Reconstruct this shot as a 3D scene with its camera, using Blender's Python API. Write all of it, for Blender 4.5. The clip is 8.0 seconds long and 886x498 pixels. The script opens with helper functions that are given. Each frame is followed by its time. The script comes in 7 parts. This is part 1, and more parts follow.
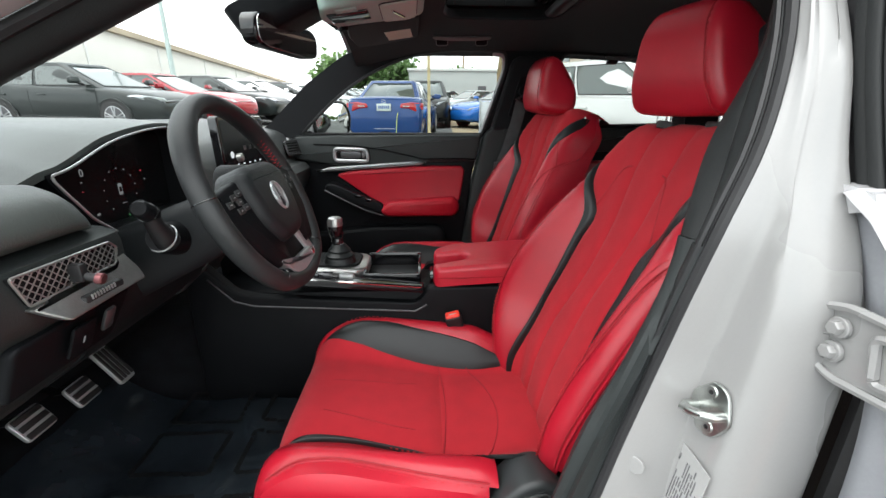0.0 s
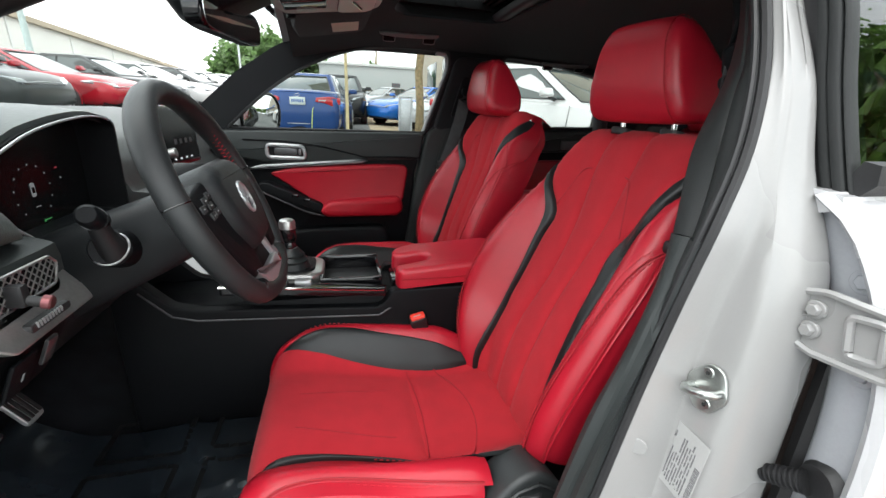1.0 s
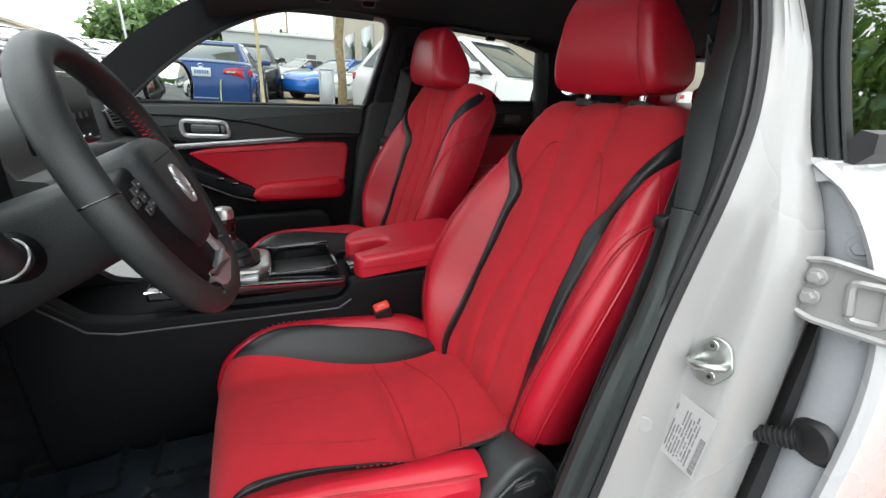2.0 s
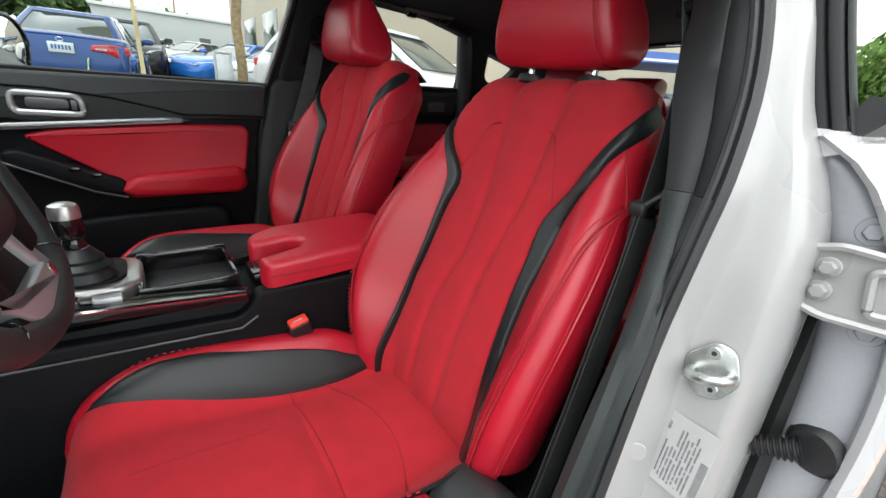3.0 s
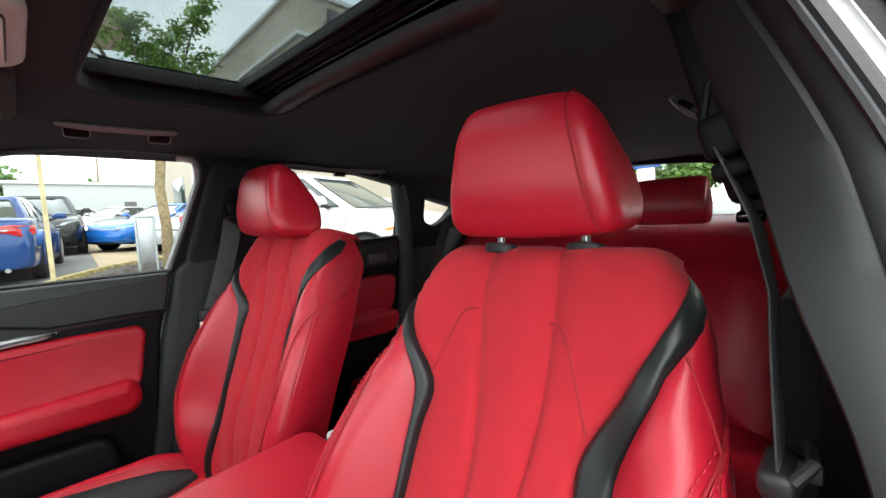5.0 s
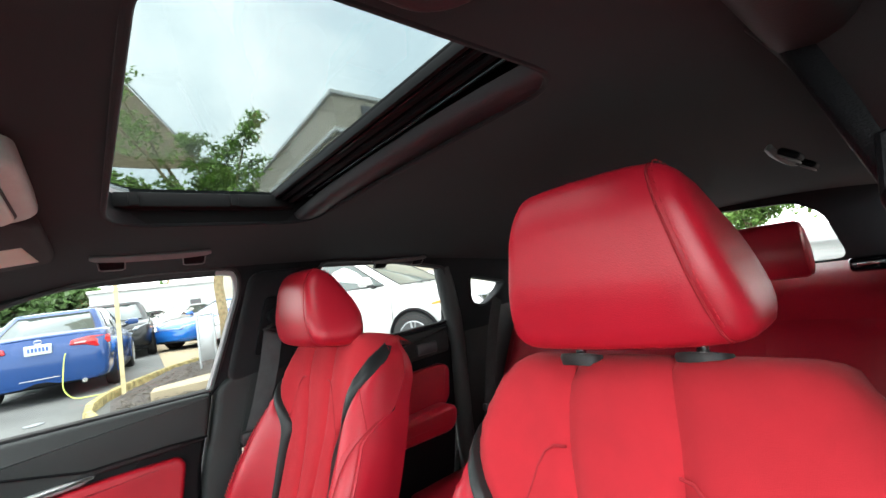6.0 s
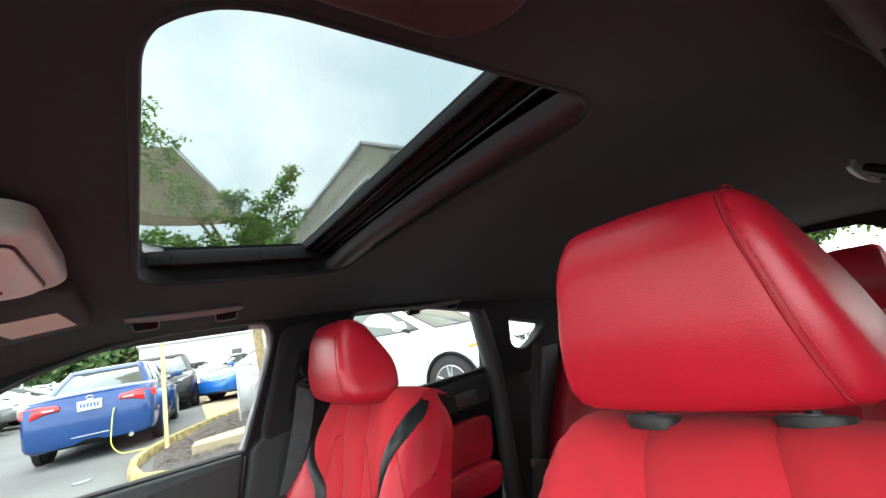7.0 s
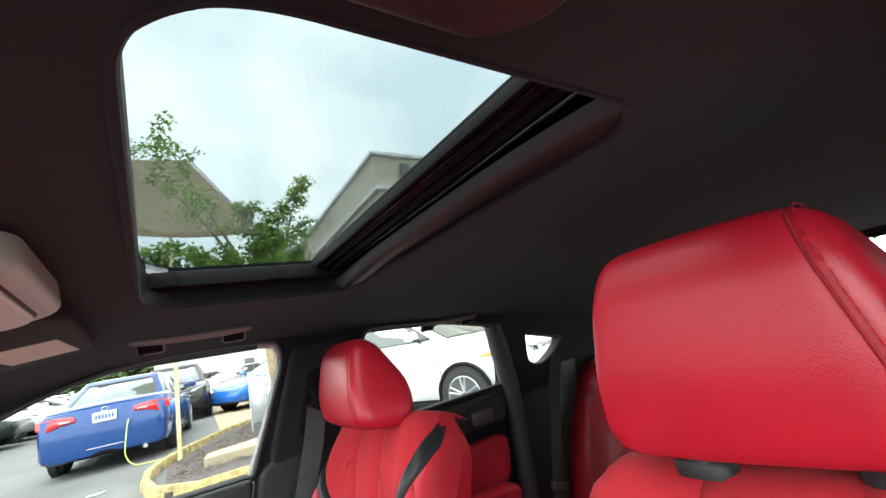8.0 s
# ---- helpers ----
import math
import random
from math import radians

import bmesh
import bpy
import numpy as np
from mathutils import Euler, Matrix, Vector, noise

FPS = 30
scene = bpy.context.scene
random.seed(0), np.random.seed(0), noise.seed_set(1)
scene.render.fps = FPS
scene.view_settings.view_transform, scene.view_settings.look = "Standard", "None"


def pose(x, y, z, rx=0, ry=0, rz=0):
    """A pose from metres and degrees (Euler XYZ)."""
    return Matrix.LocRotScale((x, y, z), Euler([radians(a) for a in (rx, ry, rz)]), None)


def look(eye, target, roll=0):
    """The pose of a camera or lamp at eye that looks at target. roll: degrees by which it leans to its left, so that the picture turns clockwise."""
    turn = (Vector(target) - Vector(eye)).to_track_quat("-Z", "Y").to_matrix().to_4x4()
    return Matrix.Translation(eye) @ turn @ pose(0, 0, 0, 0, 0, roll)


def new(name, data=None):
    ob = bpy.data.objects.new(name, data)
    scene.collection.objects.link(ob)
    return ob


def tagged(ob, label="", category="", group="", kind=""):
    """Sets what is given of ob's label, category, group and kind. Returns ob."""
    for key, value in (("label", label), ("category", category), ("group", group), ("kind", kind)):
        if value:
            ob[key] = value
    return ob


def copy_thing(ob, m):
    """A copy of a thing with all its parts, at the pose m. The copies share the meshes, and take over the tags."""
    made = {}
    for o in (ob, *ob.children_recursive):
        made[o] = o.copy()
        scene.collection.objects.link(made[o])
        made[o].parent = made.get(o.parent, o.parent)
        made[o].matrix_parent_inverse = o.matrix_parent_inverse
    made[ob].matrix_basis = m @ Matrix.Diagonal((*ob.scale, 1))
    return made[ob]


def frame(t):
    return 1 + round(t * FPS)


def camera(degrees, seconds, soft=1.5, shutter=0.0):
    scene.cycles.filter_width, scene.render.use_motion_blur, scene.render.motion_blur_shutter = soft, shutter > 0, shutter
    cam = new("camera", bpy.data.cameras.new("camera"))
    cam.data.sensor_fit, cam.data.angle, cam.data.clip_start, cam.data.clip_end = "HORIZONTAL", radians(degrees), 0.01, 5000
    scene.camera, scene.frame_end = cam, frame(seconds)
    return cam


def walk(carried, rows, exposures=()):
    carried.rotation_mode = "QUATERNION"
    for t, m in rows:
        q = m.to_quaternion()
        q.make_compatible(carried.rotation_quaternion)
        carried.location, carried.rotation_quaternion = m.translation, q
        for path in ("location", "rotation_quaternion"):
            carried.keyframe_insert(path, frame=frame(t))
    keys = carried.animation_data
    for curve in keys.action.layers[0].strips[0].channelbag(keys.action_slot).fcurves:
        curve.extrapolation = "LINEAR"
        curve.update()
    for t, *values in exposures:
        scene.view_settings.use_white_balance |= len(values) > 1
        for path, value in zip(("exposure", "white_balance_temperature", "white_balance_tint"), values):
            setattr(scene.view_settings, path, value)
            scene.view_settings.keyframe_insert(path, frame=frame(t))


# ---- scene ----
cam = camera(95.0, 8.0)
PATH = [
    (0, (-0.04, -1.144, 1.026), (0.044, 0.754, 0.401), 0.2),
    (0.5, (-0.064, -1.132, 1.022), (0.189, 0.751, 0.396), 1.1),
    (1, (-0.156, -1.115, 1.027), (0.326, 0.722, 0.4), 2.3),
    (2.3, (-0.215, -0.987, 1.012), (0.673, 0.647, 0.276), 3.1),
    (2.5, (-0.202, -0.956, 1.009), (0.757, 0.638, 0.276), 3.6),
    (3, (-0.177, -0.9, 0.968), (0.96, 0.585, 0.259), 4.8),
    (3.5, (-0.145, -0.82, 0.939), (1.195, 0.519, 0.298), 5.5),
    (4, (-0.112, -0.781, 0.964), (1.347, 0.492, 0.465), 3.8),
    (4.5, (-0.07, -0.734, 1.017), (1.385, 0.598, 0.686), 0.6),
    (5, (-0.049, -0.689, 1.058), (1.355, 0.728, 0.907), -3.0),
    (6.5, (0.041, -0.584, 1.129), (1.244, 0.979, 1.456), -11.0),
    (7, (0.043, -0.573, 1.131), (1.195, 1.008, 1.546), -11.5),
    (7.5, (0.05, -0.552, 1.149), (1.173, 1.04, 1.6), -11.8),
    (8, (0.058, -0.54, 1.157), (1.17, 1.056, 1.62), -11.8),
]
walk(cam, [(t, look(eye, target, roll)) for t, eye, target, roll in PATH], ((0, 1.85), (3.5, 2.0), (4.5, 2.3), (5, 2.6), (6.5, 3.0), (8, 3.0)))

# ---- world, sun, exposure ----
world = bpy.data.worlds.new("overcast_sky")
scene.world = world
world.use_nodes = True
wn, wl = world.node_tree.nodes, world.node_tree.links
wn.clear()
sky = wn.new("ShaderNodeTexSky")
sky.sky_type, sky.sun_disc = "NISHITA", False
sky.sun_elevation, sky.sun_rotation = radians(69), radians(231)
sky_level = wn.new("ShaderNodeVectorMath")
sky_level.operation = "SCALE"
sky_level.inputs["Scale"].default_value = 0.10
wl.new(sky.outputs["Color"], sky_level.inputs[0])
cloud_coord = wn.new("ShaderNodeTexCoord")
cloud_noise = wn.new("ShaderNodeTexNoise")
cloud_noise.inputs["Scale"].default_value, cloud_noise.inputs["Detail"].default_value = 2.6, 6
cloud_noise.inputs["Roughness"].default_value = 0.55
cloud_ramp = wn.new("ShaderNodeValToRGB")
cloud_ramp.color_ramp.elements[0].position, cloud_ramp.color_ramp.elements[0].color = 0.36, (0.68, 0.76, 0.80, 1)
cloud_ramp.color_ramp.elements[1].position, cloud_ramp.color_ramp.elements[1].color = 0.60, (1.05, 1.06, 1.04, 1)
wl.new(cloud_coord.outputs["Generated"], cloud_noise.inputs["Vector"])
wl.new(cloud_noise.outputs["Fac"], cloud_ramp.inputs["Fac"])
cloud_mix = wn.new("ShaderNodeMix")
cloud_mix.data_type = "RGBA"
cloud_mix.inputs["Factor"].default_value = 0.9
wl.new(sky_level.outputs[0], cloud_mix.inputs["A"])
wl.new(cloud_ramp.outputs["Color"], cloud_mix.inputs["B"])
sky_back = wn.new("ShaderNodeBackground")
sky_back.inputs["Strength"].default_value = 1.0
wl.new(cloud_mix.outputs["Result"], sky_back.inputs["Color"])
wl.new(sky_back.outputs[0], wn.new("ShaderNodeOutputWorld").inputs[0])

sun_data = bpy.data.lights.new("sun", "SUN")
sun_data.energy, sun_data.angle, sun_data.color = 0.6, radians(60), (1.0, 0.97, 0.93)
sun = new("sun", sun_data)
sun.matrix_world = look((-2.5, -2.0, 8.5), (0, 0, 0))


# ---- materials ----
def mat(name, base, rough=0.5, metal=0.0, var=0.12, scale=8.0, bump=0.0, bump_scale=300.0, coat=0.0, sheen=0.0, spec=0.5, wear=0.0):
    """Principled surface with broad and fine variation and a fine relief."""
    m = bpy.data.materials.new(name)
    m.use_nodes = True
    nt = m.node_tree
    n, l = nt.nodes, nt.links
    b = n["Principled BSDF"]
    b.inputs["Metallic"].default_value = metal
    b.inputs["Coat Weight"].default_value = coat
    b.inputs["Coat Roughness"].default_value = 0.04
    b.inputs["Sheen Weight"].default_value = sheen
    b.inputs["Specular IOR Level"].default_value = spec
    co = n.new("ShaderNodeTexCoord")
    broad, fine = n.new("ShaderNodeTexNoise"), n.new("ShaderNodeTexNoise")
    broad.inputs["Scale"].default_value, broad.inputs["Detail"].default_value = scale, 3
    fine.inputs["Scale"].default_value, fine.inputs["Detail"].default_value = bump_scale, 2
    l.new(co.outputs["Object"], broad.inputs["Vector"])
    l.new(co.outputs["Object"], fine.inputs["Vector"])
    add = n.new("ShaderNodeMath")
    add.operation = "MULTIPLY_ADD"
    add.inputs[1].default_value = 0.35
    l.new(fine.outputs["Fac"], add.inputs[0])
    l.new(broad.outputs["Fac"], add.inputs[2])
    ramp = n.new("ShaderNodeValToRGB")
    lo = [c * (1 - var) for c in base]
    hi = [min(1.0, c * (1 + var)) for c in base]
    ramp.color_ramp.interpolation = "EASE"
    ramp.color_ramp.elements[0].position, ramp.color_ramp.elements[0].color = 0.42, (*lo, 1)
    ramp.color_ramp.elements[1].position, ramp.color_ramp.elements[1].color = 0.90, (*hi, 1)
    l.new(add.outputs[0], ramp.inputs["Fac"])
    l.new(ramp.outputs["Color"], b.inputs["Base Color"])
    rr = n.new("ShaderNodeMapRange")
    rr.inputs["To Min"].default_value, rr.inputs["To Max"].default_value = max(0.02, rough - 0.06 - wear), min(1.0, rough + 0.06 + wear)
    l.new(broad.outputs["Fac"], rr.inputs["Value"])
    l.new(rr.outputs["Result"], b.inputs["Roughness"])
    if bump > 0:
        bn = n.new("ShaderNodeBump")
        bn.inputs["Strength"].default_value, bn.inputs["Distance"].default_value = bump, 0.001
        l.new(fine.outputs["Fac"], bn.inputs["Height"])
        l.new(bn.outputs["Normal"], b.inputs["Normal"])
    return m


def leaf_mat(name, base, var=0.4):
    """Thin leaves: half of the light goes through them."""
    m = bpy.data.materials.new(name)
    m.use_nodes = True
    n, l = m.node_tree.nodes, m.node_tree.links
    n.clear()
    noise, ramp = n.new("ShaderNodeTexNoise"), n.new("ShaderNodeValToRGB")
    noise.inputs["Scale"].default_value, noise.inputs["Detail"].default_value = 3.0, 4
    l.new(n.new("ShaderNodeTexCoord").outputs["Object"], noise.inputs["Vector"])
    ramp.color_ramp.elements[0].position, ramp.color_ramp.elements[0].color = 0.35, (*[c * (1 - var) for c in base], 1)
    ramp.color_ramp.elements[1].position, ramp.color_ramp.elements[1].color = 0.68, (*[min(1, c * (1 + var)) for c in base], 1)
    l.new(noise.outputs["Fac"], ramp.inputs["Fac"])
    di, tr, gl, mx, m2 = n.new("ShaderNodeBsdfDiffuse"), n.new("ShaderNodeBsdfTranslucent"), n.new("ShaderNodeBsdfGlossy"), n.new("ShaderNodeMixShader"), n.new("ShaderNodeMixShader")
    gl.inputs["Roughness"].default_value = 0.45
    l.new(ramp.outputs["Color"], di.inputs["Color"])
    l.new(ramp.outputs["Color"], tr.inputs["Color"])
    mx.inputs[0].default_value, m2.inputs[0].default_value = 0.5, 0.04
    l.new(di.outputs[0], mx.inputs[1])
    l.new(tr.outputs[0], mx.inputs[2])
    l.new(mx.outputs[0], m2.inputs[1])
    l.new(gl.outputs[0], m2.inputs[2])
    l.new(m2.outputs[0], n.new("ShaderNodeOutputMaterial").inputs[0])
    return m


def glow(name, color, strength):
    m = bpy.data.materials.new(name)
    m.use_nodes = True
    b = m.node_tree.nodes["Principled BSDF"]
    b.inputs["Base Color"].default_value = (0.01, 0.01, 0.01, 1)
    b.inputs["Emission Color"].default_value = (*color, 1)
    b.inputs["Emission Strength"].default_value = strength
    return m


def glass(name, tint, gloss=1.0):
    """Thin pane: lets light through with a tint and mirrors a little."""
    m = bpy.data.materials.new(name)
    m.use_nodes = True
    n, l = m.node_tree.nodes, m.node_tree.links
    n.clear()
    tr, gl, mx = n.new("ShaderNodeBsdfTransparent"), n.new("ShaderNodeBsdfGlossy"), n.new("ShaderNodeMixShader")
    tr.inputs["Color"].default_value = (*tint, 1)
    gl.inputs["Roughness"].default_value = 0.0
    fr, k, up_ = n.new("ShaderNodeLayerWeight"), n.new("ShaderNodeMath"), n.new("ShaderNodeMath")
    up_.operation, up_.inputs[1].default_value = "POWER", 4.0
    k.operation = "MULTIPLY_ADD"
    k.inputs[1].default_value, k.inputs[2].default_value = 0.85 * gloss, 0.05 * gloss
    l.new(fr.outputs["Facing"], up_.inputs[0])
    l.new(up_.outputs[0], k.inputs[0])
    l.new(k.outputs[0], mx.inputs[0])
    l.new(tr.outputs[0], mx.inputs[1])
    l.new(gl.outputs[0], mx.inputs[2])
    l.new(mx.outputs[0], n.new("ShaderNodeOutputMaterial").inputs[0])
    return m


M_LEATHER = mat("red_leather", (0.42, 0.0095, 0.024), 0.34, var=0.10, scale=6, bump=0.28, bump_scale=700, spec=0.52)
# The red leather in a darker, duller copy: the passenger door's shade in the colour.
M_SHADEHIDE = mat("shaded_red_leather", (0.36, 0.007, 0.018), 0.46, var=0.10, scale=6, bump=0.28, bump_scale=700, spec=0.28)
M_SUEDE = mat("red_suede", (0.44, 0.020, 0.030), 0.92, var=0.06, scale=26, bump=0.4, bump_scale=1400, sheen=0.06, spec=0.2)
M_BLACKHIDE = mat("black_leather", (0.011, 0.013, 0.0135), 0.34, var=0.2, scale=7, bump=0.3, bump_scale=700, spec=0.42)
M_THREAD = mat("red_thread", (0.45, 0.014, 0.026), 0.7, var=0.1)
M_SEAM = mat("dark_red_seam", (0.32, 0.009, 0.017), 0.8, var=0.1)
M_PLASTIC = mat("black_plastic", (0.0042, 0.0048, 0.0058), 0.5, var=0.2, scale=5, bump=0.5, bump_scale=700, spec=0.14)
# Black plastic again, lightened for daylight from the driver's door on hub and column.
M_LITPLASTIC = mat("driver_lit_black_plastic", (0.0110, 0.0130, 0.0145), 0.46, var=0.2, scale=5, bump=0.5, bump_scale=700, spec=0.35)
M_COVER = mat("grey_black_moulded_plastic", (0.026, 0.029, 0.030), 0.45, var=0.15, scale=6, bump=0.4, bump_scale=600)
M_STEELMARK = mat("pale_grey_mark", (0.35, 0.36, 0.36), 0.5)
M_FLATBLACK = mat("flat_black", (0.005, 0.0055, 0.006), 0.6, var=0.2, spec=0.2)
M_DASH = mat("soft_dash_plastic", (0.045, 0.050, 0.050), 0.50, var=0.15, scale=4, bump=0.7, bump_scale=480)
M_DARKDASH = mat("dark_grained_plastic", (0.024, 0.028, 0.028), 0.45, var=0.15, scale=4, bump=0.5, bump_scale=600, spec=0.3)
M_DASHTOP = mat("grained_dash_top", (0.056, 0.064, 0.061), 0.38, var=0.12, scale=4, bump=0.7, bump_scale=480)
M_GREYTRIM = mat("grey_pillar_trim", (0.016, 0.0175, 0.0178), 0.55, var=0.12, scale=4, bump=0.2, bump_scale=520, spec=0.3)
M_GLOSS = mat("gloss_black", (0.006, 0.006, 0.007), 0.08, var=0.2, coat=0.5)
M_SATIN = mat("satin_silver_trim", (0.40, 0.41, 0.42), 0.32, metal=0.55, var=0.06, scale=20)
M_DARKSATIN = mat("dark_satin_trim", (0.10, 0.10, 0.105), 0.35, metal=0.6, var=0.1)
M_CHROME = mat("chrome", (0.75, 0.75, 0.74), 0.10, metal=1.0, var=0.04)
M_BRUSHED = mat("brushed_metal", (0.42, 0.42, 0.41), 0.34, metal=0.9, var=0.1, scale=60)
M_ZINC = mat("zinc_steel", (0.55, 0.57, 0.55), 0.32, metal=1.0, var=0.15, scale=40)
M_LINER = mat("black_headliner_cloth", (0.0160, 0.0172, 0.0190), 0.95, var=0.15, scale=6, bump=0.4, bump_scale=1200, sheen=0.1, spec=0.2)
M_CARPET = mat("black_carpet", (0.0085, 0.0098, 0.0125), 0.95, var=0.4, scale=18, bump=1.0, bump_scale=700, spec=0.2)
M_MAT = mat("dark_floor_film", (0.010, 0.0135, 0.017), 0.24, var=0.5, scale=9, bump=0.25, bump_scale=30, spec=0.6)
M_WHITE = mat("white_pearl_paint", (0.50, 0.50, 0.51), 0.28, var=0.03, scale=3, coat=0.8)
# The body's white, darkened to hold back the strong sky light on the jamb.
M_JAMB = mat("dimmed_jamb_white", (0.29, 0.288, 0.284), 0.28, var=0.025, scale=4, coat=0.4)
# A greyer white for the rear door's edge and its bolts.
M_JAMBGREY = mat("grey_white_edge_paint", (0.31, 0.32, 0.34), 0.40, var=0.07, scale=9, coat=0.2)
M_RUBBER = mat("black_rubber", (0.013, 0.013, 0.014), 0.5, var=0.2, scale=12, bump=0.3, bump_scale=300)
M_WEB = mat("black_belt_webbing", (0.036, 0.038, 0.039), 0.75, var=0.2, scale=40, bump=1.0, bump_scale=900)
M_BUCKLE = mat("red_buckle_plastic", (0.80, 0.05, 0.03), 0.4, var=0.08)
M_PAPER = mat("white_label_paper", (0.40, 0.40, 0.395), 0.35, var=0.05)
M_INK = mat("grey_print", (0.13, 0.13, 0.135), 0.6, var=0.1)
# Beige and warm grey pushed to green, to cancel red light from the seats.
M_BEIGE = mat("bounce_balanced_beige", (0.74, 0.82, 0.66), 0.6, var=0.05)
M_WARMGREY = mat("bounce_balanced_console_plastic", (0.46, 0.64, 0.58), 0.5, var=0.08, bump=0.3)
M_SCREEN = mat("dark_display", (0.009, 0.010, 0.011), 0.22, var=0.1, spec=0.15)
M_MIRROR = mat("mirror_glass", (0.85, 0.87, 0.86), 0.01, metal=1.0, var=0.01)
M_HANDLE = mat("dark_moulded_trim", (0.022, 0.024, 0.026), 0.45, var=0.1, bump=0.3)
# Black handle plastic coloured grey for the window light it catches.
M_GRAB = mat("black_handle_lit_grey", (0.17, 0.175, 0.175), 0.35, var=0.1, bump=0.3)
M_ICON = glow("display_white", (0.55, 0.58, 0.6), 0.35)
M_ICONDIM = glow("display_dim_white", (0.35, 0.37, 0.38), 0.12)
M_ICONRED = glow("display_red", (0.45, 0.03, 0.05), 0.2)
M_ICONGREEN = glow("display_green", (0.06, 0.35, 0.10), 0.15)
M_GLASS = glass("window_glass", (0.60, 0.635, 0.62), 0.5)
M_TINT = glass("tinted_glass", (0.86, 0.89, 0.88), 0.6)
M_ROOFGLASS = glass("sunroof_glass", (0.36, 0.395, 0.395), 0.5)


# ---- building helpers ----
def mesh(name, verts, faces, material, smooth=True):
    me = bpy.data.meshes.new(name)
    me.from_pydata([tuple(v) for v in verts], [], faces)
    me.materials.append(material)
    if smooth:
        me.polygons.foreach_set("use_smooth", [True] * len(me.polygons))
        me.set_sharp_from_angle(angle=radians(42))
    return me


def piece(name, vf, material, parent=None, label="", smooth=True):
    """Links (verts, faces) or a bmesh as one mesh object under a thing or a part."""
    if isinstance(vf, bmesh.types.BMesh):
        vf.verts.index_update()
        vf = ([v.co.copy() for v in vf.verts], [[v.index for v in f.verts] for f in vf.faces])
    ob = new(name, mesh(name, vf[0], vf[1], material, smooth))
    if parent is not None:
        ob.parent = parent
    return tagged(ob, label)


def thing(name, at, label, category, group="", kind=""):
    ob = new(name)
    ob.location = at
    ob.empty_display_size = 0.05
    return tagged(ob, label, category, group, kind)


def shift(vf, d):
    return [Vector(v) + Vector(d) for v in vf[0]], vf[1]


def turned(vf, m):
    return [m @ Vector(v) for v in vf[0]], vf[1]


def join(*vfs):
    vs, fs = [], []
    for a, b in vfs:
        k = len(vs)
        vs += list(a)
        fs += [[i + k for i in f] for f in b]
    return vs, fs


def box(x0, x1, y0, y1, z0, z1, r=0.0, seg=2):
    """A box with rounded edges."""
    bm = bmesh.new()
    bmesh.ops.create_cube(bm, size=1.0)
    for v in bm.verts:
        v.co = Vector(((x0 + x1) / 2 + v.co.x * (x1 - x0), (y0 + y1) / 2 + v.co.y * (y1 - y0), (z0 + z1) / 2 + v.co.z * (z1 - z0)))
    if r > 0:
        bmesh.ops.bevel(bm, geom=bm.edges[:], offset=r, segments=seg, profile=0.5, affect="EDGES")
    bm.verts.index_update()
    out = ([v.co.copy() for v in bm.verts], [[v.index for v in f.verts] for f in bm.faces])
    bm.free()
    return out


def rounded(pts, r, seg=4):
    """A closed outline with its corners rounded; r is one radius or one per corner."""
    out, n = [], len(pts)
    for i in range(n):
        p, a, b = Vector(pts[i]), Vector(pts[i - 1]), Vector(pts[(i + 1) % n])
        rad = r[i] if isinstance(r, (list, tuple)) else r
        da, db = (a - p), (b - p)
        k = min(rad, da.length * 0.49, db.length * 0.49)
        s, e = p + da.normalized() * k, p + db.normalized() * k
        for j in range(seg + 1):
            t = j / seg
            out.append((s * (1 - t) ** 2 + p * 2 * t * (1 - t) + e * t * t))
    return out


def loft(rings, closed=True, caps=True):
    """A skin over rings of equal length."""
    vs, fs, n = [], [], len(rings[0])
    for ring in rings:
        vs += [Vector(p) for p in ring]
    for i in range(len(rings) - 1):
        for j in range(n if closed else n - 1):
            a, b = i * n + j, i * n + (j + 1) % n
            fs.append([a, b, b + n, a + n])
    if caps and closed:
        fs.append(list(range(n))[::-1])
        fs.append([(len(rings) - 1) * n + j for j in range(n)])
    return vs, fs


def tube(pts, r, n=8, closed=False, flat=1.0, up=None):
    """A round or flattened bar along a path."""
    pts = [Vector(p) for p in pts]
    rings, m = [], len(pts)
    ref = Vector(up) if up else Vector((0.13, 0.27, 0.95))
    for i, p in enumerate(pts):
        d = (pts[(i + 1) % m] - pts[i - 1]) if closed else (pts[min(i + 1, m - 1)] - pts[max(i - 1, 0)])
        d.normalize()
        a = d.cross(ref)
        if a.length < 1e-4:
            a = d.cross(Vector((1, 0, 0)))
        a.normalize()
        b = a.cross(d)
        rad = r[i] if isinstance(r, (list, tuple)) else r
        rings.append([p + a * rad * math.cos(k * 2 * math.pi / n) + b * rad * flat * math.sin(k * 2 * math.pi / n) for k in range(n)])
    if closed:
        rings.append(rings[0])
        return loft(rings, True, False)
    return loft(rings)


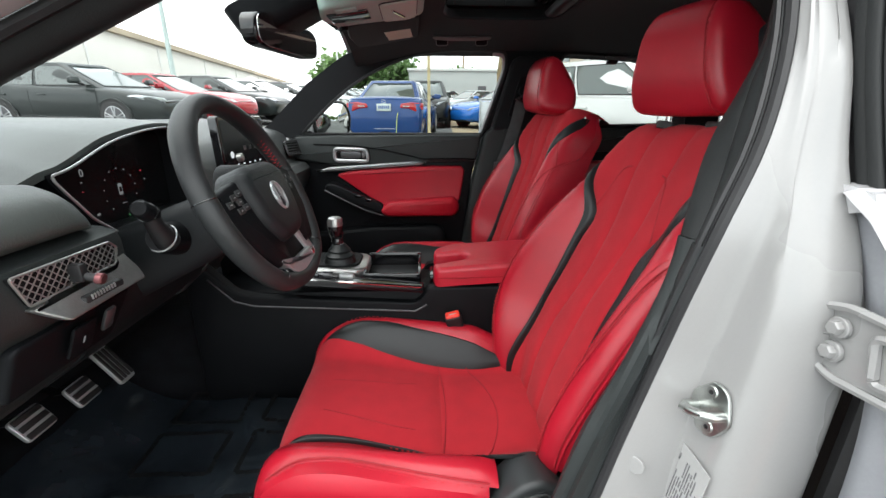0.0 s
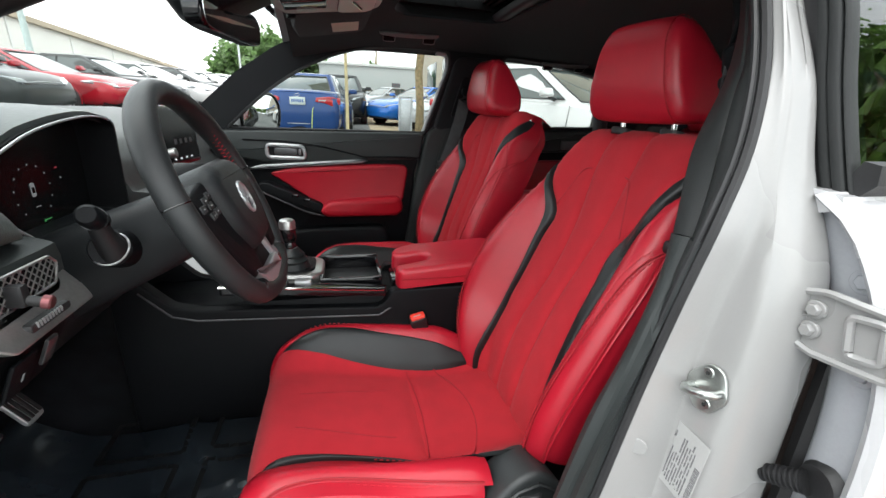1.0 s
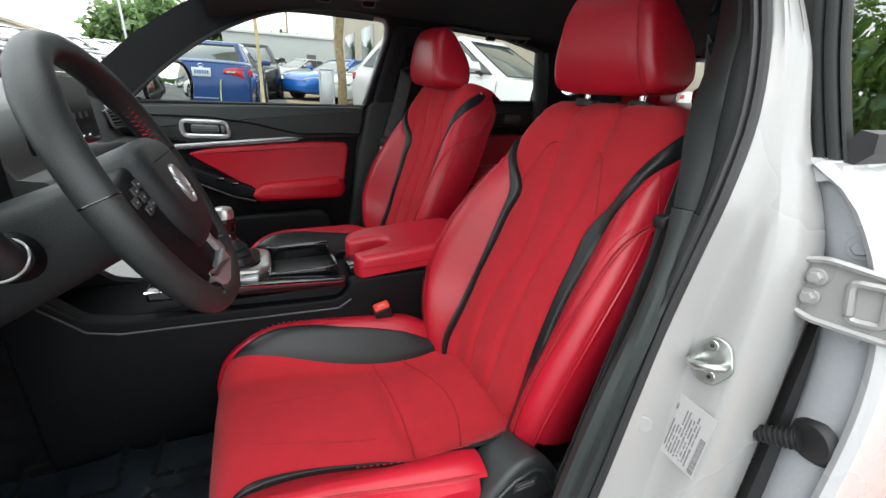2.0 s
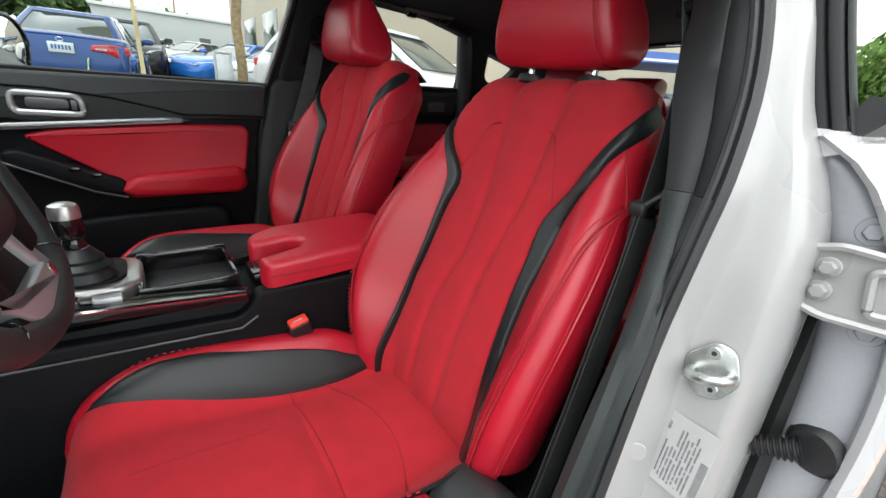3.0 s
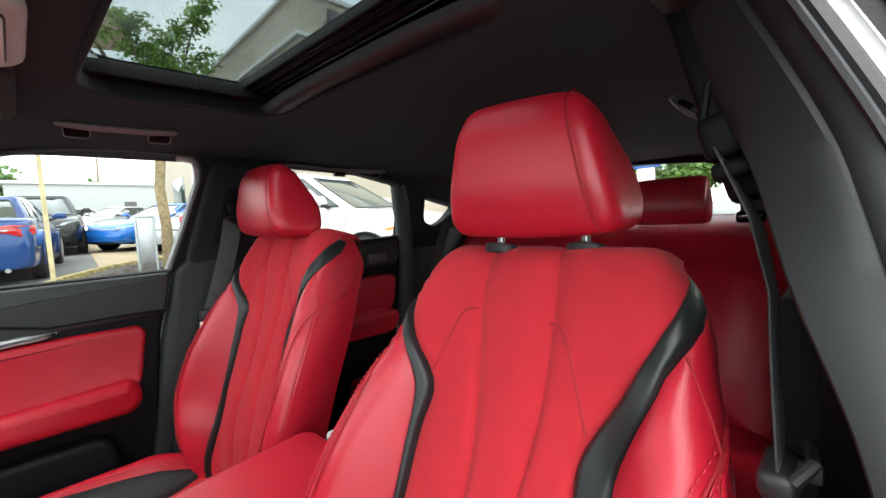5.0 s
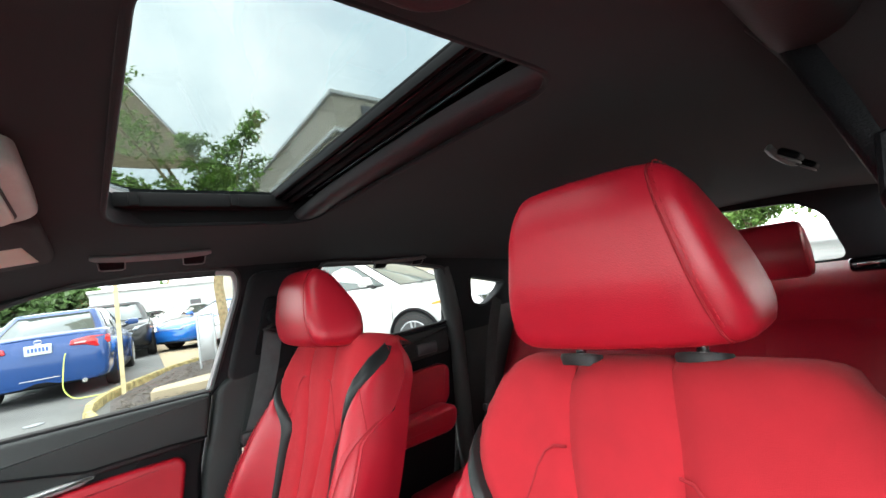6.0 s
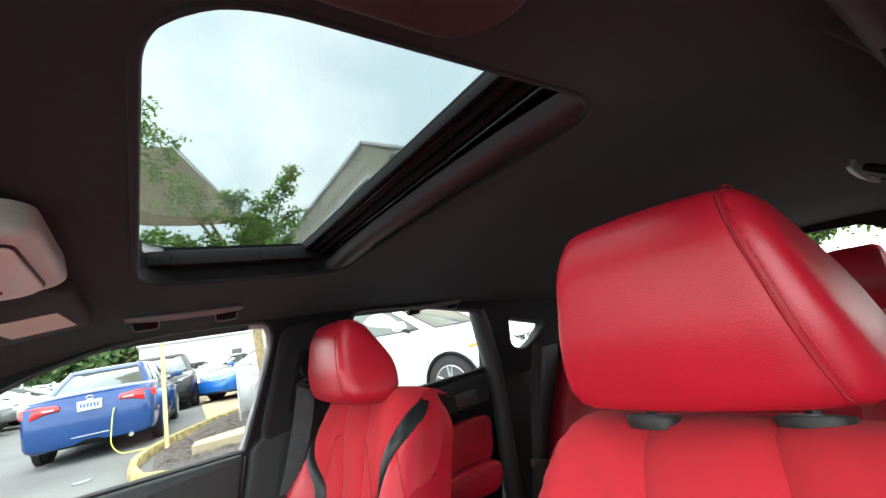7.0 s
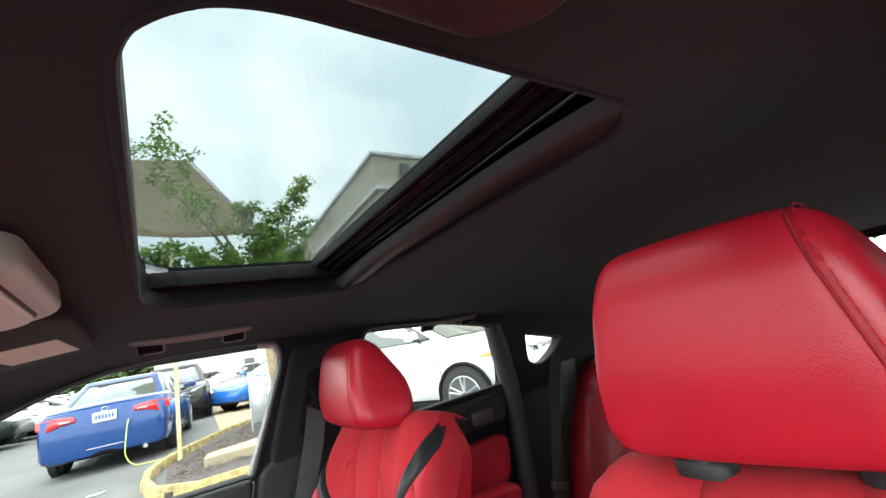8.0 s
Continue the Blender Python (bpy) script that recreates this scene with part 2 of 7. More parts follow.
def plate(outline, thick, place, r=0.0, seg=3):
    """A flat outline in two numbers turned into a slab with softened front edge; place(a, b, depth) gives the point."""
    n = len(outline)
    turn = 1 if sum(outline[i - 1][0] * outline[i][1] - outline[i][0] * outline[i - 1][1] for i in range(n)) > 0 else -1
    rings = []
    steps = [(0.0, thick)] + ([(r * (1 - math.cos(k * math.pi / 2 / seg)), r * (1 - math.sin(k * math.pi / 2 / seg))) for k in range(seg, -1, -1)][::-1] if r > 0 else [(0.0, 0.0)])
    if r > 0:
        steps = [(0.0, thick)] + [(r * (1 - math.cos(a)), r * (1 - math.sin(a))) for a in [k * math.pi / 2 / seg for k in range(seg + 1)]]
    for inset, depth in steps:
        ring = []
        for i in range(n):
            p, a, b = Vector(outline[i]), Vector(outline[i - 1]), Vector(outline[(i + 1) % n])
            if inset > 0:
                t = (b - a).normalized()
                nrm = Vector((-t.y, t.x)) * turn
                p = p + nrm * inset
            ring.append(Vector(place(p.x, p.y, depth)))
        rings.append(ring)
    return loft(rings)


def grid(f, us, vs):
    """A sheet f(u, v) over lists of u and v."""
    verts = [f(u, v) for v in vs for u in us]
    k = len(us)
    return verts, [[j * k + i, j * k + i + 1, (j + 1) * k + i + 1, (j + 1) * k + i] for j in range(len(vs) - 1) for i in range(k - 1)]


def thick(vf, d):
    """Gives a sheet a back at offset d (a vector, or a distance along its own normals)."""
    vs, fs = [Vector(v) for v in vf[0]], vf[1]
    if isinstance(d, (int, float)):
        nr = [Vector((0, 0, 0)) for _ in vs]
        for f in fs:
            q = (vs[f[2]] - vs[f[0]]).cross(vs[f[3 % len(f)]] - vs[f[1]])
            for i in f:
                nr[i] += q
        off = [q.normalized() * d if q.length > 1e-12 else Vector((0, 0, d)) for q in nr]
    else:
        off = [Vector(d)] * len(vs)
    n = len(vs)
    count = {}
    for f in fs:
        for i in range(len(f)):
            e = (f[i], f[(i + 1) % len(f)])
            count[e] = count.get(e, 0) + 1
    side = [[b, a, a + n, b + n] for (a, b) in count if (b, a) not in count]
    return vs + [v + o for v, o in zip(vs, off)], [list(f) for f in fs] + [[i + n for i in f][::-1] for f in fs] + side


def knots(table):
    """A smooth curve through (t, value) pairs."""
    ts, ys = [p[0] for p in table], [p[1] for p in table]

    def f(t):
        if t <= ts[0]:
            return ys[0]
        if t >= ts[-1]:
            return ys[-1]
        i = max(k for k in range(len(ts)) if ts[k] <= t)
        h = ts[i + 1] - ts[i]
        m0 = (ys[i + 1] - ys[max(i - 1, 0)]) / (ts[i + 1] - ts[max(i - 1, 0)])
        m1 = (ys[min(i + 2, len(ts) - 1)] - ys[i]) / (ts[min(i + 2, len(ts) - 1)] - ts[i])
        s = (t - ts[i]) / h
        return (2 * s ** 3 - 3 * s * s + 1) * ys[i] + (s ** 3 - 2 * s * s + s) * h * m0 + (3 * s * s - 2 * s ** 3) * ys[i + 1] + (s ** 3 - s * s) * h * m1
    return f


def step01(x):
    x = min(1.0, max(0.0, x))
    return x * x * (3 - 2 * x)


def lin(a, b, n):
    return [a + (b - a) * i / (n - 1) for i in range(n)]


def disc(c, axis, r, depth, n=20, r2=None):
    """A short round plug along an axis."""
    c, ax = Vector(c), Vector(axis).normalized()
    q = ax.orthogonal().normalized()
    w = ax.cross(q)
    r2 = r if r2 is None else r2
    edge = min(depth, r) * 0.2
    prof = [(r, 0.0), (r2, depth - edge), (r2 - edge, depth)]
    return loft([[c + ax * h + (q * math.cos(k * 2 * math.pi / n) + w * math.sin(k * 2 * math.pi / n)) * rr for k in range(n)] for rr, h in prof])


def writing(name, text, size, m, material, parent, depth=0.0004):
    """Letters in the built-in font, turned into a mesh."""
    cu = bpy.data.curves.new(name, "FONT")
    cu.body, cu.size, cu.extrude, cu.align_x, cu.align_y = text, size, depth, "CENTER", "CENTER"
    tmp = new(name, cu)
    me = bpy.data.meshes.new_from_object(tmp.evaluated_get(bpy.context.evaluated_depsgraph_get()))
    bpy.data.objects.remove(tmp)
    bpy.data.curves.remove(cu)
    me.materials.clear()
    me.materials.append(material)
    ob = new(name, me)
    ob.parent = parent
    ob.matrix_basis = m
    return ob


# ---- front seats ----
FLOOR = 0.25
B_FWD = knots([(0, 0), (.3, 0), (.5, .008), (.65, .022), (.85, .038), (1.0, .040), (1.15, .040)])
B_W = knots([(0, .205), (.15, .235), (.4, .250), (.6, .243), (.75, .222), (.88, .195), (.96, .170), (1.0, .150), (1.15, .13)])
B_BOL = knots([(0, .055), (.2, .085), (.45, .085), (.65, .060), (.8, .028), (.92, .006), (1.0, 0), (1.2, 0)])
B_ARCH = knots([(0, -.012), (.2, .018), (.45, .022), (.7, .004), (.9, 0), (1.0, -.012), (1.07, -.05), (1.15, -.105)])
B_LIFT = knots([(0, 0), (.5, .345), (.95, .663), (1.0, .696), (1.07, .716), (1.15, .706)])
S_IN = knots([(0, .66), (.08, .64), (.14, .60), (.28, .535), (.36, .535), (.45, .53), (.60, .55), (.68, .55), (.72, .605), (.77, .73), (.82, .85), (.88, .95), (.96, 1.07), (1.0, 1.12)])
S_OUT = knots([(0, .69), (.08, .665), (.14, .63), (.27, .565), (.43, .558), (.56, .585), (.64, .61), (.69, .65), (.74, .74), (.79, .86), (.85, .96), (.90, 1.02), (.96, 1.12), (1.0, 1.17)])
S_BOL = knots([(0, .84), (.3, .86), (.6, .87), (.68, .90), (.74, .98), (.79, 1.11), (1.0, 1.20)])
S_INO = knots([(0, .60), (.07, .555), (.24, .465), (.34, .43), (.45, .405), (.56, .398), (.64, .395), (.70, .47), (.78, .64), (.87, .82), (.95, .93), (1.0, 1.02)])
S_OUTO = knots([(0, .82), (.12, .74), (.25, .60), (.35, .545), (.47, .53), (.56, .55), (.65, .585), (.71, .665), (.79, .81), (.86, .91), (.965, 1.06), (1.0, 1.12)])
S_BOLO = knots([(0, .85), (.10, .815), (.19, .81), (.33, .82), (.47, .845), (.58, .86), (.63, .875), (.69, .92), (.75, 1.01), (.80, 1.13), (1.0, 1.20)])
C_PIPE = knots([(0, 1.0), (.16, .955), (.32, .915), (.58, .87), (.76, .855), (.88, .875), (1.0, .93), (1.38, 1.0)])
S_C2 = knots([(0, .11), (.35, .085), (.5, .10), (.66, .165), (.86, .20), (1.0, .17), (1.15, .17)])
W_FAR = knots([(0, 0), (.08, 0), (.18, .008), (.28, .028), (.4, .024), (.5, .018), (.65, .012), (.8, .010), (.88, .024), (.96, .034), (1.0, .036), (1.15, .03)])
W_NEAR = knots([(0, 0), (.8, 0), (.9, .009), (1.0, .012), (1.15, .01)])
S_C1 = knots([(0, .28), (.3, .25), (.5, .165), (.68, .215), (.87, .34), (1.0, .42), (1.15, .42)])


def back_point(u, v, puff=0.0):
    """The driver's backrest surface: u across (1 is the edge, past it the side), v up (past 1 over the top)."""
    a, sg = abs(u), (1 if u >= 0 else -1)
    w, b = B_W(v) + (W_FAR(v) if u >= 0 else W_NEAR(v)), B_BOL(v) * (1 if u >= 0 else .70)
    fwd = B_ARCH(v) + b * step01((a - .50) / .34)
    if a <= .84:
        y = a * w
    elif a <= 1.0:
        t = (a - .84) / .16
        y = (.84 + .16 * math.sin(t * math.pi / 2)) * w
        fwd -= (1 - math.cos(t * math.pi / 2)) * .040
    else:
        t = (a - 1.0) / .3
        y = w * (1 - .10 * t * t)
        fwd -= .040 + .105 * t * (1 - .75 * step01((v - .90) / .2))
    fwd += puff
    s = B_LIFT(v)
    return Vector((s * .412 - fwd * .911 - B_FWD(v), sg * y - .008, .375 + s * .911 + fwd * .412 - FLOOR))


def pad(f, lo, hi, v0, v1, nu, nv, puff, sink=0.006, ends=True):
    """An upholstered panel on the surface f between two curves lo(v), hi(v), bulging towards its middle."""
    vs = lin(v0, v1, nv)

    def g(s, t):
        v = v0 + (v1 - v0) * t
        u = lo(v) + (hi(v) - lo(v)) * s
        e = 1 - abs(2 * s - 1) ** 5
        if ends:
            e *= 1 - abs(2 * t - 1) ** 24
        return f(u, v, -sink + (sink + puff) * e)
    return grid(g, lin(0, 1, nu), lin(0, 1, nv))


def mirror_fn(f):
    return lambda v: -f(v)


def seam(f, pts, r, lift=0.0):
    return tube([f(u, v, lift) for u, v in pts], r, 6)


def stitches(f, pts, length, gap, r, lift):
    """A row of single thread stitches along a seam."""
    path = [f(u, v, lift) for u, v in pts]
    out, carry = [], 0.0
    for a, b in zip(path, path[1:]):
        d = (b - a).length
        k = carry
        while k + length < d:
            p, q = a.lerp(b, k / d), a.lerp(b, (k + length) / d)
            out.append(tube([p, (p + q) / 2 + Vector((-.0004, 0, .0006)), q], [r * .7, r, r * .7], 5))
            k += length + gap
        carry = max(0.0, k - d)
    return join(*out)


C_W = knots([(-.1, .225), (0, .235), (.3, .250), (.7, .252), (.95, .245), (1.1, .235), (1.4, .225)])
C_UP = knots([(-.12, .0), (0, .004), (.25, .0), (.5, .012), (.8, .040), (.95, .047), (1.04, .030), (1.13, -.022), (1.3, -.10), (1.4, -.14)])
C_X = knots([(-.12, .05), (0, .0), (.5, -.265), (.95, -.468), (1.04, -.503), (1.13, -.522), (1.3, -.510), (1.4, -.500)])
C_BOL = knots([(-.1, .03), (.1, .052), (.5, .060), (.85, .045), (1.0, .030), (1.2, .01), (1.4, 0)])
C_IN = knots([(0, .80), (.1, .78), (.24, .71), (.30, .66), (.37, .58), (.45, .51), (.56, .475), (.72, .455), (.85, .46), (.93, .485), (1.0, .55)])
C_OUT = knots([(0, .66), (.1, .70), (.29, .755), (.465, .79), (.65, .845), (.80, .855), (.88, .84), (.95, .80), (1.0, .80)])
C_INF = knots([(0, .63), (.15, .585), (.35, .59), (.55, .62), (.72, .655), (.86, .70), (.95, .76), (1.0, .80)])
C_OUT2 = knots([(0, .815), (.1, .80), (.24, .735), (.37, .605), (.45, .535), (.56, .50), (.72, .49), (.85, .515), (.93, .55), (1.0, .575)])


def cushion_point(u, v, puff=0.0):
    """The seat cushion: u across, v forwards (past 1 down the front)."""
    a, sg = abs(u), (1 if u >= 0 else -1)
    w, up = C_W(v), C_BOL(v)
    if sg > 0:
        up *= 1.0 + .60 * step01(v / .2) * step01((1.05 - v) / .3)
    z = C_UP(v) + up * step01((a - .52) / .30)
    if a <= .84:
        y = a * w
    elif a <= 1.0:
        t = (a - .84) / .16
        y = (.84 + .16 * math.sin(t * math.pi / 2)) * w
        z -= (1 - math.cos(t * math.pi / 2)) * .030
    else:
        t = (a - 1.0) / .35
        y = w * (1 + .01 * t)
        z -= .030 + .095 * t
    k = step01((v - .95) / .15)
    return Vector((C_X(v) - puff * k, sg * y, .392 + z + puff * (1 - k) - FLOOR))


def head_ring(y, inset):
    """One slice of the headrest, a wedge that is wider below, stands upright in front and slopes off to the rear."""
    pts = [(.226, 1.027), (.206, 1.080), (.205, 1.172), (.224, 1.209), (.262, 1.202), (.338, 1.112), (.342, 1.052), (.312, 1.028)]
    out = rounded([Vector(p) for p in pts], [.022, .03, .022, .018, .03, .030, .02, .02], 4)
    c = Vector((.262, 1.122))
    out = [c + (p - c) * (1 - inset) for p in out]
    return [Vector((p.x - .11 * y, y * 7.33 * (.113 - .24 * (p.y - 1.04)), p.y - FLOOR)) for p in out]


def build_front_seat():
    s = thing("bucket_seat", (0, 0, 0), "red leather and suede driver's car seat with black stripes", "car seat", "front seats")
    # backrest: one carcass, with its covers on it
    shell = grid(lambda s_, v: back_point(1.29, v).lerp(back_point(-1.29, v), s_) + Vector((.022 * math.sin(s_ * math.pi), 0, -.009 * math.sin(s_ * math.pi))), lin(0, 1, 9), lin(-.04, 1.15, 16))
    back = piece("backrest", shell, M_BLACKHIDE, s, "black backrest shell")
    low, high = 0.0, 1.14
    piece("insert", pad(back_point, mirror_fn(S_C2), S_C1, low, high, 10, 34, .004), M_SUEDE, back, "ribbed red suede insert")
    for sg in (1, -1):
        s_i = S_IN if sg > 0 else S_INO
        s_b = S_BOL if sg > 0 else S_BOLO
        s_in2 = lambda v, s_i=s_i: s_i(v) if v < 1.0 else 1.0
        lo_f, hi_f = ((S_C1, s_in2) if sg > 0 else (mirror_fn(s_in2), mirror_fn(S_C2)))
        piece("insert", pad(back_point, lo_f, hi_f, low, high, 14, 40, .004), M_SUEDE, back, "ribbed red suede insert")
        s_o = S_OUT if sg > 0 else S_OUTO
        lo_f, hi_f = ((s_i, s_o) if sg > 0 else (mirror_fn(s_o), mirror_fn(s_i)))
        piece("stripe", pad(back_point, lo_f, hi_f, low, .985, 10, 44, .006), M_BLACKHIDE, back, "black leather stripe")
        so2 = lambda v, s_o=s_o: s_o(v) if v < .97 else s_o(.97) - (s_o(.97) - 1.0) * step01((v - .97) / .04)
        lo_f, hi_f = ((so2, s_b) if sg > 0 else (mirror_fn(s_b), mirror_fn(so2)))
        piece("bolster", pad(back_point, lo_f, hi_f, low, high if sg > 0 else 1.05, 12, 40, .004, .0025), M_LEATHER, back, "red leather bolster")
        e_f = lambda v: 1.29
        e2 = (lambda v: max(1.045, S_BOL(v) + .02)) if sg > 0 else (lambda v: max(.955, S_BOLO(v) + .02))
        lo_f, hi_f = ((s_b, e2) if sg > 0 else (mirror_fn(e2), mirror_fn(s_b)))
        piece("bolster", pad(back_point, lo_f, hi_f, .06 if sg < 0 else -.03, 1.05, 8, 34, .0035, .002), M_LEATHER, back, "red leather bolster")
        lo_f, hi_f = ((e2, e_f) if sg > 0 else (mirror_fn(e_f), mirror_fn(e2)))
        piece("side_panel", pad(back_point, lo_f, hi_f, .10 if sg < 0 else -.03, 1.05, 10, 34, .002, .002), M_LEATHER, back, "red leather side")
        piece("piping", seam(back_point, [(sg * e2(v), v) for v in lin(.10, .78, 50)], .0024, .0005), M_LEATHER, back, "red piping")
        piece("seam", seam(back_point, [(sg * (e2(v) - .012), v) for v in lin(.10, .78, 50)], .0011, .0022), M_SEAM, back)
        piece("seam", seam(back_point, [(sg * (s_b(v) - .004), v) for v in lin(.04, .76, 60)], .0016, .0022), M_SEAM, back)
        # seams and stitching
        path = [(sg * (s_b(v) - .028), v) for v in lin(.03, .74, 60)]
        tagged(piece("stitching", join(stitches(back_point, path, .0055, .0028, .0011, .0052), stitches(back_point, [(u + sg * .045, v) for u, v in path], .0055, .0028, .0011, .0050)), M_THREAD, back, "red double stitching"), kind="stuff")
        if sg > 0:
            y_pts = [(S_C1(.868), .868), (.41, .866), (.46, .855), (.50, .83), (.54, .78), (.575, .72)]
        else:
            y_pts = [(-S_C2(.862), .862), (-.255, .858), (-.30, .842), (-.345, .81), (-.40, .75), (-.445, .695)]
        fine = []
        for (u0, v0), (u1, v1) in zip(y_pts, y_pts[1:]):
            fine += [(u0 + (u1 - u0) * k / 6, v0 + (v1 - v0) * k / 6) for k in range(6)]
        piece("seam", seam(back_point, fine + [y_pts[-1]], .0016, .0035), M_SEAM, back)
    piece("seam", seam(back_point, [(-.90 - .01 * k, .845 - .016 * k) for k in range(8)], .0016, .0025), M_SEAM, back)
    # cushion
    base = grid(lambda s_, v: cushion_point(1.34, v).lerp(cushion_point(-1.34, v), s_), lin(0, 1, 5), lin(-.1, 1.38, 16))
    cush = piece("cushion", base, M_BLACKHIDE, s, "black cushion pan")
    c_in2 = lambda v: C_IN(v)
    c_inf = lambda v: C_INF(v)
    piece("insert", pad(cushion_point, mirror_fn(c_in2), c_inf, .355, 1.38, 26, 36, .004), M_SUEDE, cush, "red suede seat insert")
    piece("insert", pad(cushion_point, mirror_fn(c_in2), c_inf, -.08, .355, 26, 16, .004), M_SUEDE, cush, "red suede seat insert")
    for sg in (1, -1):
        c_o = C_OUT if sg > 0 else C_OUT2
        lo_f, hi_f = ((C_INF, c_o) if sg > 0 else (mirror_fn(c_o), mirror_fn(C_IN)))
        piece("stripe", pad(cushion_point, lo_f, hi_f, -.06, .995, 10, 40, .003), M_BLACKHIDE, cush, "black leather stripe")
        co2 = lambda v, c_o=c_o: c_o(v)
        e_f = (lambda v: 1.09) if sg > 0 else C_PIPE
        lo_f, hi_f = ((co2, e_f) if sg > 0 else (mirror_fn(e_f), mirror_fn(co2)))
        piece("bolster", pad(cushion_point, lo_f, hi_f, .19 if sg < 0 else -.06, 1.38, 12, 40, .004), M_LEATHER, cush, "red leather bolster")
        s_f = lambda v: 1.34
        lo_f, hi_f = ((e_f, s_f) if sg > 0 else (mirror_fn(s_f), mirror_fn(e_f)))
        piece("side_panel", pad(cushion_point, lo_f, hi_f, .22 if sg < 0 else -.04, 1.38, 8, 36, .003), M_LEATHER, cush, "red leather side")
        path = [(sg * (c_o(v) + .02), v) for v in lin(.21 if sg < 0 else 0, .99 if sg < 0 else .90, 70)]
        path2 = [(sg * (e_f(v) + .03), v) for v in lin(.24, .95, 60)]
        piece("seam", seam(cushion_point, [(sg * e_f(v), v) for v in lin(.22, 1.0, 50)], .0018, .001), M_SEAM, cush)
        tagged(piece("stitching", join(stitches(cushion_point, path, .0055, .0028, .0011, .0045), stitches(cushion_point, path2, .0055, .0028, .0010, .0040)), M_THREAD, cush, "red stitching"), kind="stuff")
    piece("seam", seam(cushion_point, [(-.57 + 1.15 * k / 24, .355 - .02 * math.sin(math.pi * k / 24)) for k in range(25)], .0014, .0008), M_SEAM, cush)
    arc = [(-.70 + 1.27 * k / 24, .125 + .10 * (k / 12 - 1) ** 2) for k in range(25)]
    piece("seam", seam(cushion_point, arc, .0016, .0032), M_SEAM, cush)
    for u0, du in ((.30, -.10), (-.30, .10)):
        piece("seam", seam(cushion_point, [(u0 + du * k / 16, .46 + .42 * k / 16) for k in range(17)], .0011, .0036), M_SEAM, cush)
    # headrest on two posts
    ys = [-.150, -.149, -.146, -.140, -.130, -.120, -.1145, -.109, -.085, -.04, 0, .04, .085, .109, .1145, .120, .130, .140, .146, .149, .150]
    ins = [.55, .34, .22, .125, .055, .026, .036, .016, -.006, -.018, -.020, -.018, -.006, .008, .015, .024, .055, .125, .22, .34, .55]
    head = piece("headrest", loft([head_ring(y, i) for y, i in zip(ys, ins)]), M_LEATHER, s, "red leather headrest")
    for y in (-.1145,):
        ring = head_ring(y, .030)
        piece("seam", tube(ring, .0015, 5, True), M_SEAM, head)
        off = .006 if y > 0 else -.006
        rows = [p + Vector((0, off, 0)) + (p - Vector((.262 - .11 * y, p.y, 1.12 - FLOOR))).normalized() * .0022 for p in ring[4:26]]
        out = []
        for a, b in zip(rows, rows[1:]):
            k, d = 0.0, (b - a).length
            while k + .005 < d:
                out.append(tube([a.lerp(b, k / d), a.lerp(b, (k + .0045) / d)], .0008, 5))
                k += .0065
        if out:
            tagged(piece("stitching", join(*out), M_THREAD, head), kind="stuff")
    for y in (-.063, .063):
        post = piece("headrest_post", tube([(.276 - .14 * y, y + .004, 1.000 - FLOOR), (.276 - .14 * y, y + .004, 1.02 - FLOOR), (.276 - .14 * y, y + .004, 1.08 - FLOOR)], .006, 10), M_CHROME, s, "chrome headrest post")
        piece("collar", loft([[Vector((.276 - .14 * y + rr * .85 * math.cos(k * math.pi / 12), y + .004 + rr * 1.15 * math.sin(k * math.pi / 12), h - FLOOR - .22 * rr * math.cos(k * math.pi / 12))) for k in range(24)] for rr, h in ((.0225, 1.000), (.0235, 1.0095), (.0215, 1.0135), (.012, 1.0145), (.005, 1.0145))]), M_RUBBER, post, "black plastic collar")
    # frame below
    for sg in (1, -1):
        piece("side_cover", plate(rounded([Vector(p) for p in [(-.50, .02), (-.50, .065), (-.40, .085), (-.05, .075), (.00, .13), (.055, .14), (.09, .09), (.07, .02)]], .02), .03, lambda a, b, d, sg=sg: (a, sg * (.262 - d), b), .008), M_PLASTIC, s, "black plastic seat side cover")
        piece("rail", box(-.42, .10, sg * .19 - .02, sg * .19 + .02, 0.0, .03, .004), M_DARKSATIN, s, "steel seat rail")
    hc = piece("hinge_cover", plate(rounded([Vector(p) for p in [(-.15, .04), (-.135, .12), (-.105, .170), (-.070, .205), (-.03, .216), (.005, .192), (.045, .13), (.085, .08), (.06, .03)]], .018), .085, lambda a, b, d: (a, -.268 + d, b - .25 * max(0, d - .02)), .012, 4), M_COVER, s, "dark grey plastic hinge cover beside the cushion")
    piece("cover_edge", tube([(-.128, -.269, .08), (-.120, -.270, .13), (-.094, -.270, .162), (-.066, -.270, .185), (-.032, -.270, .194), (-.006, -.270, .178), (.025, -.270, .12)], .0035, 6), M_COVER, hc)
    piece("seat_pan", box(-.46, .06, -.20, .20, .028, .075, .01), M_PLASTIC, s)
    piece("recline_lever", plate(rounded([Vector(p) for p in [(-.08, .10), (-.03, .125), (.03, .12), (.02, .095)]], .01), .012, lambda a, b, d: (a, -.271 - .012 + d, b - .03), .003), M_PLASTIC, s)
    tag = piece("airbag_tag", box(-.068, -.023, -.2705, -.2675, .155, .173, .002), M_DARKSATIN, s, "small grey cloth tag")
    for k in range(2):
        piece("print_bar", box(-.062, -.029, -.2715, -.2703, .159 + k * .007, .162 + k * .007), M_INK, tag, "", False)
    return s


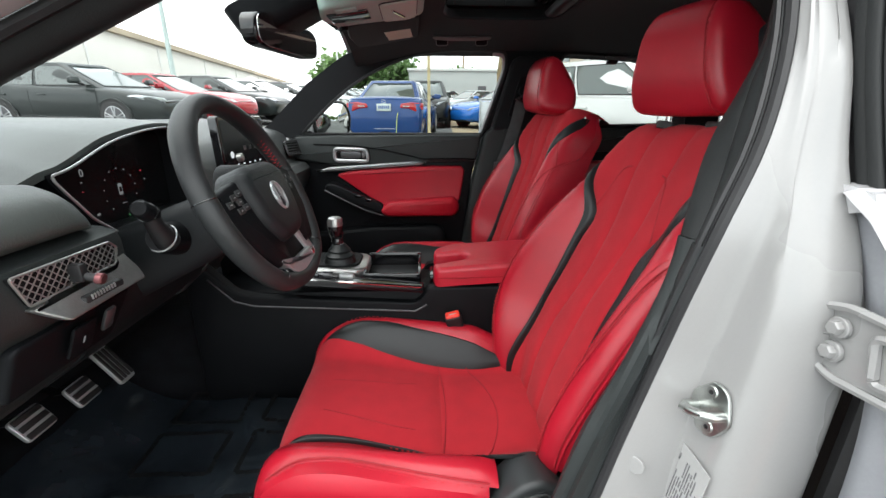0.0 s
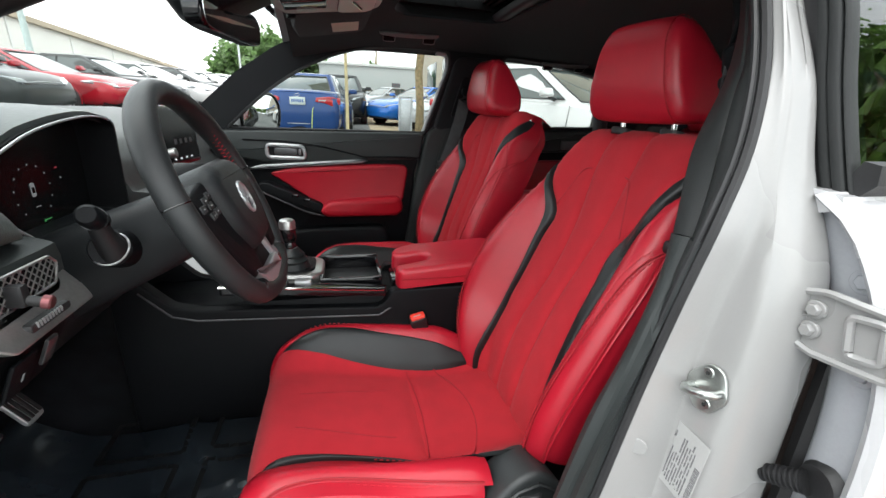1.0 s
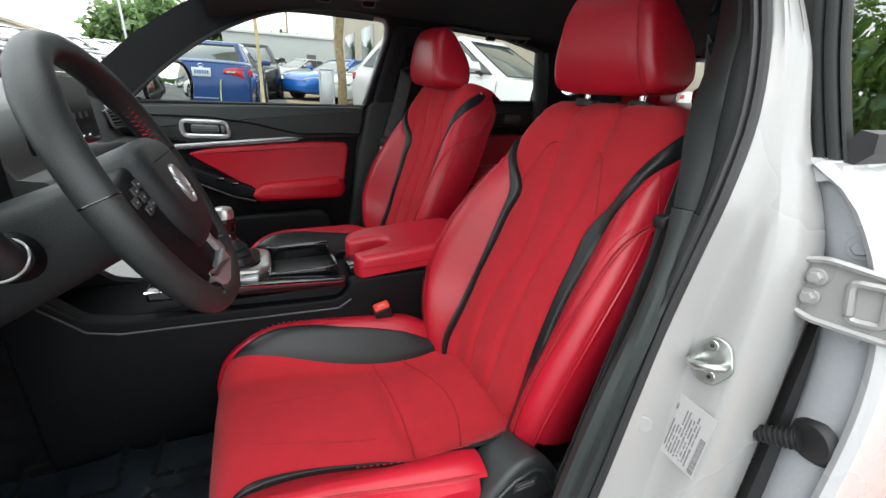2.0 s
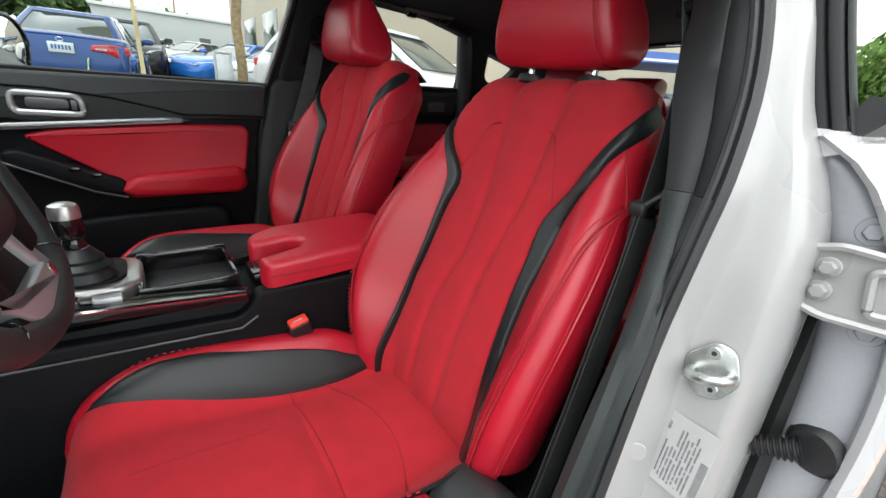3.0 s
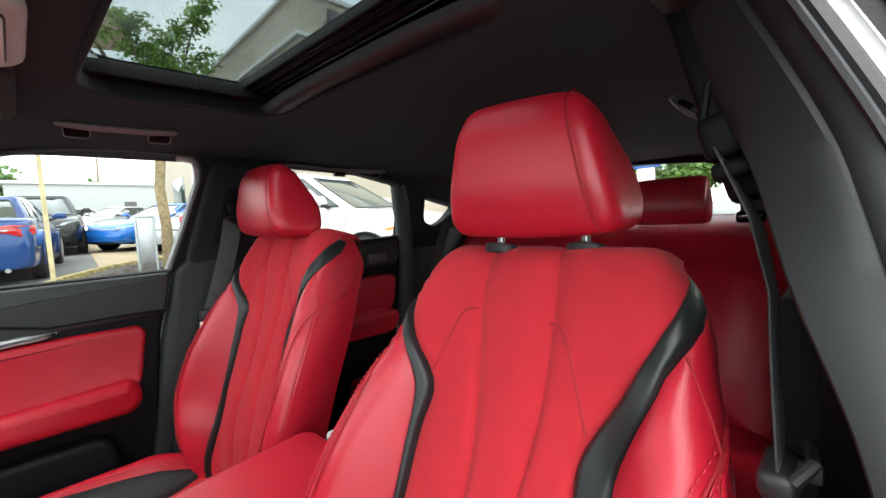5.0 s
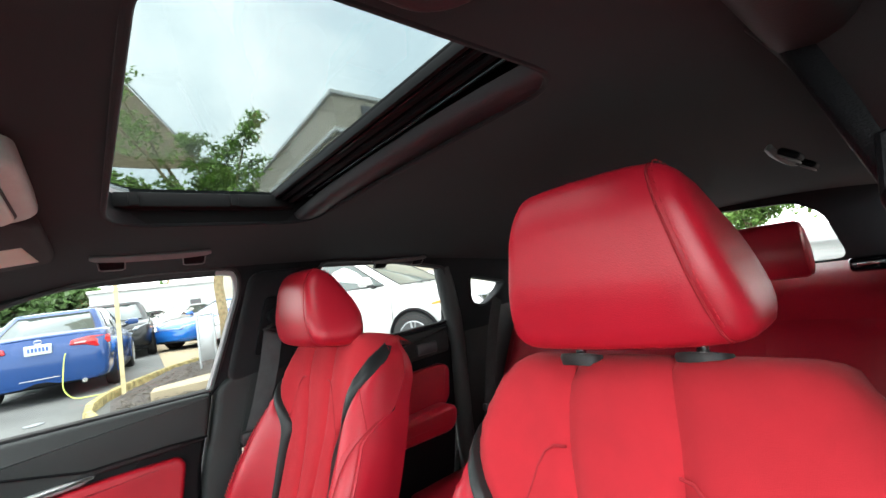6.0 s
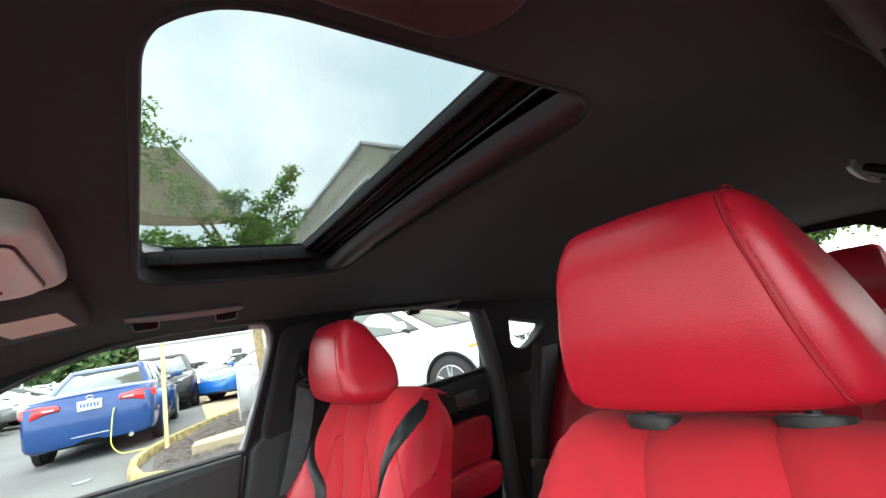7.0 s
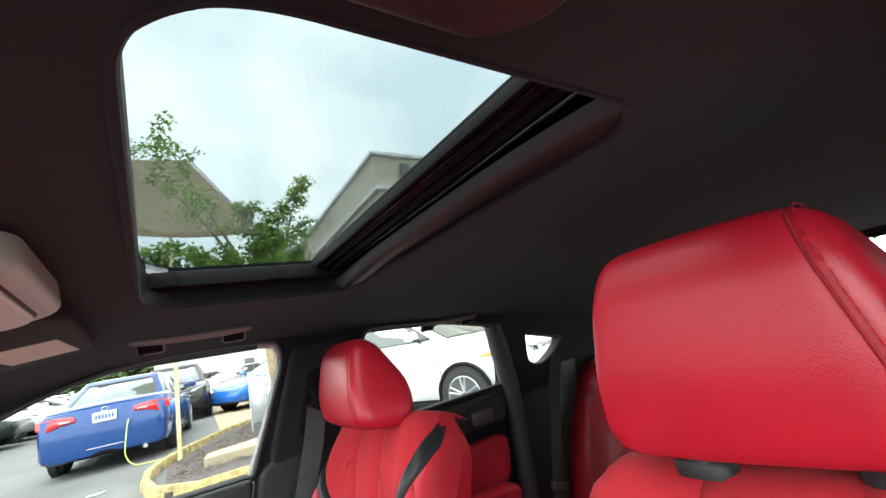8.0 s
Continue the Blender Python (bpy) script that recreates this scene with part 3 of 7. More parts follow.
DRIVER = Vector((.180, -.382, FLOOR))
seat = build_front_seat()
seat.location = DRIVER
PASSENGER = Matrix.Translation((.2325, .3222, .3003)) @ Matrix.Rotation(radians(5.2), 4, "Z") @ Matrix.Rotation(radians(-5.05), 4, "Y") @ Matrix.Diagonal((.956, .925, .956, 1))
HEAD_AT = Matrix.Translation((-.0056, .4004, .3267)) @ Matrix.Rotation(radians(-6.4), 4, "Z") @ Matrix.Rotation(radians(9.7), 4, "Y") @ Matrix.Diagonal((.974, 1.131, .98, 1))
other = copy_thing(seat, PASSENGER)
for part_ in other.children:
    if part_.name.startswith("headrest") and "post" not in part_.name:
        part_.matrix_basis = PASSENGER.inverted() @ HEAD_AT
tagged(other, "red leather and suede passenger car seat with black stripes")


# ---- rear seat ----
def cushion_block(x0, x1, y0, y1, z0, z1, r):
    return box(x0, x1, y0, y1, z0, z1, r, 5)


def rear_back(u, v, puff=0.0):
    z = .46 + v * .55
    x = 1.17 + .28 * v - .035 * math.sin(v * math.pi) - puff
    edge = step01((abs(u) - .88) / .12)
    top = step01((v - .90) / .12)
    return Vector((x - .045 * step01((abs(u) - .66) / .2) + .03 * edge + .07 * top, u * .645, z - .02 * edge * v))


rear = thing("rear_bench_seat", (1.1, 0, .27), "red leather rear bench seat with three headrests", "car seat")


def rel(vf, ob):
    return shift(vf, -ob.location)


rb = piece("backrest", rel(thick(grid(lambda u, v: rear_back(u, v), lin(-1, 1, 30), lin(0, 1.02, 20)), Vector((.10, 0, -.02))), rear), M_LEATHER, rear)
for a, b in ((-.97, -.36), (-.33, .33), (.36, .97)):
    piece("insert", rel(pad(rear_back, lambda v, a=a: a + .05 * v, lambda v, b=b: b - .05 * v, .04, .80, 14, 20, .016), rear), M_LEATHER, rb, "red leather panel")
piece("cushion", rel(cushion_block(.68, 1.24, -.60, .60, .34, .475, .05), rear), M_LEATHER, rear)
for a, b in ((-.59, -.12), (-.10, .10), (.12, .59)):
    piece("insert", rel(cushion_block(.70, 1.17, a, b, .45, .492, .02), rear), M_LEATHER, rear, "red leather seat insert")
for yc, wd, zt in ((-.288, .104, 1.150), (.0, .085, 1.085), (.325, .104, 1.145)):
    prof = rounded([Vector(p) for p in [(1.330, 1.000), (1.315, 1.06), (1.335, zt - .01), (1.365, zt), (1.42, 1.07), (1.41, 1.0)]], .025, 4)
    rings = []
    for dy, i in ((-1, .25), (-.97, .10), (-.88, .02), (-.4, 0), (.4, 0), (.88, .02), (.97, .10), (1, .25)):
        rings.append([Vector((1.37 + (p.x - 1.37) * (1 - i), yc + dy * wd, 1.06 + (p.y - 1.06) * (1 - i))) for p in prof])
    piece("headrest", rel(loft(rings), rear), M_LEATHER, rear, "red leather rear headrest")
latch = thing("seat_release", (1.385, -.49, 1.0), "black and chrome rear seat release knob", "latch")
piece("housing", box(-.03, .03, -.035, .035, 0, .035, .01), M_GLOSS, latch)
piece("pull", box(-.036, -.02, -.03, .02, .016, .026, .004), M_CHROME, latch)


# ---- steering wheel ----
W_C, W_TH = Vector((-.338, -.402, .887)), radians(24)
WM = Matrix.Translation(W_C) @ Matrix.Rotation(-W_TH, 4, "Y")


def wheel_pt(a, r, d=0.0):
    """A point of the wheel's plane: angle from its right hand side, radius, and height towards the driver."""
    return Vector((d, r * math.cos(a), r * math.sin(a)))


sw = thing("steering_wheel", W_C, "black leather steering wheel with red stitching", "steering wheel")
sw.matrix_basis = WM
RIM = .1715
ring, rads = [], []
for k in range(96):
    a = k * 2 * math.pi / 96
    rr = RIM - .008 * step01((-math.sin(a) - .80) / .2)
    ring.append(wheel_pt(a, rr))
    grip = max(0, 1 - abs((a * 180 / math.pi + 360) % 360 - 45) / 25, 1 - abs((a * 180 / math.pi + 360) % 360 - 135) / 25)
    rads.append(.0160 + .0018 * grip)
piece("rim", tube(ring, rads, 16, True, 1.12, (1, 0, 0)), mat("wheel_leather", (0.015, 0.017, 0.018), 0.44, var=0.2, scale=10, bump=0.5, bump_scale=800), sw)
for a0 in (8, 172, 232, 308):
    a = radians(a0)
    p = wheel_pt(a, RIM - (.008 if a0 > 200 else 0) * .5)
    rad_ = Vector((0, math.cos(a), math.sin(a)))
    piece("rim_joint", tube([p + (rad_ * math.cos(k * .3142) + Vector((1, 0, 0)) * 1.12 * math.sin(k * .3142)) * .0163 for k in range(20)], .0009, 5, True), M_GLOSS, sw)
for lo, hi in ((-38, 48), (132, 218)):
    out = []
    for k in range(int((hi - lo) / 1.5)):
        a = radians(lo + k * 1.5)
        p = wheel_pt(a, RIM - .0162, .001)
        q = wheel_pt(a + .010, RIM - .0158, -.006 if k % 2 else .007)
        out.append(tube([p, q], .0008, 4))
    tagged(piece("stitching", join(*out), M_THREAD, sw, "red stitching on the rim"), kind="stuff")
hub_o = rounded([Vector(p) for p in [(-.088, .036), (-.055, .056), (.055, .056), (.088, .036), (.080, -.040), (.047, -.090), (-.047, -.090), (-.080, -.040)]], .022, 4)
hub = piece("airbag_cover", plate(hub_o, .055, lambda a, b, d: (.030 - d, a, b), .022, 6), M_LITPLASTIC, sw, "black airbag cover")
piece("emblem_ring", tube([(.0315, .020 * math.cos(k * math.pi / 12), -.012 + .025 * math.sin(k * math.pi / 12)) for k in range(24)], .0028, 6, True), M_SATIN, hub, "chrome emblem ring")
for sg in (1, -1):
    piece("emblem_bar", tube([(.0315, sg * .004, .010), (.0318, sg * .009, -.012), (.0315, sg * .0125, -.032)], [.0016, .0028, .0018], 6), M_SATIN, hub)
piece("emblem_bar", tube([(.0315, -.008, -.014), (.0315, .008, -.014)], .0015, 6), M_SATIN, hub)
for sg in (1, -1):
    sp = rounded([Vector(p) for p in [(sg * .070, .040), (sg * .160, .028), (sg * .150, -.050), (sg * .100, -.118), (sg * .050, -.120), (sg * .046, -.080)]], .010, 3)
    arm = piece("spoke", plate(sp, .03, lambda a, b, d: (.012 - d, a, b), .008), M_PLASTIC, sw, "black switch spoke")
    for i, (yy, zz) in enumerate(((.098, .018), (.118, .014), (.098, -.006), (.118, -.008), (.138, .006), (.108, .005))):
        bt_ = piece("button", box(.012, .0150, sg * yy - .0090, sg * yy + .0090, zz - .0052, zz + .0052, .0015), M_COVER, arm)
        piece("button_mark", box(.0150, .0154, sg * yy - .0025, sg * yy + .0025, zz - .0007, zz + .0007), M_STEELMARK, bt_, "", False)
    lo_sp = rounded([Vector(p) for p in [(sg * .030, -.072), (sg * .056, -.062), (sg * .080, -.138), (sg * .054, -.158)]], .006, 3)
    piece("lower_spoke", plate(lo_sp, .02, lambda a, b, d: (.010 - d, a, b), .005), M_SATIN if sg > 0 else M_PLASTIC, sw, "satin silver lower spoke" if sg > 0 else "black lower spoke")
piece("lower_spoke", plate(rounded([Vector(p) for p in [(-.092, -.108), (-.062, -.124), (.050, -.126), (.062, -.150), (-.050, -.156)]], .005, 3), .018, lambda a, b, d: (.0135 - d, a, b), .004), M_SATIN, sw, "satin silver lower spoke")
# Added black plate that stands for the shade in the open gap between the arms.
piece("spoke_infill", plate(rounded([Vector(p) for p in [(-.040, -.070), (.040, -.070), (.054, -.150), (-.054, -.150)]], .006, 2), .012, lambda a, b, d: (.002 - d, a, b), .003), M_PLASTIC, sw, "black plate in place of the dark gap between the lower spokes")
piece("badge", box(.0105, .0145, .044, .062, -.146, -.132, .003), M_CHROME, sw, "chrome trim badge")
piece("hub_back", disc((-.035, 0, 0), (1, 0, 0), .075, .045, 24, .06), M_PLASTIC, sw)

col = thing("steering_column", W_C + Vector((-.10, 0, -.05)), "black plastic steering column shroud", "steering column")
cm = Matrix.Rotation(-W_TH, 4, "Y")
sh = rounded([Vector(p) for p in [(-.055, .052), (.055, .052), (.066, -.01), (.046, -.062), (-.046, -.062), (-.066, -.01)]], .02, 3)
piece("shroud", turned(loft([[Vector((dx, p.x * k, p.y * k)) for p in sh] for dx, k in ((-.26, 1.3), (-.16, 1.12), (-.02, 1.0), (.055, .9), (.06, .8))]), cm), M_LITPLASTIC, col)


def stalk_at(sg, label):
    base = Vector((-.015, sg * .108, .010))
    piece("stalk_boss", turned(tube([base + Vector((-.02, -sg * .06, -.01)), base + Vector((-.004, -sg * .006, 0)), base], [.030, .025, .023], 20), cm), M_PLASTIC, col)
    ax = Vector((.10, sg * .55, .45)).normalized()
    q = ax.orthogonal().normalized()
    w = ax.cross(q)
    piece("stalk_ring", turned(tube([base + (q * math.cos(k * math.pi / 14) + w * math.sin(k * math.pi / 14)) * .023 for k in range(28)], .0014, 6, True), cm), M_SATIN, col, "thin silver stalk ring")
    e = base + Vector((.022, sg * .026, .042))
    st = piece("stalk", turned(tube([base - ax * .01, base.lerp(e, .5), e], [.019, .013, .011], 14), cm), M_RUBBER, col, label)
    d = Vector((.30, sg * .80, .30)).normalized()
    piece("stalk_end", turned(tube([e - d * .012, e - d * .010, e + d * .022, e + d * .026], [.010, .0142, .0136, .010], 18), cm), M_PLASTIC, st)
    piece("stalk_band", turned(tube([e, e + d * .004], [.0148, .0148], 18), cm), M_GLOSS, st)


stalk_at(-1, "black light stalk")
stalk_at(1, "black wiper stalk")


# ---- dashboard ----
dash = thing("dashboard", (-.75, 0, .85), "black soft-touch dashboard with gauge hood", "dashboard")


def dd(vf):
    return shift(vf, -dash.location)


# body: a section carried across the car
d_prof = [(-1.12, 1.000), (-.95, 1.010), (-.80, 1.004), (-.66, .985), (-.615, .970), (-.60, .945), (-.575, .925), (-.57, .89), (-.555, .86), (-.52, .855), (-.50, .83), (-.505, .79), (-.53, .74), (-.58, .67), (-.66, .60), (-.78, .56), (-1.1, .55)]


def dash_sec(y):
    k = step01((y + .20) / .14)
    out = []
    for x, z in d_prof:
        q = step01((x + .75) / .2)
        out.append(Vector((x - .05 * k * q, y, z - .025 * k * step01((x + .95) / .3))))
    return out


# top pad: from the brow over the gauges forward to the windscreen
BROW = knots([(-.745, .935), (-.66, .934), (-.60, .938), (-.552, .950), (-.53, .953), (-.503, .961), (-.46, .977), (-.42, .990), (-.33, 1.005), (-.24, 1.009), (-.17, .995)])
BROW_X = knots([(-.745, -.545), (-.62, -.560), (-.55, -.568), (-.17, -.575)])


def top_pad(y, s):
    x0, z0 = BROW_X(y), BROW(y)
    z = z0 + (1.012 - z0) * (1 - (1 - s) ** 1.9) + .008 * math.sin(min(1.0, s * 6) * math.pi / 2)
    return Vector((x0 + (-1.12 - x0) * s - .006 * math.cos(min(1.0, s * 8) * math.pi / 2), y, z))


piece("top_pad", dd(thick(grid(top_pad, lin(-.745, -.17, 44), [0, .01, .025, .05, .09, .15, .25, .4, .6, .8, 1.0]), Vector((0, 0, -.012)))), M_DASHTOP, dash, "grained soft dash top")
# gauge opening: a tunnel behind the brow
OPEN_ = [(-.553, .944), (-.546, .930), (-.497, .867), (-.452, .832), (-.40, .820), (-.19, .825), (-.185, .985)] + [(y, BROW(y) - .006) for y in lin(-.20, -.53, 12)]
tun = rounded([Vector(p) for p in OPEN_], .010, 3)
tc_ = Vector((-.36, .91))
piece("gauge_recess", dd(loft([[Vector((x, tc_.x + (p.x - tc_.x) * k, tc_.y + (p.y - tc_.y) * k)) for p in tun] for x, k in ((-.566, 1.02), (-.566, .992), (-.63, .955), (-.632, .5))], True, False)), M_PLASTIC, dash, "black gauge recess")
lip = [Vector((-.562, p.x * 1.0, p.y)) for p in tun]
lip = lip[-46:] + lip[:18]
piece("hood_trim", dd(tube([Vector((-.5635, -.36 + (q.y + .36) * .985, .91 + (q.z - .91) * .985)) for q in lip], .0020, 6)), M_SATIN, dash, "thin silver trim round the gauges")
# soft pad at the door end
pad_sec = rounded([Vector(p) for p in [(-.64, .925), (-.575, .942), (-.535, .944), (-.500, .932), (-.486, .908), (-.483, .890), (-.505, .876), (-.64, .870)]], .018, 4)
rows = []
for y, top, back in ((-.745, .940, 0), (-.742, .944, 0), (-.68, .944, 0), (-.64, .944, 0), (-.622, .941, .001), (-.608, .934, .003), (-.596, .924, .006), (-.586, .912, .010), (-.577, .899, .016), (-.570, .886, .024), (-.566, .876, .034)):
    k = (top - .870) / .074
    rows.append([Vector((p.x - back * step01((p.x + .62) / .1), y - .35 * (p.x + .50) * step01((y + .72) / .1), .870 + (p.y - .870) * k)) for p in pad_sec])
piece("door_end_pad", dd(loft(rows)), M_DASHTOP, dash, "soft grained pad above the vent")
# lower face round the vent, and the body below
f_prof = [(-.64, .872), (-.506, .870), (-.489, .864), (-.486, .850), (-.486, .806), (-.492, .792), (-.510, .765), (-.54, .72), (-.60, .65), (-.68, .59), (-.80, .56), (-1.1, .55), (-1.1, .86)]
piece("outer_panel", dd(loft([[Vector((x - ex, y, z)) for x, z in f_prof] for y, ex in ((-.755, .02), (-.75, .004), (-.70, 0), (-.58, 0), (-.552, .002), (-.544, .012), (-.540, .03))])), M_DARKDASH, dash, "dark vent panel")
b_prof = [(-.64, .835), (-.585, .828), (-.565, .815), (-.545, .77), (-.55, .72), (-.60, .65), (-.68, .59), (-.80, .56), (-1.1, .55), (-1.1, .83)]
piece("lower_body", dd(loft([[Vector((x, y, z)) for x, z in b_prof] for y in (-.545, -.38, -.185)])), M_LITPLASTIC, dash)
piece("centre_panel", dd(loft([dash_sec(y) for y in (-.185, -.18, -.05, .1, .3, .5, .66, .715, .72)])), M_DASH, dash)
piece("dash_closing", dd(box(-1.13, -.64, -.74, -.18, .80, .93, .01)), M_PLASTIC, dash)

cl = thing("gauge_cluster", (-.626, -.36, .905), "dark digital gauge cluster display, switched on", "display")
face_o = [Vector((( p.x - tc_.x) * .97 + (tc_.x + .36), (p.y - tc_.y) * .97 + .005)) for p in tun]
piece("screen", plate(face_o, .004, lambda a, b, d: (-d, a, b), .0), M_SCREEN, cl)
for k in range(11):
    a = radians(225 - k * 27)
    piece("gauge_tick", box(.0005, .0010, .042 * math.cos(a) - .0012 + .02, .042 * math.cos(a) + .0012 + .02, .042 * math.sin(a) - .0012 - .018, .042 * math.sin(a) + .0012 - .018), M_ICONDIM, cl, "", False)
piece("car_icon", plate(rounded([Vector(p) for p in [(.014, -.026), (.014, -.004), (.024, -.004), (.024, -.026)]], .003, 2), .0005, lambda a, b, d: (.0010 - d, a, b)), M_ICONDIM, cl)
piece("car_icon_roof", box(.0010, .0014, .016, .022, -.020, -.011, 0), M_SCREEN, cl, "", False)
writing("speed_digit", "0", .018, pose(.0010, -.062, .025, 90, 0, 90), M_ICONDIM, cl)
for y, z, m_, w_, h_ in ((.085, .012, M_ICONRED, .006, .002), (.092, -.006, M_ICONDIM, .003, .003), (.036, -.066, M_ICONGREEN, .016, .002), (.028, -.067, M_ICONGREEN, .003, .004), (.006, -.075, M_ICONDIM, .014, .002), (-.047, -.050, M_ICONDIM, .007, .004), (-.066, .010, M_ICONDIM, .004, .002), (-.068, -.006, M_ICONRED, .003, .002), (.022, -.042, M_ICONDIM, .012, .0014)):
    piece("warning_lamp", box(.0005, .0010, y - w_ / 2, y + w_ / 2, z - h_ / 2, z + h_ / 2), m_, cl, "", False)

# air vent with diamond mesh, at the door end of the dash
vent = thing("air_vent", (-.486, -.65, .838), "diamond-mesh dashboard air vent in a satin surround", "air vent")
v_pts = [(-.077, .021), (.066, .019), (.078, .008), (.068, -.014), (-.064, -.017)]
v_o = rounded([Vector(p) for p in v_pts], .004, 3)
piece("vent_back", plate(v_o, .004, lambda a, b, d: (.0012 - d, a, b)), M_FLATBLACK, vent)
piece("vent_surround", tube([(.004, p.x, p.y) for p in v_o], .0017, 8, True), M_BRUSHED, vent)


def vent_inside(y, z):
    n = len(v_pts)
    for i in range(n):
        (ya, za), (yb, zb) = v_pts[i], v_pts[(i + 1) % n]
        if (yb - ya) * (z - za) - (zb - za) * (y - ya) > -1e-5:
            return False
    return True


for sg in (1, -1):
    for k in range(-6, 22):
        pts = []
        for j in range(60):
            z = -.020 + j * .0008
            y = -.09 + k * .0105 + sg * (z + .020) * 1.0
            if vent_inside(y, z):
                pts.append((.004 + .0008 * sg, y, z))
        if len(pts) > 3:
            piece("mesh_bar", tube([pts[0], pts[-1]], .0008, 5), M_BRUSHED, vent)
kn = piece("vent_tab", box(.002, .020, -.008, .004, -.012, .012, .003), M_RUBBER, vent, "black vent tab")
piece("tab_arm", tube([(.012, -.002, -.004), (.032, .001, -.010)], .0055, 10), M_RUBBER, vent)
piece("tab_cap", disc((.030, .001, -.009), (1, .1, -.25), .0075, .008, 16), mat("anodised_red_cap", (0.22, 0.08, 0.085), 0.3, metal=0.7), kn, "red-tipped vent tab cap")
sill = [(-.068, -.020), (.062, -.017), (.074, -.012), (.086, .010), (.098, .010), (.095, -.030), (.088, -.043), (-.046, -.044)]
piece("vent_sill", plate(rounded([Vector(p) for p in sill], .004, 3), .012, lambda a, b, d: (.0065 - d - .85 * (b + .017), a, b), .003), M_BRUSHED, vent, "satin silver vent sill")
wheel_ = piece("vent_wheel", box(.010, .0245, -.016, .050, -.038, -.028, .003), M_RUBBER, vent, "black vent thumbwheel")
for k in range(9):
    piece("rib", box(.0235, .0258, -.008 + k * .0048, -.0062 + k * .0048, -.034, -.028), M_SATIN, wheel_, "", False)
lowp = thing("knee_panel", (-.515, -.62, .735), "black lower dash panel with switches", "dash panel")
piece("panel", plate(rounded([Vector(p) for p in [(-.12, -.03), (-.12, .045), (.07, .045), (.05, -.03)]], .012, 3), .03, lambda a, b, d: (.006 - d + b * .45, a, b), .006), M_PLASTIC, lowp)
piece("switch", turned(box(-.002, .004, -.050, -.012, -.012, .036, .003), Matrix.Translation((.014, 0, 0)) @ Matrix.Rotation(radians(24), 4, "Y")), M_PLASTIC, lowp)
piece("switch_icon", turned(box(.004, .0046, -.032, -.0295, .006, .016), Matrix.Translation((.014, 0, 0)) @ Matrix.Rotation(radians(24), 4, "Y")), M_ICONDIM, lowp, "", False)
piece("key_slot", turned(box(-.002, .005, .004, .024, .0, .036, .005), Matrix.Translation((.014, 0, 0)) @ Matrix.Rotation(radians(24), 4, "Y")), M_DARKSATIN, lowp, "grey trim piece")

# centre screen
scr = thing("touch_screen", (-.545, .06, .953), "freestanding centre touch screen, switched on", "display")
scr.rotation_euler = (0, radians(-3), radians(-4))
piece("housing", plate(rounded([Vector(p) for p in [(-.13, -.074), (-.125, .070), (.125, .070), (.13, -.074)]], .010, 3), .022, lambda a, b, d: (-d, a, b), .004), M_GLOSS, scr)
piece("panel", plate(rounded([Vector(p) for p in [(-.118, -.062), (-.115, .060), (.115, .060), (.118, -.062)]], .006, 3), .002, lambda a, b, d: (.0015 - d, a, b)), M_SCREEN, scr)
piece("icon", disc((.0015, -.085, -.028), (1, 0, 0), .009, .0006, 16), M_ICON, scr)
for k in range(6):
    piece("icon", box(.0015, .0020, -.10 + k * .032, -.090 + k * .032, -.057, -.053), M_ICON, scr, "", False)
for k in range(4):
    piece("icon", box(.0015, .0020, -.02 + k * .03, -.006 + k * .03, -.020, -.008), M_DARKSATIN, scr, "", False)
knob_v = thing("volume_knob", (-.533, -.030, .918), "small round silver volume knob", "knob")
piece("knob", disc((0, 0, 0), (1, .1, .2), .011, .014, 20), M_BRUSHED, knob_v)
for yy, zz in ((.28, .90), (.66, .895)):
    pv = thing("air_vent", (-.60, yy, zz), "dark mesh air vent in a satin frame", "air vent")
    pv.rotation_euler = (0, radians(-15), radians(-14 if yy > .5 else 0))
    o = rounded([Vector(p) for p in [(-.055, -.028), (-.055, .028), (.05, .028), (.05, -.028)]], .008, 3)
    piece("vent_back", plate(o, .01, lambda a, b, d: (-d, a, b)), M_GLOSS, pv)
    piece("vent_surround", tube([(.002, p.x, p.y) for p in o], .004, 8, True), M_DARKSATIN, pv)
    for k in range(5):
        piece("slat", box(.0, .006, -.05, .046, -.021 + k * .0105, -.018 + k * .0105), M_DARKSATIN, pv, "", False)
piece("dash_trim", dd(tube([(-.565 - .05 * step01((y + .20) / .14), y, .835) for y in lin(-.15, .70, 20)], .007, 8, False, 1.6)), M_SATIN, dash, "satin dash strip")


# ---- centre console ----
con = thing("centre_console", (-.15, -.045, FLOOR), "black centre console with gloss trim and red armrest", "centre console")


def cc(vf):
    return shift(vf, -con.location)


side_o = [(-.66, .25), (-.66, .70), (-.60, .650), (-.54, .585), (-.49, .572), (-.07, .548), (-.05, .565), (-.035, .592), (.30, .592), (.34, .55), (.34, .25)]
for y, d in ((-.155, 1), (.065, -1)):
    piece("side_panel", cc(plate(rounded([Vector(p) for p in side_o], .012, 2), .03, lambda a, b, k, y=y, d=d: (a, y + d * k, b), .006)), M_PLASTIC, con, "black console side")
piece("side_ledge", cc(tube([(-.60, -.158, .625), (-.54, -.160, .563), (-.49, -.160, .549), (-.07, -.159, .527), (-.04, -.158, .545)], .0022, 6)), M_DARKSATIN, con)
piece("core", cc(box(-.64, .33, -.13, .04, .26, .575, .01)), M_PLASTIC, con)
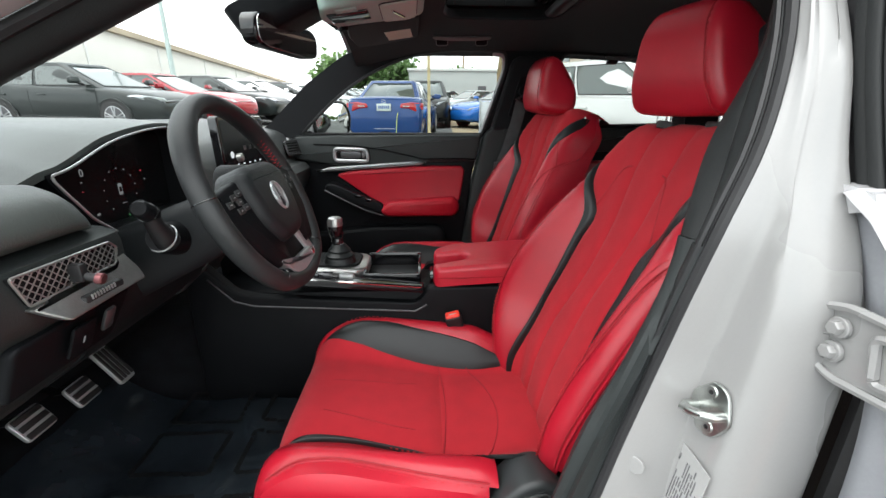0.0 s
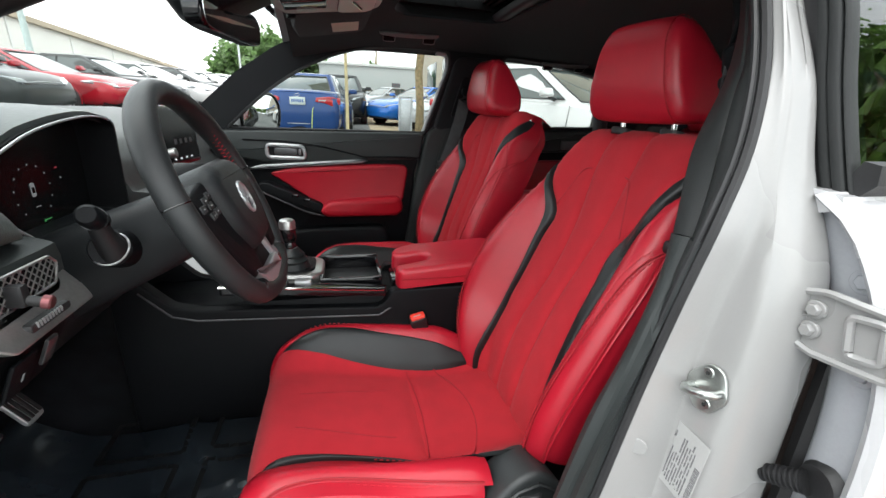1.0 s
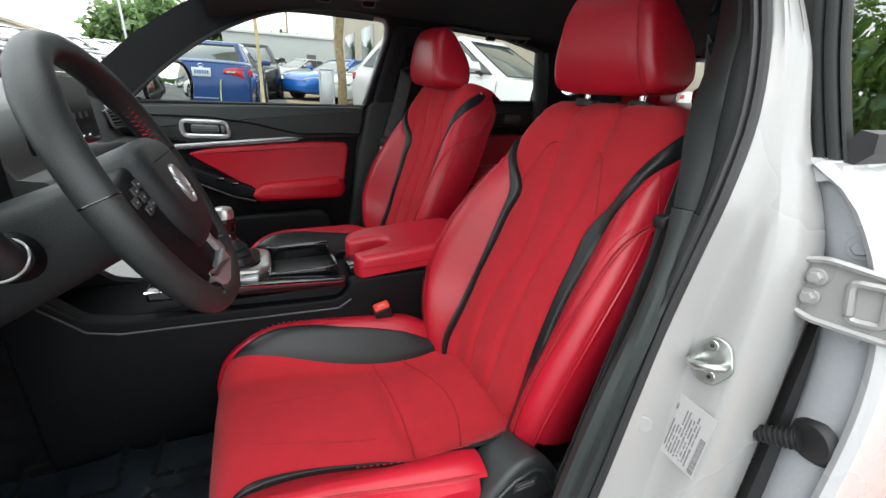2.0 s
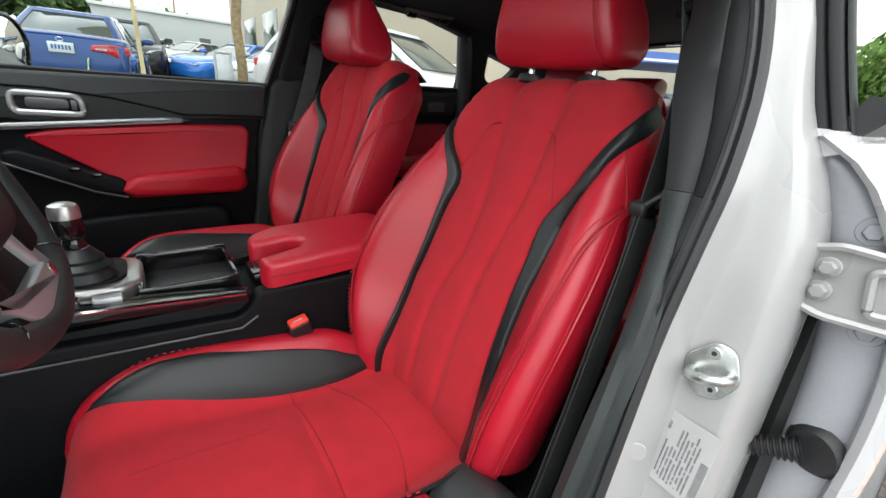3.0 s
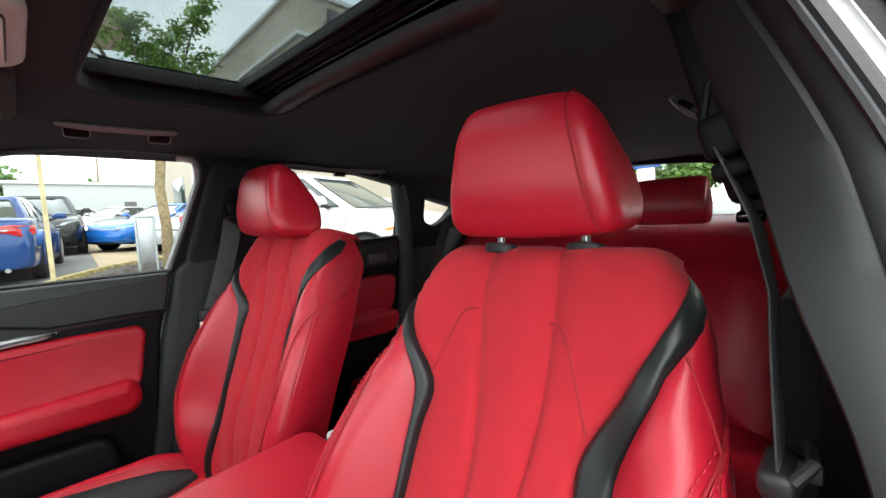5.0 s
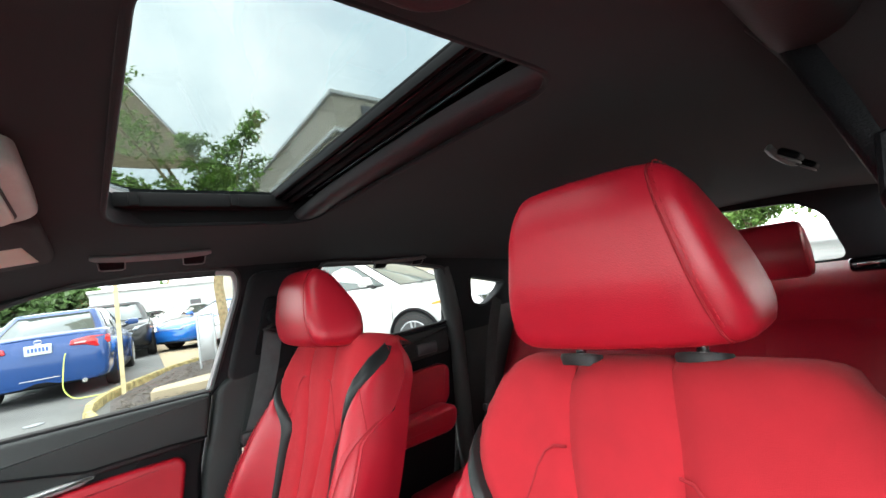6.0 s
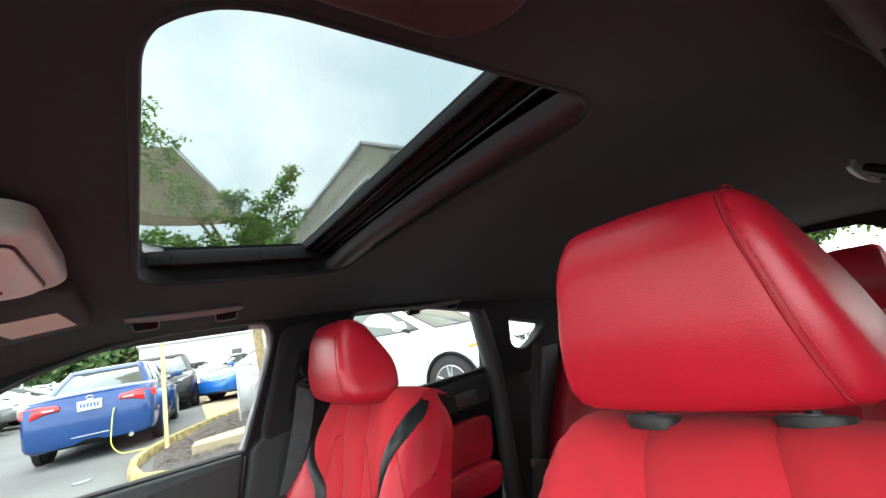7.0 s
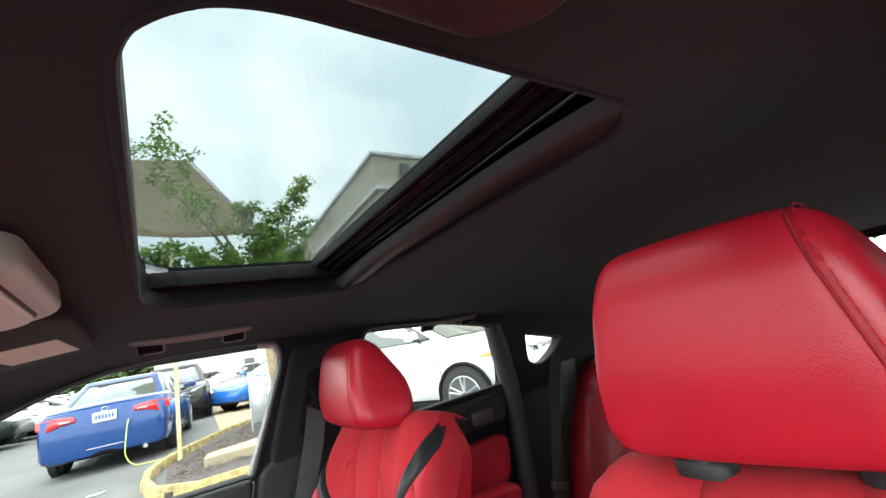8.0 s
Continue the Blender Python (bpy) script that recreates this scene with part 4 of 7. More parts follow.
piece("gloss_strip", cc(plate(rounded([Vector(p) for p in [(-.44, -.150), (-.05, -.150), (-.045, -.122), (-.20, -.108), (-.44, -.100)]], .006, 2), .02, lambda a, b, k: (a, b, .596 - k + .03 * (-.05 - a) / .4), .004)), M_GLOSS, con, "gloss black trim strip")
# Chrome bar put in for the white reflection along the gloss strip.
piece("gloss_edge", cc(tube([(-.44, -.150, .624), (-.25, -.151, .610), (-.055, -.151, .594)], .0036, 6)), M_CHROME, con)
# storage bin ahead of the armrest
bin_ = cc(join(box(-.215, -.055, -.100, -.092, .57, .612, .003), box(-.215, -.055, .052, .060, .57, .622, .003), box(-.215, -.207, -.092, .052, .57, .615, .003), box(-.063, -.055, -.092, .052, .57, .615, .003)))
piece("bin_rim", bin_, M_GLOSS, con, "gloss black bin rim")
piece("bin_floor", cc(box(-.21, -.06, -.094, .054, .576, .582, .001)), M_RUBBER, con)
# shift surround, boot and knob
surr = rounded([Vector(p) for p in [(-.40, -.095), (-.235, -.095), (-.205, -.07), (-.205, .035), (-.235, .058), (-.40, .052)]], .02, 4)
piece("shift_surround", cc(plate(surr, .025, lambda a, b, k: (a, b, .622 - k + .02 * (-.2 - a)), .008)), M_BRUSHED, con, "satin silver shifter surround")
inner = rounded([Vector(p) for p in [(-.375, -.075), (-.245, -.075), (-.228, -.055), (-.228, .022), (-.245, .040), (-.375, .035)]], .018, 4)
piece("shift_plate", cc(plate(inner, .006, lambda a, b, k: (a, b, .628 - k + .02 * (-.2 - a)), .002)), M_PLASTIC, con, "black shift plate")
rings = []
for h, rx, ry in ((.632, .045, .042), (.645, .038, .034), (.652, .040, .036), (.660, .031, .027), (.666, .032, .028), (.676, .022, .020), (.684, .016, .015)):
    rings.append([Vector((-.284 + rx * math.cos(k * math.pi / 10), -.045 + ry * math.sin(k * math.pi / 10), h)) for k in range(20)])
piece("shift_boot", cc(loft(rings)), M_BLACKHIDE, con, "black leather shift boot")
rings = []
for h, r_ in ((.676, .013), (.690, .017), (.700, .014), (.703, .0165), (.712, .0195), (.738, .0205)):
    rings.append([Vector((-.286 + (h - .68) * -.08 + r_ * math.cos(k * math.pi / 12), -.045 + r_ * math.sin(k * math.pi / 12), h)) for k in range(24)])
piece("shift_knob", cc(loft(rings)), M_GLOSS, con, "black shift knob")
rings = []
for h, r_ in ((.736, .0208), (.750, .0204), (.757, .0180), (.760, .0125), (.761, .0)):
    rings.append([Vector((-.2905 + r_ * math.cos(k * math.pi / 12), -.045 + r_ * math.sin(k * math.pi / 12), h)) for k in range(24)])
piece("knob_cap", cc(loft(rings, True, False)), M_BRUSHED, con, "brushed metal knob cap")
piece("knob_collar", cc(disc((-.285, -.045, .676), (0, 0, 1), .0140, .012, 20, .0150)), M_SATIN, con, "chrome knob collar")
for k, m_ in enumerate((M_SATIN, M_GLOSS, M_SATIN)):
    piece("switch", cc(box(-.385 + k * .055, -.345 + k * .055, -.126, -.104, .610 - k * .003, .626 - k * .003, .004)), m_, con, "parking brake switch")
# armrest with a finger slot at its front
arm_o = rounded([Vector(p) for p in [(-.016, -.150), (-.022, -.104), (.006, -.098), (.062, -.096), (.078, -.062), (.062, -.030), (-.002, -.022), (-.018, -.016), (-.014, .034), (.03, .055), (.28, .060), (.30, .04), (.30, -.14), (.27, -.152)]], [.020, .010, .020, .026, .030, .026, .012, .010, .020, .030, .02, .02, .02, .02], 6)


def arm_place(a, b, k):
    return (a, b, .652 - k + .010 * step01((a - .05) / .2) - .008 * step01((.06 - a) / .07))


def refill(vf):
    """Fills the last, hollow-sided cap of a slab anew with triangles."""
    vs, fs = vf
    ring = fs[-1]
    bm = bmesh.new()
    q = [bm.verts.new((vs[i].x, vs[i].y, 0)) for i in ring]
    back = {v: i for v, i in zip(q, ring)}
    for i in range(len(q)):
        bm.edges.new((q[i - 1], q[i]))
    bmesh.ops.triangle_fill(bm, use_beauty=True, use_dissolve=False, edges=bm.edges[:], normal=(0, 0, 1))
    tris = [[back[v] for v in f.verts] for f in bm.faces]
    bm.free()
    return vs, fs[:-2] + tris


arm = piece("armrest", cc(refill(plate(arm_o, .052, arm_place, .014, 6))), M_LEATHER, con, "red leather armrest")
piece("seam", cc(tube([(a, -.1520, .618 + .004 * step01((a - .05) / .2)) for a in lin(-.010, .27, 30)], .0014, 5)), M_SEAM, arm)
piece("slot_floor", cc(box(-.030, .076, -.098, -.020, .575, .604, .004)), M_GLOSS, con)

bk = thing("seat_belt_buckle", (.056, -.142, .412), "black seat belt buckle with red release button", "buckle")
bm_ = Matrix.Rotation(radians(-14), 4, "Y") @ Matrix.Rotation(radians(16), 4, "X")
piece("stem", turned(box(-.016, .016, -.009, .009, -.06, .07, .004), bm_), M_RUBBER, bk)
piece("housing", turned(box(-.022, .022, -.013, .013, .06, .117, .006, 3), bm_), M_RUBBER, bk)
piece("release_button", turned(box(-.019, .019, -.011, .011, .113, .123, .004, 3), bm_), M_BUCKLE, bk, "red release button")
piece("button_text", turned(box(-.010, .010, -.004, -.001, .1228, .1236), bm_), M_PAPER, bk, "", False)


# ---- floor and footwell ----
floor_ = piece("floor", thick(grid(lambda x, y: Vector((x, y, FLOOR - .004 + .10 * step01((-x - .72) / .22) + .012 * noise.noise((x * 5, y * 5, 0)))), lin(-1.02, 1.3, 60), lin(-.72, .70, 40)), Vector((0, 0, -.05))), M_CARPET)
tagged(floor_, "black carpeted car floor", "floor", kind="structure")
fm = thing("floor_mat", (-.55, -.4, FLOOR), "dark protective film over the driver's floor mat", "floor mat")


def film_at(s, t):
    """The film over the mat: it climbs to the bulkhead and lies in loose folds."""
    fold = .010 * max(0.0, 1 - abs(s - .62 - .10 * math.sin(t * 4)) / .05) * step01((t - .55) / .2)
    return Vector((-.88 + .64 * s, -.64 + .47 * t, FLOOR + .018 + .09 * step01((.88 - .64 * s - .72) / .2) + .007 * noise.noise((s * 7, t * 6, 3)) + .004 * abs(noise.noise((s * 17, t * 15, 5))) + fold))


wr = grid(film_at, lin(0, 1, 90), lin(0, 1, 66))
piece("film", shift(thick(wr, Vector((0, 0, -.008))), -fm.location), M_MAT, fm)
for x_ in (-.70, -.47):
    for y_ in (-.60, -.42, -.26):
        for (ax, ay), (bx_, by_) in (((0, 0), (.17, 0)), ((.17, 0), (.17, .12)), ((.17, .12), (0, .12)), ((0, .12), (0, 0))):
            n_b = 7 if ax == bx_ else 9
            for q in range(n_b):
                f = (q + .5) / n_b
                px_, py_ = x_ + ax + (bx_ - ax) * f, y_ + ay + (by_ - ay) * f
                hx, hy = (.0085, .0055) if ax != bx_ else (.0055, .0085)
                zt = film_at((px_ + .88) / .64, (py_ + .64) / .47).z
                piece("print_bar", shift(box(px_ - hx, px_ + hx, py_ - hy, py_ + hy, zt - .001, zt + .0012), -fm.location), M_FLATBLACK, fm, "", False)
fw = piece("wall_front", thick(grid(lambda y, t: Vector((-1.02 + .02 * math.sin(t * 9 + y * 5), y, .22 + t * .5)), lin(-.72, .70, 20), lin(0, 1, 14)), Vector((-.05, 0, 0))), M_CARPET)
tagged(fw, "black carpeted footwell bulkhead", "wall", kind="structure")
for nm, yc, zc, wd, ht, rot, n in (("accelerator_pedal", -.262, .452, .046, .105, -34, 4), ("brake_pedal", -.355, .445, .060, .054, -36, 3), ("clutch_pedal", -.470, .462, .064, .054, -36, 3)):
    pd = thing(nm, (-.80, yc, zc), "drilled metal " + nm.replace("_", " ") + " with rubber ribs", "pedal")
    pd.rotation_euler = (0, radians(rot), 0)
    piece("plate", plate(rounded([Vector(p) for p in [(-wd / 2, -ht / 2), (-wd / 2, ht / 2), (wd / 2, ht / 2), (wd / 2, -ht / 2)]], .010, 3), .008, lambda a, b, d: (-d, a, b), .002), M_SATIN, pd)
    for k in range(n):
        if nm[0] == "a":
            y_ = -wd / 2 + wd * (k + .5) / n
            piece("rib", box(-.001, .004, y_ - .0035, y_ + .0035, -ht * .42, ht * .42, .0015), M_RUBBER, pd, "black rubber rib")
        else:
            z_ = -ht / 2 + ht * (k + .5) / n
            piece("rib", box(-.001, .004, -wd * .44, wd * .44, z_ - .0062, z_ + .0062, .0015), M_RUBBER, pd, "black rubber rib")
    piece("lever", tube([(-.006, 0, ht * .3), (-.05, 0, ht * .6), (-.12, 0, ht * .6 + .12)], .009, 8), M_PLASTIC, pd)


# ---- passenger side: doors, pillars, windows ----
def ys(x):
    return .65 + .09 * max(0.0, .2 - x) if x > -.7 else .731


def lean(x, z):
    return ys(x) - .37 * (z - .95)


def holed(outer, holes, place, depth):
    """A slab with openings; place(a, b) gives the inner face, depth the vector to its outer face."""
    bm = bmesh.new()
    for loop in [outer] + holes:
        vs = [bm.verts.new((p[0], p[1], 0)) for p in loop]
        for i in range(len(vs)):
            bm.edges.new((vs[i - 1], vs[i]))
    bmesh.ops.triangle_fill(bm, use_beauty=True, use_dissolve=False, edges=bm.edges[:], normal=(0, 0, 1))
    bm.verts.index_update()
    vf = ([place(v.co.x, v.co.y) for v in bm.verts], [[v.index for v in f.verts] for f in bm.faces])
    bm.free()
    n = len(vf[0])
    cnt = {}
    for f in vf[1]:
        for i in range(len(f)):
            e = tuple(sorted((f[i], f[(i + 1) % len(f)])))
            cnt[e] = cnt.get(e, 0) + 1
    side = [[a, b, b + n, a + n] for (a, b), c in cnt.items() if c == 1]
    return [Vector(v) for v in vf[0]] + [Vector(v) + Vector(depth) for v in vf[0]], vf[1] + [[i + n for i in f] for f in vf[1]] + side


WF = rounded([Vector(p) for p in [(-.575, .948), (-.485, 1.028), (-.385, 1.105), (-.28, 1.170), (-.145, 1.228), (-.02, 1.256), (.10, 1.262), (.272, 1.256), (.278, 1.20), (.205, .952)]], [.01, .05, .08, .1, .1, .1, .1, .035, .05, .012], 5)
WR = rounded([Vector(p) for p in [(.425, .975), (.478, 1.205), (.500, 1.252), (.60, 1.250), (.75, 1.236), (.968, 1.196), (1.00, 1.10), (1.012, .994), (.70, .988)]], [.015, .05, .02, .1, .1, .02, .05, .015, .1], 5)
WQ = rounded([Vector(p) for p in [(1.105, 1.152), (1.315, 1.108), (1.275, 1.060), (1.20, 1.020), (1.125, 1.045)]], [.02, .015, .03, .04, .03], 5)
frame_o = [(-.80, .93), (-.70, .995), (-.514, 1.146), (-.38, 1.228), (-.26, 1.290), (-.10, 1.325), (.10, 1.345), (.60, 1.345), (1.10, 1.30), (1.70, 1.20), (1.70, .60), (1.08, .60), (1.08, .935), (-.2, .935)]
sf = piece("wall_passenger_side", holed([Vector(p) for p in frame_o], [WF, WR, WQ], lambda a, b: Vector((a, lean(a, b), b)), (0, .045, 0)), M_LINER, smooth=False)
tagged(sf, "black door frames and pillar trim of the passenger side", "pillar trim", kind="structure")
for nm, o, m_ in (("window_1", WF, M_GLASS), ("window_2", WR, M_GLASS), ("window_3", WQ, M_TINT)):
    w = piece(nm, ([Vector((p.x, lean(p.x, p.y) + .030, p.y)) for p in o], [list(range(len(o)))]), m_, smooth=False)
    w.visible_shadow = False
    tagged(w, "clear closed side window of the car", "window", kind="structure")
    piece("seal", tube([(p.x, lean(p.x, p.y) - .002, p.y) for p in o], .0055, 6, True), M_RUBBER, w, "black rubber window seal")
# bright edge of the door behind the front window
b_edge = [(.225, 1.252), (.262, 1.246), (.272, 1.225), (.272, 1.19), (.237, 1.07), (.200, .955)]
piece("trim", tube([(x, lean(x, z) + .020, z) for x, z in b_edge], .0085, 6), M_WHITE, sf, "white painted door edge")


def yplane(base, dz=0.0):
    return lambda a, b, d: (a, ys(a) + base + d, b)


fd = thing("passenger_door", (-.2, .66, .60), "black front passenger door trim with red leather insert", "car door", "car doors")


def fdr(vf):
    return shift(vf, -fd.location)


door_o = rounded([Vector(p) for p in [(-.66, .30), (-.66, .90), (-.60, .945), (.205, .955), (.195, .90), (.165, .78), (.115, .30)]], .02, 3)
base_ = piece("trim_panel", fdr(plate(door_o, .05, yplane(-.008), .012)), M_PLASTIC, fd, "black door trim panel")
up_o = rounded([Vector(p) for p in [(-.64, .845), (-.60, .940), (.200, .950), (.180, .84), (-.04, .832), (-.40, .812)]], .012, 3)
piece("upper_pad", fdr(plate(up_o, .02, lambda a, b, d: (a, ys(a) - .026 + d + .10 * max(0, b - .925), b), .010, 4)), M_DARKDASH, base_, "soft black upper pad")
piece("crease", fdr(tube([(x, ys(x) - .027 + .0, z) for x, z in ((-.52, .905), (-.36, .902), (-.22, .885), (-.10, .858), (-.05, .846), (.10, .850), (.18, .848))], .0045, 6, False, .7)), M_PLASTIC, base_)
hb = rounded([Vector(p) for p in [(-.432, .838), (-.432, .888), (-.292, .884), (-.285, .836)]], .018, 4)
hbz = piece("handle_bezel", fdr(tube([(p.x, ys(p.x) - .030, p.y) for p in hb], .008, 8, True)), M_SATIN, base_, "satin handle bezel")
piece("handle_cup", fdr(plate(hb, .006, yplane(-.027))), M_GLOSS, hbz)
piece("pull_handle", fdr(plate(rounded([Vector(p) for p in [(-.405, .848), (-.405, .878), (-.315, .876), (-.315, .848)]], .012, 3), .012, yplane(-.036), .004)), M_DARKSATIN, hbz, "dark inner door handle")
piece("lock_tab", fdr(box(-.312, -.298, .655, .668, .848, .874, .003)), M_DARKSATIN, hbz)
piece("silver_strip", fdr(plate(rounded([Vector(p) for p in [(-.52, .790), (-.46, .808), (-.10, .836), (-.035, .834), (-.06, .822), (-.46, .790)]], .004, 2), .012, yplane(-.034), .004)), M_SATIN, base_, "satin silver strip")
ins_o = rounded([Vector(p) for p in [(-.435, .775), (-.36, .795), (-.04, .818), (.118, .818), (.132, .80), (.110, .665), (-.225, .640)]], [.02, .04, .05, .01, .02, .02, .02], 5)
piece("red_insert", fdr(plate(ins_o, .02, lambda a, b, d: (a, ys(a) - .030 + d - .028 * step01((.72 - b) / .1), b), .010, 4)), M_SHADEHIDE, base_, "red leather insert")
arm_d = rounded([Vector(p) for p in [(-.245, .628), (-.215, .600), (.085, .606), (.108, .625), (.106, .668), (.085, .690), (-.20, .668)]], .02, 4)
piece("armrest", fdr(plate(arm_d, .075, lambda a, b, d: (a, ys(a) - .088 + d + .02 * step01((a - .05) / .06), b), .022, 5)), M_SHADEHIDE, base_, "red leather door armrest")
sw_o = rounded([Vector(p) for p in [(-.475, .738), (-.440, .745), (-.225, .655), (-.225, .612), (-.30, .625), (-.475, .705)]], .012, 3)
piece("switch_pod", fdr(plate(sw_o, .06, lambda a, b, d: (a, ys(a) - .078 + d, b), .008)), M_PLASTIC, base_, "black switch pod")
piece("pod_edge", fdr(tube([(x, ys(x) - .079, z) for x, z in ((-.478, .715), (-.43, .690), (-.30, .627), (-.225, .606))], .0035, 6)), M_DARKSATIN, base_)
for k in range(2):
    piece("window_switch", fdr(box(-.345 + k * .045, -.320 + k * .045, ys(-.3) - .082, ys(-.3) - .070, .686 - k * .019, .698 - k * .019, .003)), M_GLOSS, base_)
piece("map_pocket", fdr(plate(rounded([Vector(p) for p in [(-.58, .36), (-.60, .50), (-.28, .545), (.04, .56), (.07, .37)]], .05, 5), .045, yplane(-.050), .02, 4)), M_PLASTIC, base_, "black map pocket")

rd = thing("passenger_door", (.75, .66, .60), "black rear passenger door trim with red leather insert", "car door", "car doors")


def rdr(vf):
    return shift(vf, -rd.location)


rb_o = rounded([Vector(p) for p in [(.40, .30), (.43, .955), (.46, .975), (1.02, .990), (1.03, .90), (.98, .60), (.90, .30)]], .02, 3)
rbase = piece("trim_panel", rdr(plate(rb_o, .05, yplane(-.008), .012)), M_PLASTIC, rd, "black door trim panel")
piece("upper_pad", rdr(plate(rounded([Vector(p) for p in [(.44, .870), (.45, .968), (1.005, .984), (.99, .885)]], .012, 3), .02, yplane(-.024), .010, 4)), M_DARKDASH, rbase, "soft black upper pad")
piece("red_insert", rdr(plate(rounded([Vector(p) for p in [(.46, .70), (.46, .83), (.94, .850), (.975, .83), (.955, .72), (.90, .68)]], .025, 4), .02, yplane(-.030), .010, 4)), M_LEATHER, rbase, "red leather insert")
piece("armrest", rdr(plate(rounded([Vector(p) for p in [(.50, .635), (.50, .70), (.90, .720), (.945, .70), (.93, .645), (.90, .625)]], .022, 4), .075, yplane(-.088), .022, 5)), M_LEATHER, rbase, "red leather door armrest")
piece("handle_bezel", rdr(box(.84, .93, ys(.9) - .034, ys(.9) - .02, .895, .935, .006)), M_DARKSATIN, rbase)

bl = piece("wall_passenger_pillar", plate(rounded([Vector(p) for p in [(.09, .25), (.165, .75), (.212, .955), (.30, 1.02), (.42, 1.0), (.41, .25)]], .02, 3), .06, lambda a, b, d: (a, (ys(a) if b < .95 else lean(a, b)) - .020 + d, b), .015, 4), M_DARKDASH)
tagged(bl, "dark grey lower pillar trim beside the passenger seat", "pillar trim", kind="structure")
bu = piece("wall_passenger_pillar_upper", plate(rounded([Vector(p) for p in [(.235, .965), (.300, 1.24), (.47, 1.24), (.405, .965)]], .03, 3), .03, lambda a, b, d: (a, lean(a, b) - .030 + d, b), .014, 4), M_LINER)
tagged(bu, "black upper pillar trim", "pillar trim", kind="structure")

# passenger belt: height slider, loop and webbing
pb = thing("seat_belt", (.32, .56, .90), "black passenger seat belt hanging by the pillar", "seat belt")


def belt(pts, width, th, wdir):
    rings = []
    wd = Vector(wdir).normalized()
    for i, p in enumerate(pts):
        p = Vector(p)
        d = (Vector(pts[min(i + 1, len(pts) - 1)]) - Vector(pts[max(i - 1, 0)])).normalized()
        w = (wd - d * wd.dot(d)).normalized()
        nn = d.cross(w)
        rings.append([p + w * width / 2 * a + nn * th / 2 * b for a, b in ((-1, -.5), (-.9, -1), (.9, -1), (1, -.5), (1, .5), (.9, 1), (-.9, 1), (-1, .5))])
    return loft(rings)


piece("webbing", shift(belt([(.345, .545, 1.085), (.330, .560, 1.0), (.304, .574, .90), (.276, .578, .82), (.252, .588, .72), (.228, .600, .55), (.225, .605, .42)], .047, .0025, (.9, -.4, .1)), -pb.location), M_WEB, pb)
piece("slider", shift(plate(rounded([Vector(p) for p in [(.300, 1.02), (.330, 1.17), (.375, 1.17), (.365, 1.02)]], .012, 3), .012, lambda a, b, d: (a, lean(a, b) - .040 + d, b), .004), -pb.location), M_PLASTIC, pb, "black belt height slider")
piece("loop", shift(tube([(.318, .533, 1.088), (.345, .525, 1.098), (.372, .520, 1.088), (.345, .530, 1.074)], .006, 8, True), -pb.location), M_RUBBER, pb)
piece("loop_head", shift(disc((.348, .545, 1.115), (0, -1, .2), .020, .024, 20), -pb.location), M_PLASTIC, pb, "black belt loop cover")
piece("tongue", shift(box(.244, .308, .556, .580, .812, .842, .007), -pb.location), M_RUBBER, pb, "black belt tongue")
piece("tag", shift(box(.243, .269, .566, .570, .775, .808, .002), -pb.location), M_BEIGE, pb, "small pale belt tag")
piece("lower_anchor", shift(box(.20, .25, .585, .62, .40, .46, .010), -pb.location), M_PLASTIC, pb)


# ---- ceiling with the sunroof opening ----
SX0, SX1, SY0, SY1 = .025, .385, -.400, .253


def liner_z(x, y):
    z = 1.318 - .085 * max(0.0, (x - .35) / 1.3) ** 1.6 - .20 * max(0.0, -x) ** 1.25 * 1.0
    return z - (.055 * abs(y / .62) ** 3.5 if y < 0 else .075 * (y / .60) ** 2.2)


open_o = rounded([Vector(p) for p in [(SX0, SY0), (SX0, SY1), (SX1, SY1), (SX1, SY0)]], .075, 18)


def roof_sheet(x0, x1, y0, y1, lift, depth):
    strips = []
    cuts = [(x0, SX0, y0, y1), (SX1, x1, y0, y1), (SX0, SX1, y0, SY0), (SX0, SX1, SY1, y1)]
    for a, b, c, d in cuts:
        g = grid(lambda x, y: Vector((x, y, liner_z(x, y) + lift)), lin(a, b, max(3, int((b - a) / .04))), lin(c, d, max(3, int((d - c) / .04))))
        strips.append(thick((g[0], [f[::-1] for f in g[1]]), Vector((0, 0, depth))))
    # rounded corners of the opening
    for cx, cy, sx, sy in ((SX0, SY0, 1, 1), (SX0, SY1, 1, -1), (SX1, SY0, -1, 1), (SX1, SY1, -1, -1)):
        r = .075
        arc = [Vector((cx + sx * (r - r * math.cos(k * math.pi / 36)), cy + sy * (r - r * math.sin(k * math.pi / 36)))) for k in range(19)]
        pts = [Vector((cx, cy))] + arc
        n = len(pts)
        vs = [Vector((p.x, p.y, liner_z(p.x, p.y) + lift)) for p in pts]
        fs = [[0, k, k + 1] for k in range(1, n - 1)]
        strips.append((vs + [v + Vector((0, 0, depth)) for v in vs], fs + [[i + n for i in f] for f in fs] + [[k, k + 1, k + 1 + n, k + n] for k in range(1, n - 1)]))
    return join(*strips)


def skew(vf):
    """The roof sits a little askew to the rest."""
    return [Vector((v[0] - .042 * (v[1] + .05), v[1], v[2])) for v in vf[0]], vf[1]


ceiling = piece("ceiling", skew(roof_sheet(-.275, 1.70, -.60, .590, 0, .022)), M_LINER)
tagged(ceiling, "black cloth headliner with a sunroof opening", "ceiling", kind="structure")
roof = piece("roof", skew(roof_sheet(-.305, 1.75, -.64, .64, .050, .015)), M_WHITE)
tagged(roof, "white car roof panel", "roof", kind="structure")
